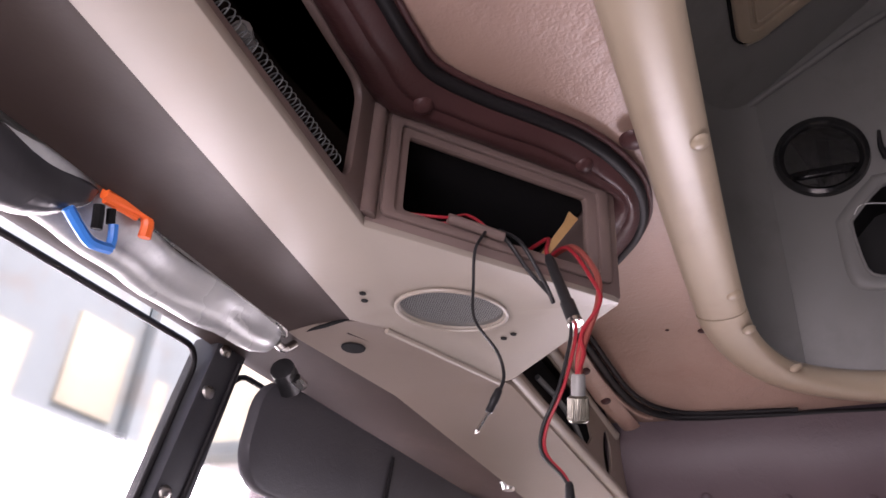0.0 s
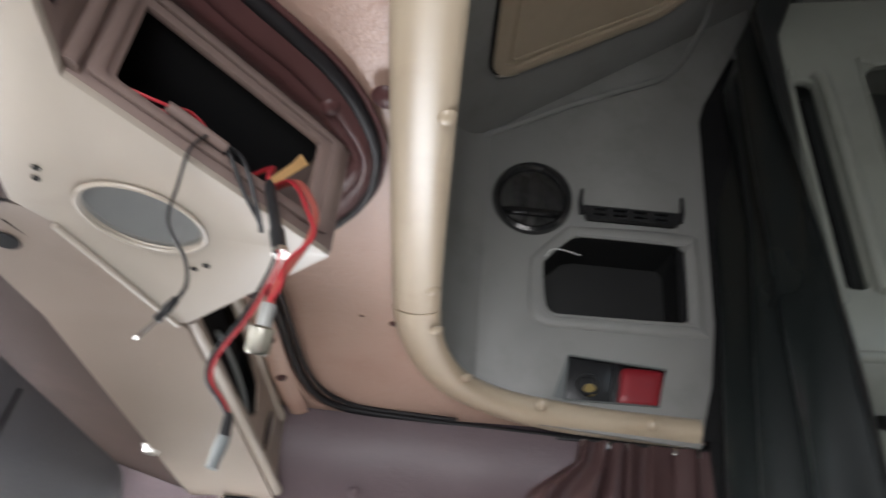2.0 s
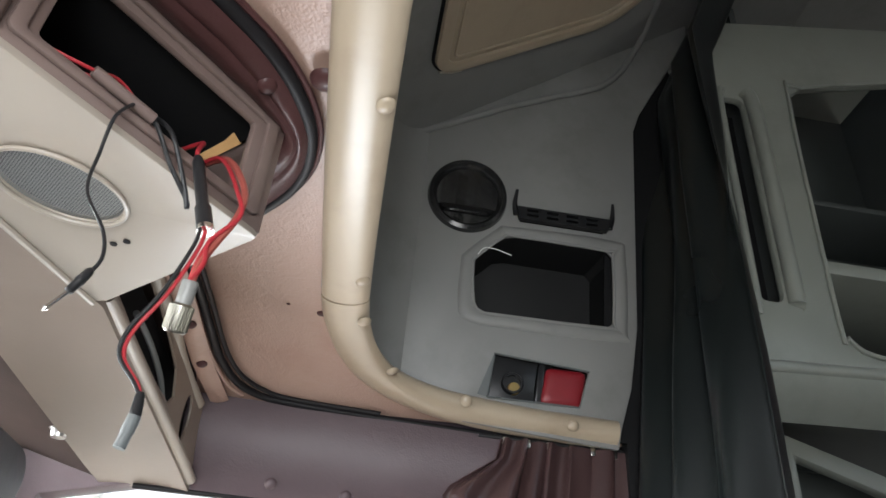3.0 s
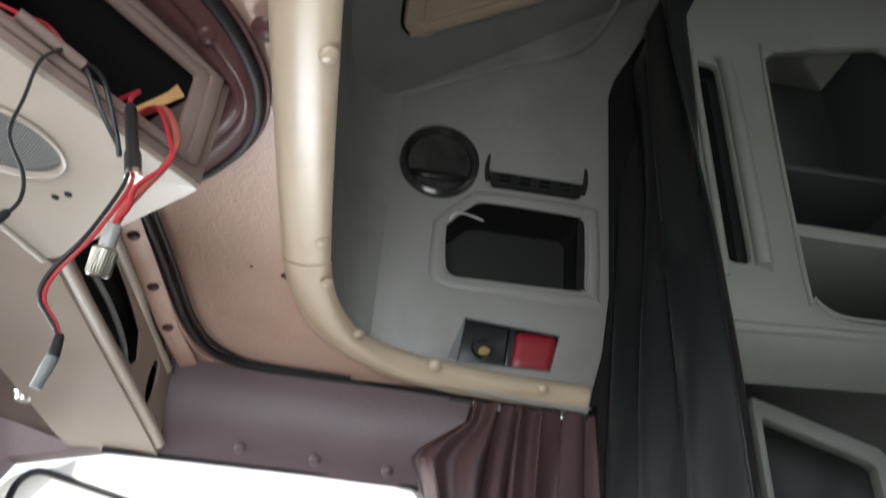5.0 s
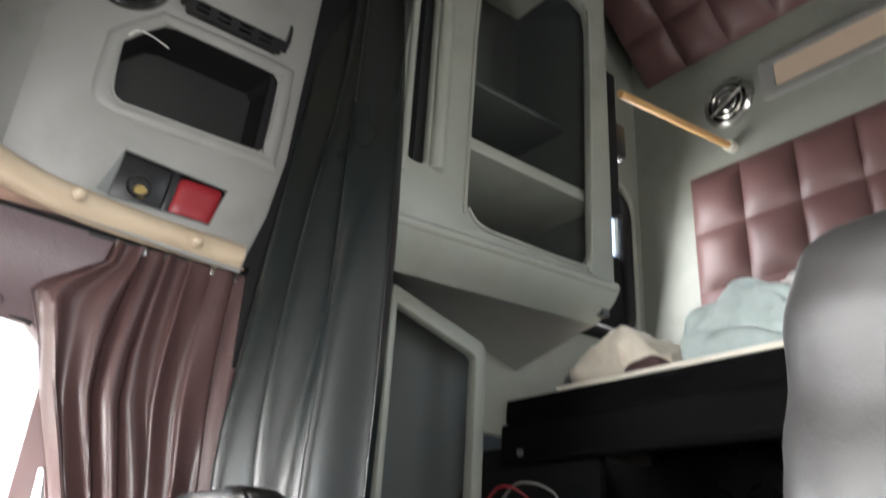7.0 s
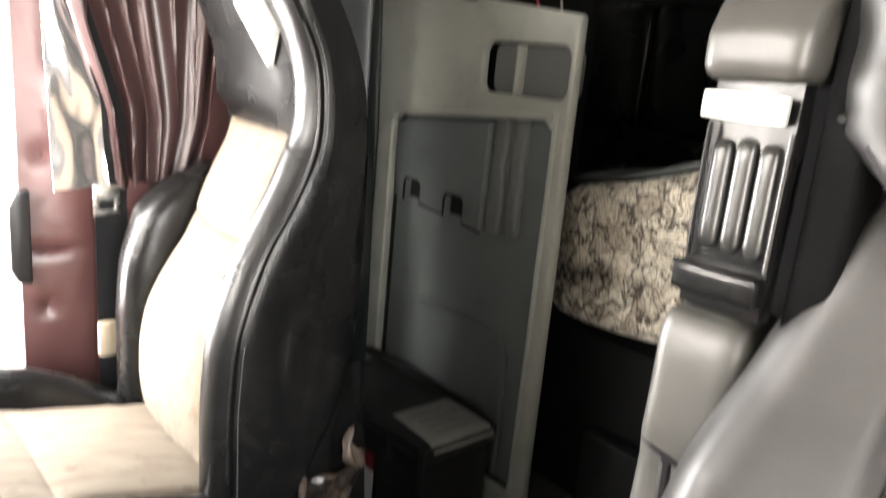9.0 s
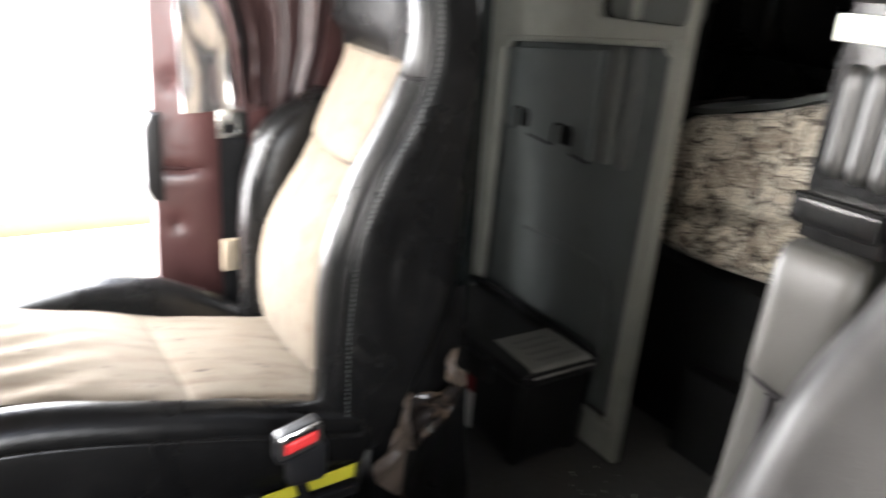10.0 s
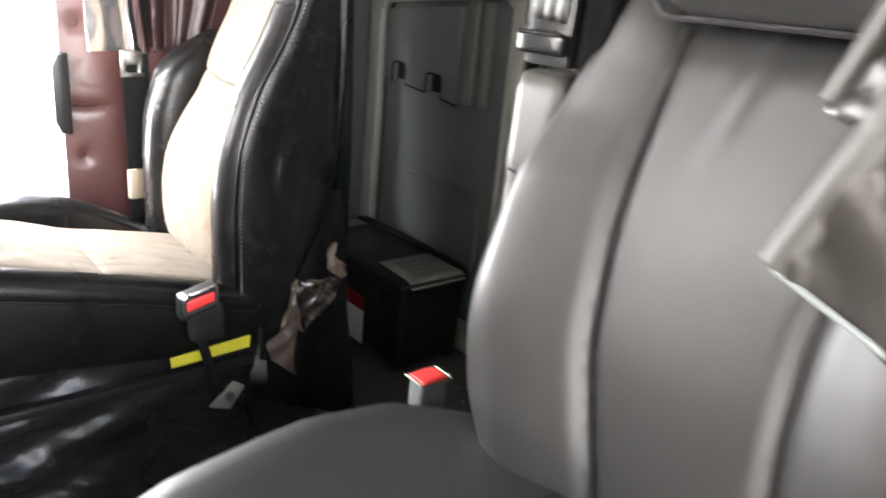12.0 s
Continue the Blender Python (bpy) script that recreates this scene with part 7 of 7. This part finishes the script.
for k in range(2):
    part("grille_ring", lathe([(0.028 + 0.02 * k, 0.008), (0.030 + 0.02 * k, 0.012), (0.034 + 0.02 * k, 0.008)], sm, 30), CHROME, sp)
part("bar", rbox(-0.064, 0.064, -0.006, 0.006, 0.008, 0.016, 0.004, 6, lambda p: sm @ (Matrix.Rotation(0.5, 3, "Z") @ Vector(p))), CHROME, sp)
bl = thing("bunk_light", (2.1, 0.15, 2.45), "rectangular bunk lamp with a frosted lens", "lamp")
part("frame", slab(rrect(-0.10, 0.40, 2.425, 2.565, 0.015, 3), [rrect(-0.07, 0.355, 2.455, 2.535, 0.01, 3)], lambda u, v, d: (2.10 - d, u, v), 0.0, 0.014, 0.004), GREY, bl)
part("lens", slab(rrect(-0.07, 0.355, 2.455, 2.535, 0.01, 3), [], lambda u, v, d: (2.10 - d, u, v), 0.0, 0.01), LENS, bl)
rod = thing("bunk_rod", (1.7, 0.55, 2.2), "pale wooden rod hung across the sleeper corner", "rod")
part("rod", tube([(1.548, 0.488, 2.24), (2.095, 0.516, 2.325)], 0.011, 10, 1), WOOD, rod)
part("socket", tube([(2.07, 0.515, 2.321), (2.098, 0.516, 2.326)], 0.018, 12, 1), CREAMP, rod)

# ---- gear lever and dash corner ----
gl = thing("gear_lever", (0.10, -0.14, FL), "gear lever with a rust leather knob and sleeve", "gear lever")
part("knob", rbox(0.070, 0.147, -0.19, -0.112, 0.748, 0.827, 0.034, 12, lambda p: (p[0] + 0.12 * (p[2] - 0.79) - (0.012 if p[0] > 0.12 else 0) * max(0, (p[2] - 0.79) / 0.036), p[1], p[2])), KNOB, gl)
part("sleeve", tube([(0.100, -0.15, 0.752), (0.092, -0.152, 0.68), (0.075, -0.155, 0.56), (0.05, -0.16, 0.40)], 0.0175, 14, 5), KNOB, gl)
part("gaiter", tube([(0.05, -0.16, 0.42), (0.03, -0.16, 0.30), (0.0, -0.16, FL)], 0.05, 16, 4, lambda t: 0.035 + 0.08 * t), BLKV, gl)
part("cloth", sheet(lambda u, v: (0.116 + 0.032 * u - 0.045 * v + 0.004 * math.sin(9 * v), -0.128 + 0.010 * math.sin(6 * u + 3 * v), 0.747 + 0.006 * u - 0.20 * v), 14, 14, 0.003), CLOTHP, gl, "white rag hanging beside the lever")
# Unseen dash block, its height chosen to keep windshield light off the driver's cushion.
solid("wall_dash_shade_block", rbox(-0.60, -0.20, -0.90, 0.16, 0.35, 0.98, 0.06, 8), BLK, "unseen black dash block that shades the driver's cushion", "dashboard", "structure")
solid("wall_dash_right", rbox(-0.62, -0.16, 0.20, 0.86, 0.35, 0.82, 0.06, 8), BLK, "black dashboard in front of the passenger", "dashboard", "structure")
mat_ = thing("rubber_floor_mat", (0.1, 0.6, FL), "ribbed grey rubber mat in the passenger footwell", "mat")
part("mat", bx(-0.15, 0.42, 0.20, 0.826, FL, FL + 0.006, 0.002), GREYP, mat_)
for i in range(30):
    part("rib", bx(-0.145, 0.415, 0.206 + 0.0208 * i, 0.214 + 0.0208 * i, FL + 0.006, FL + 0.010, 0.001), GREYP, mat_)

rng = random.Random(5)


def crumbs(n, cx, cy, sx, sy):
    bm = bmesh.new()
    for _ in range(n):
        x, y, a, r = rng.gauss(cx, sx), rng.gauss(cy, sy), rng.uniform(0, 6.3), rng.uniform(0.001, 0.0028)
        vs = [bm.verts.new((x + r * math.cos(a + q) * w, y + r * math.sin(a + q) * w, FL + h)) for q, w, h in ((0, 1, 0.001), (1.7, 0.7, 0.002), (3.1, 1.1, 0.004), (4.8, 0.6, 0.002))]
        bm.faces.new(vs)
    return bm


# Litter flakes in plain white, so their glints are in the colour.
solid("floor_litter", crumbs(60, 1.26, 0.30, 0.05, 0.06), WHITE, "scattered litter flakes on the carpet, white for their glints", "litter", "stuff")
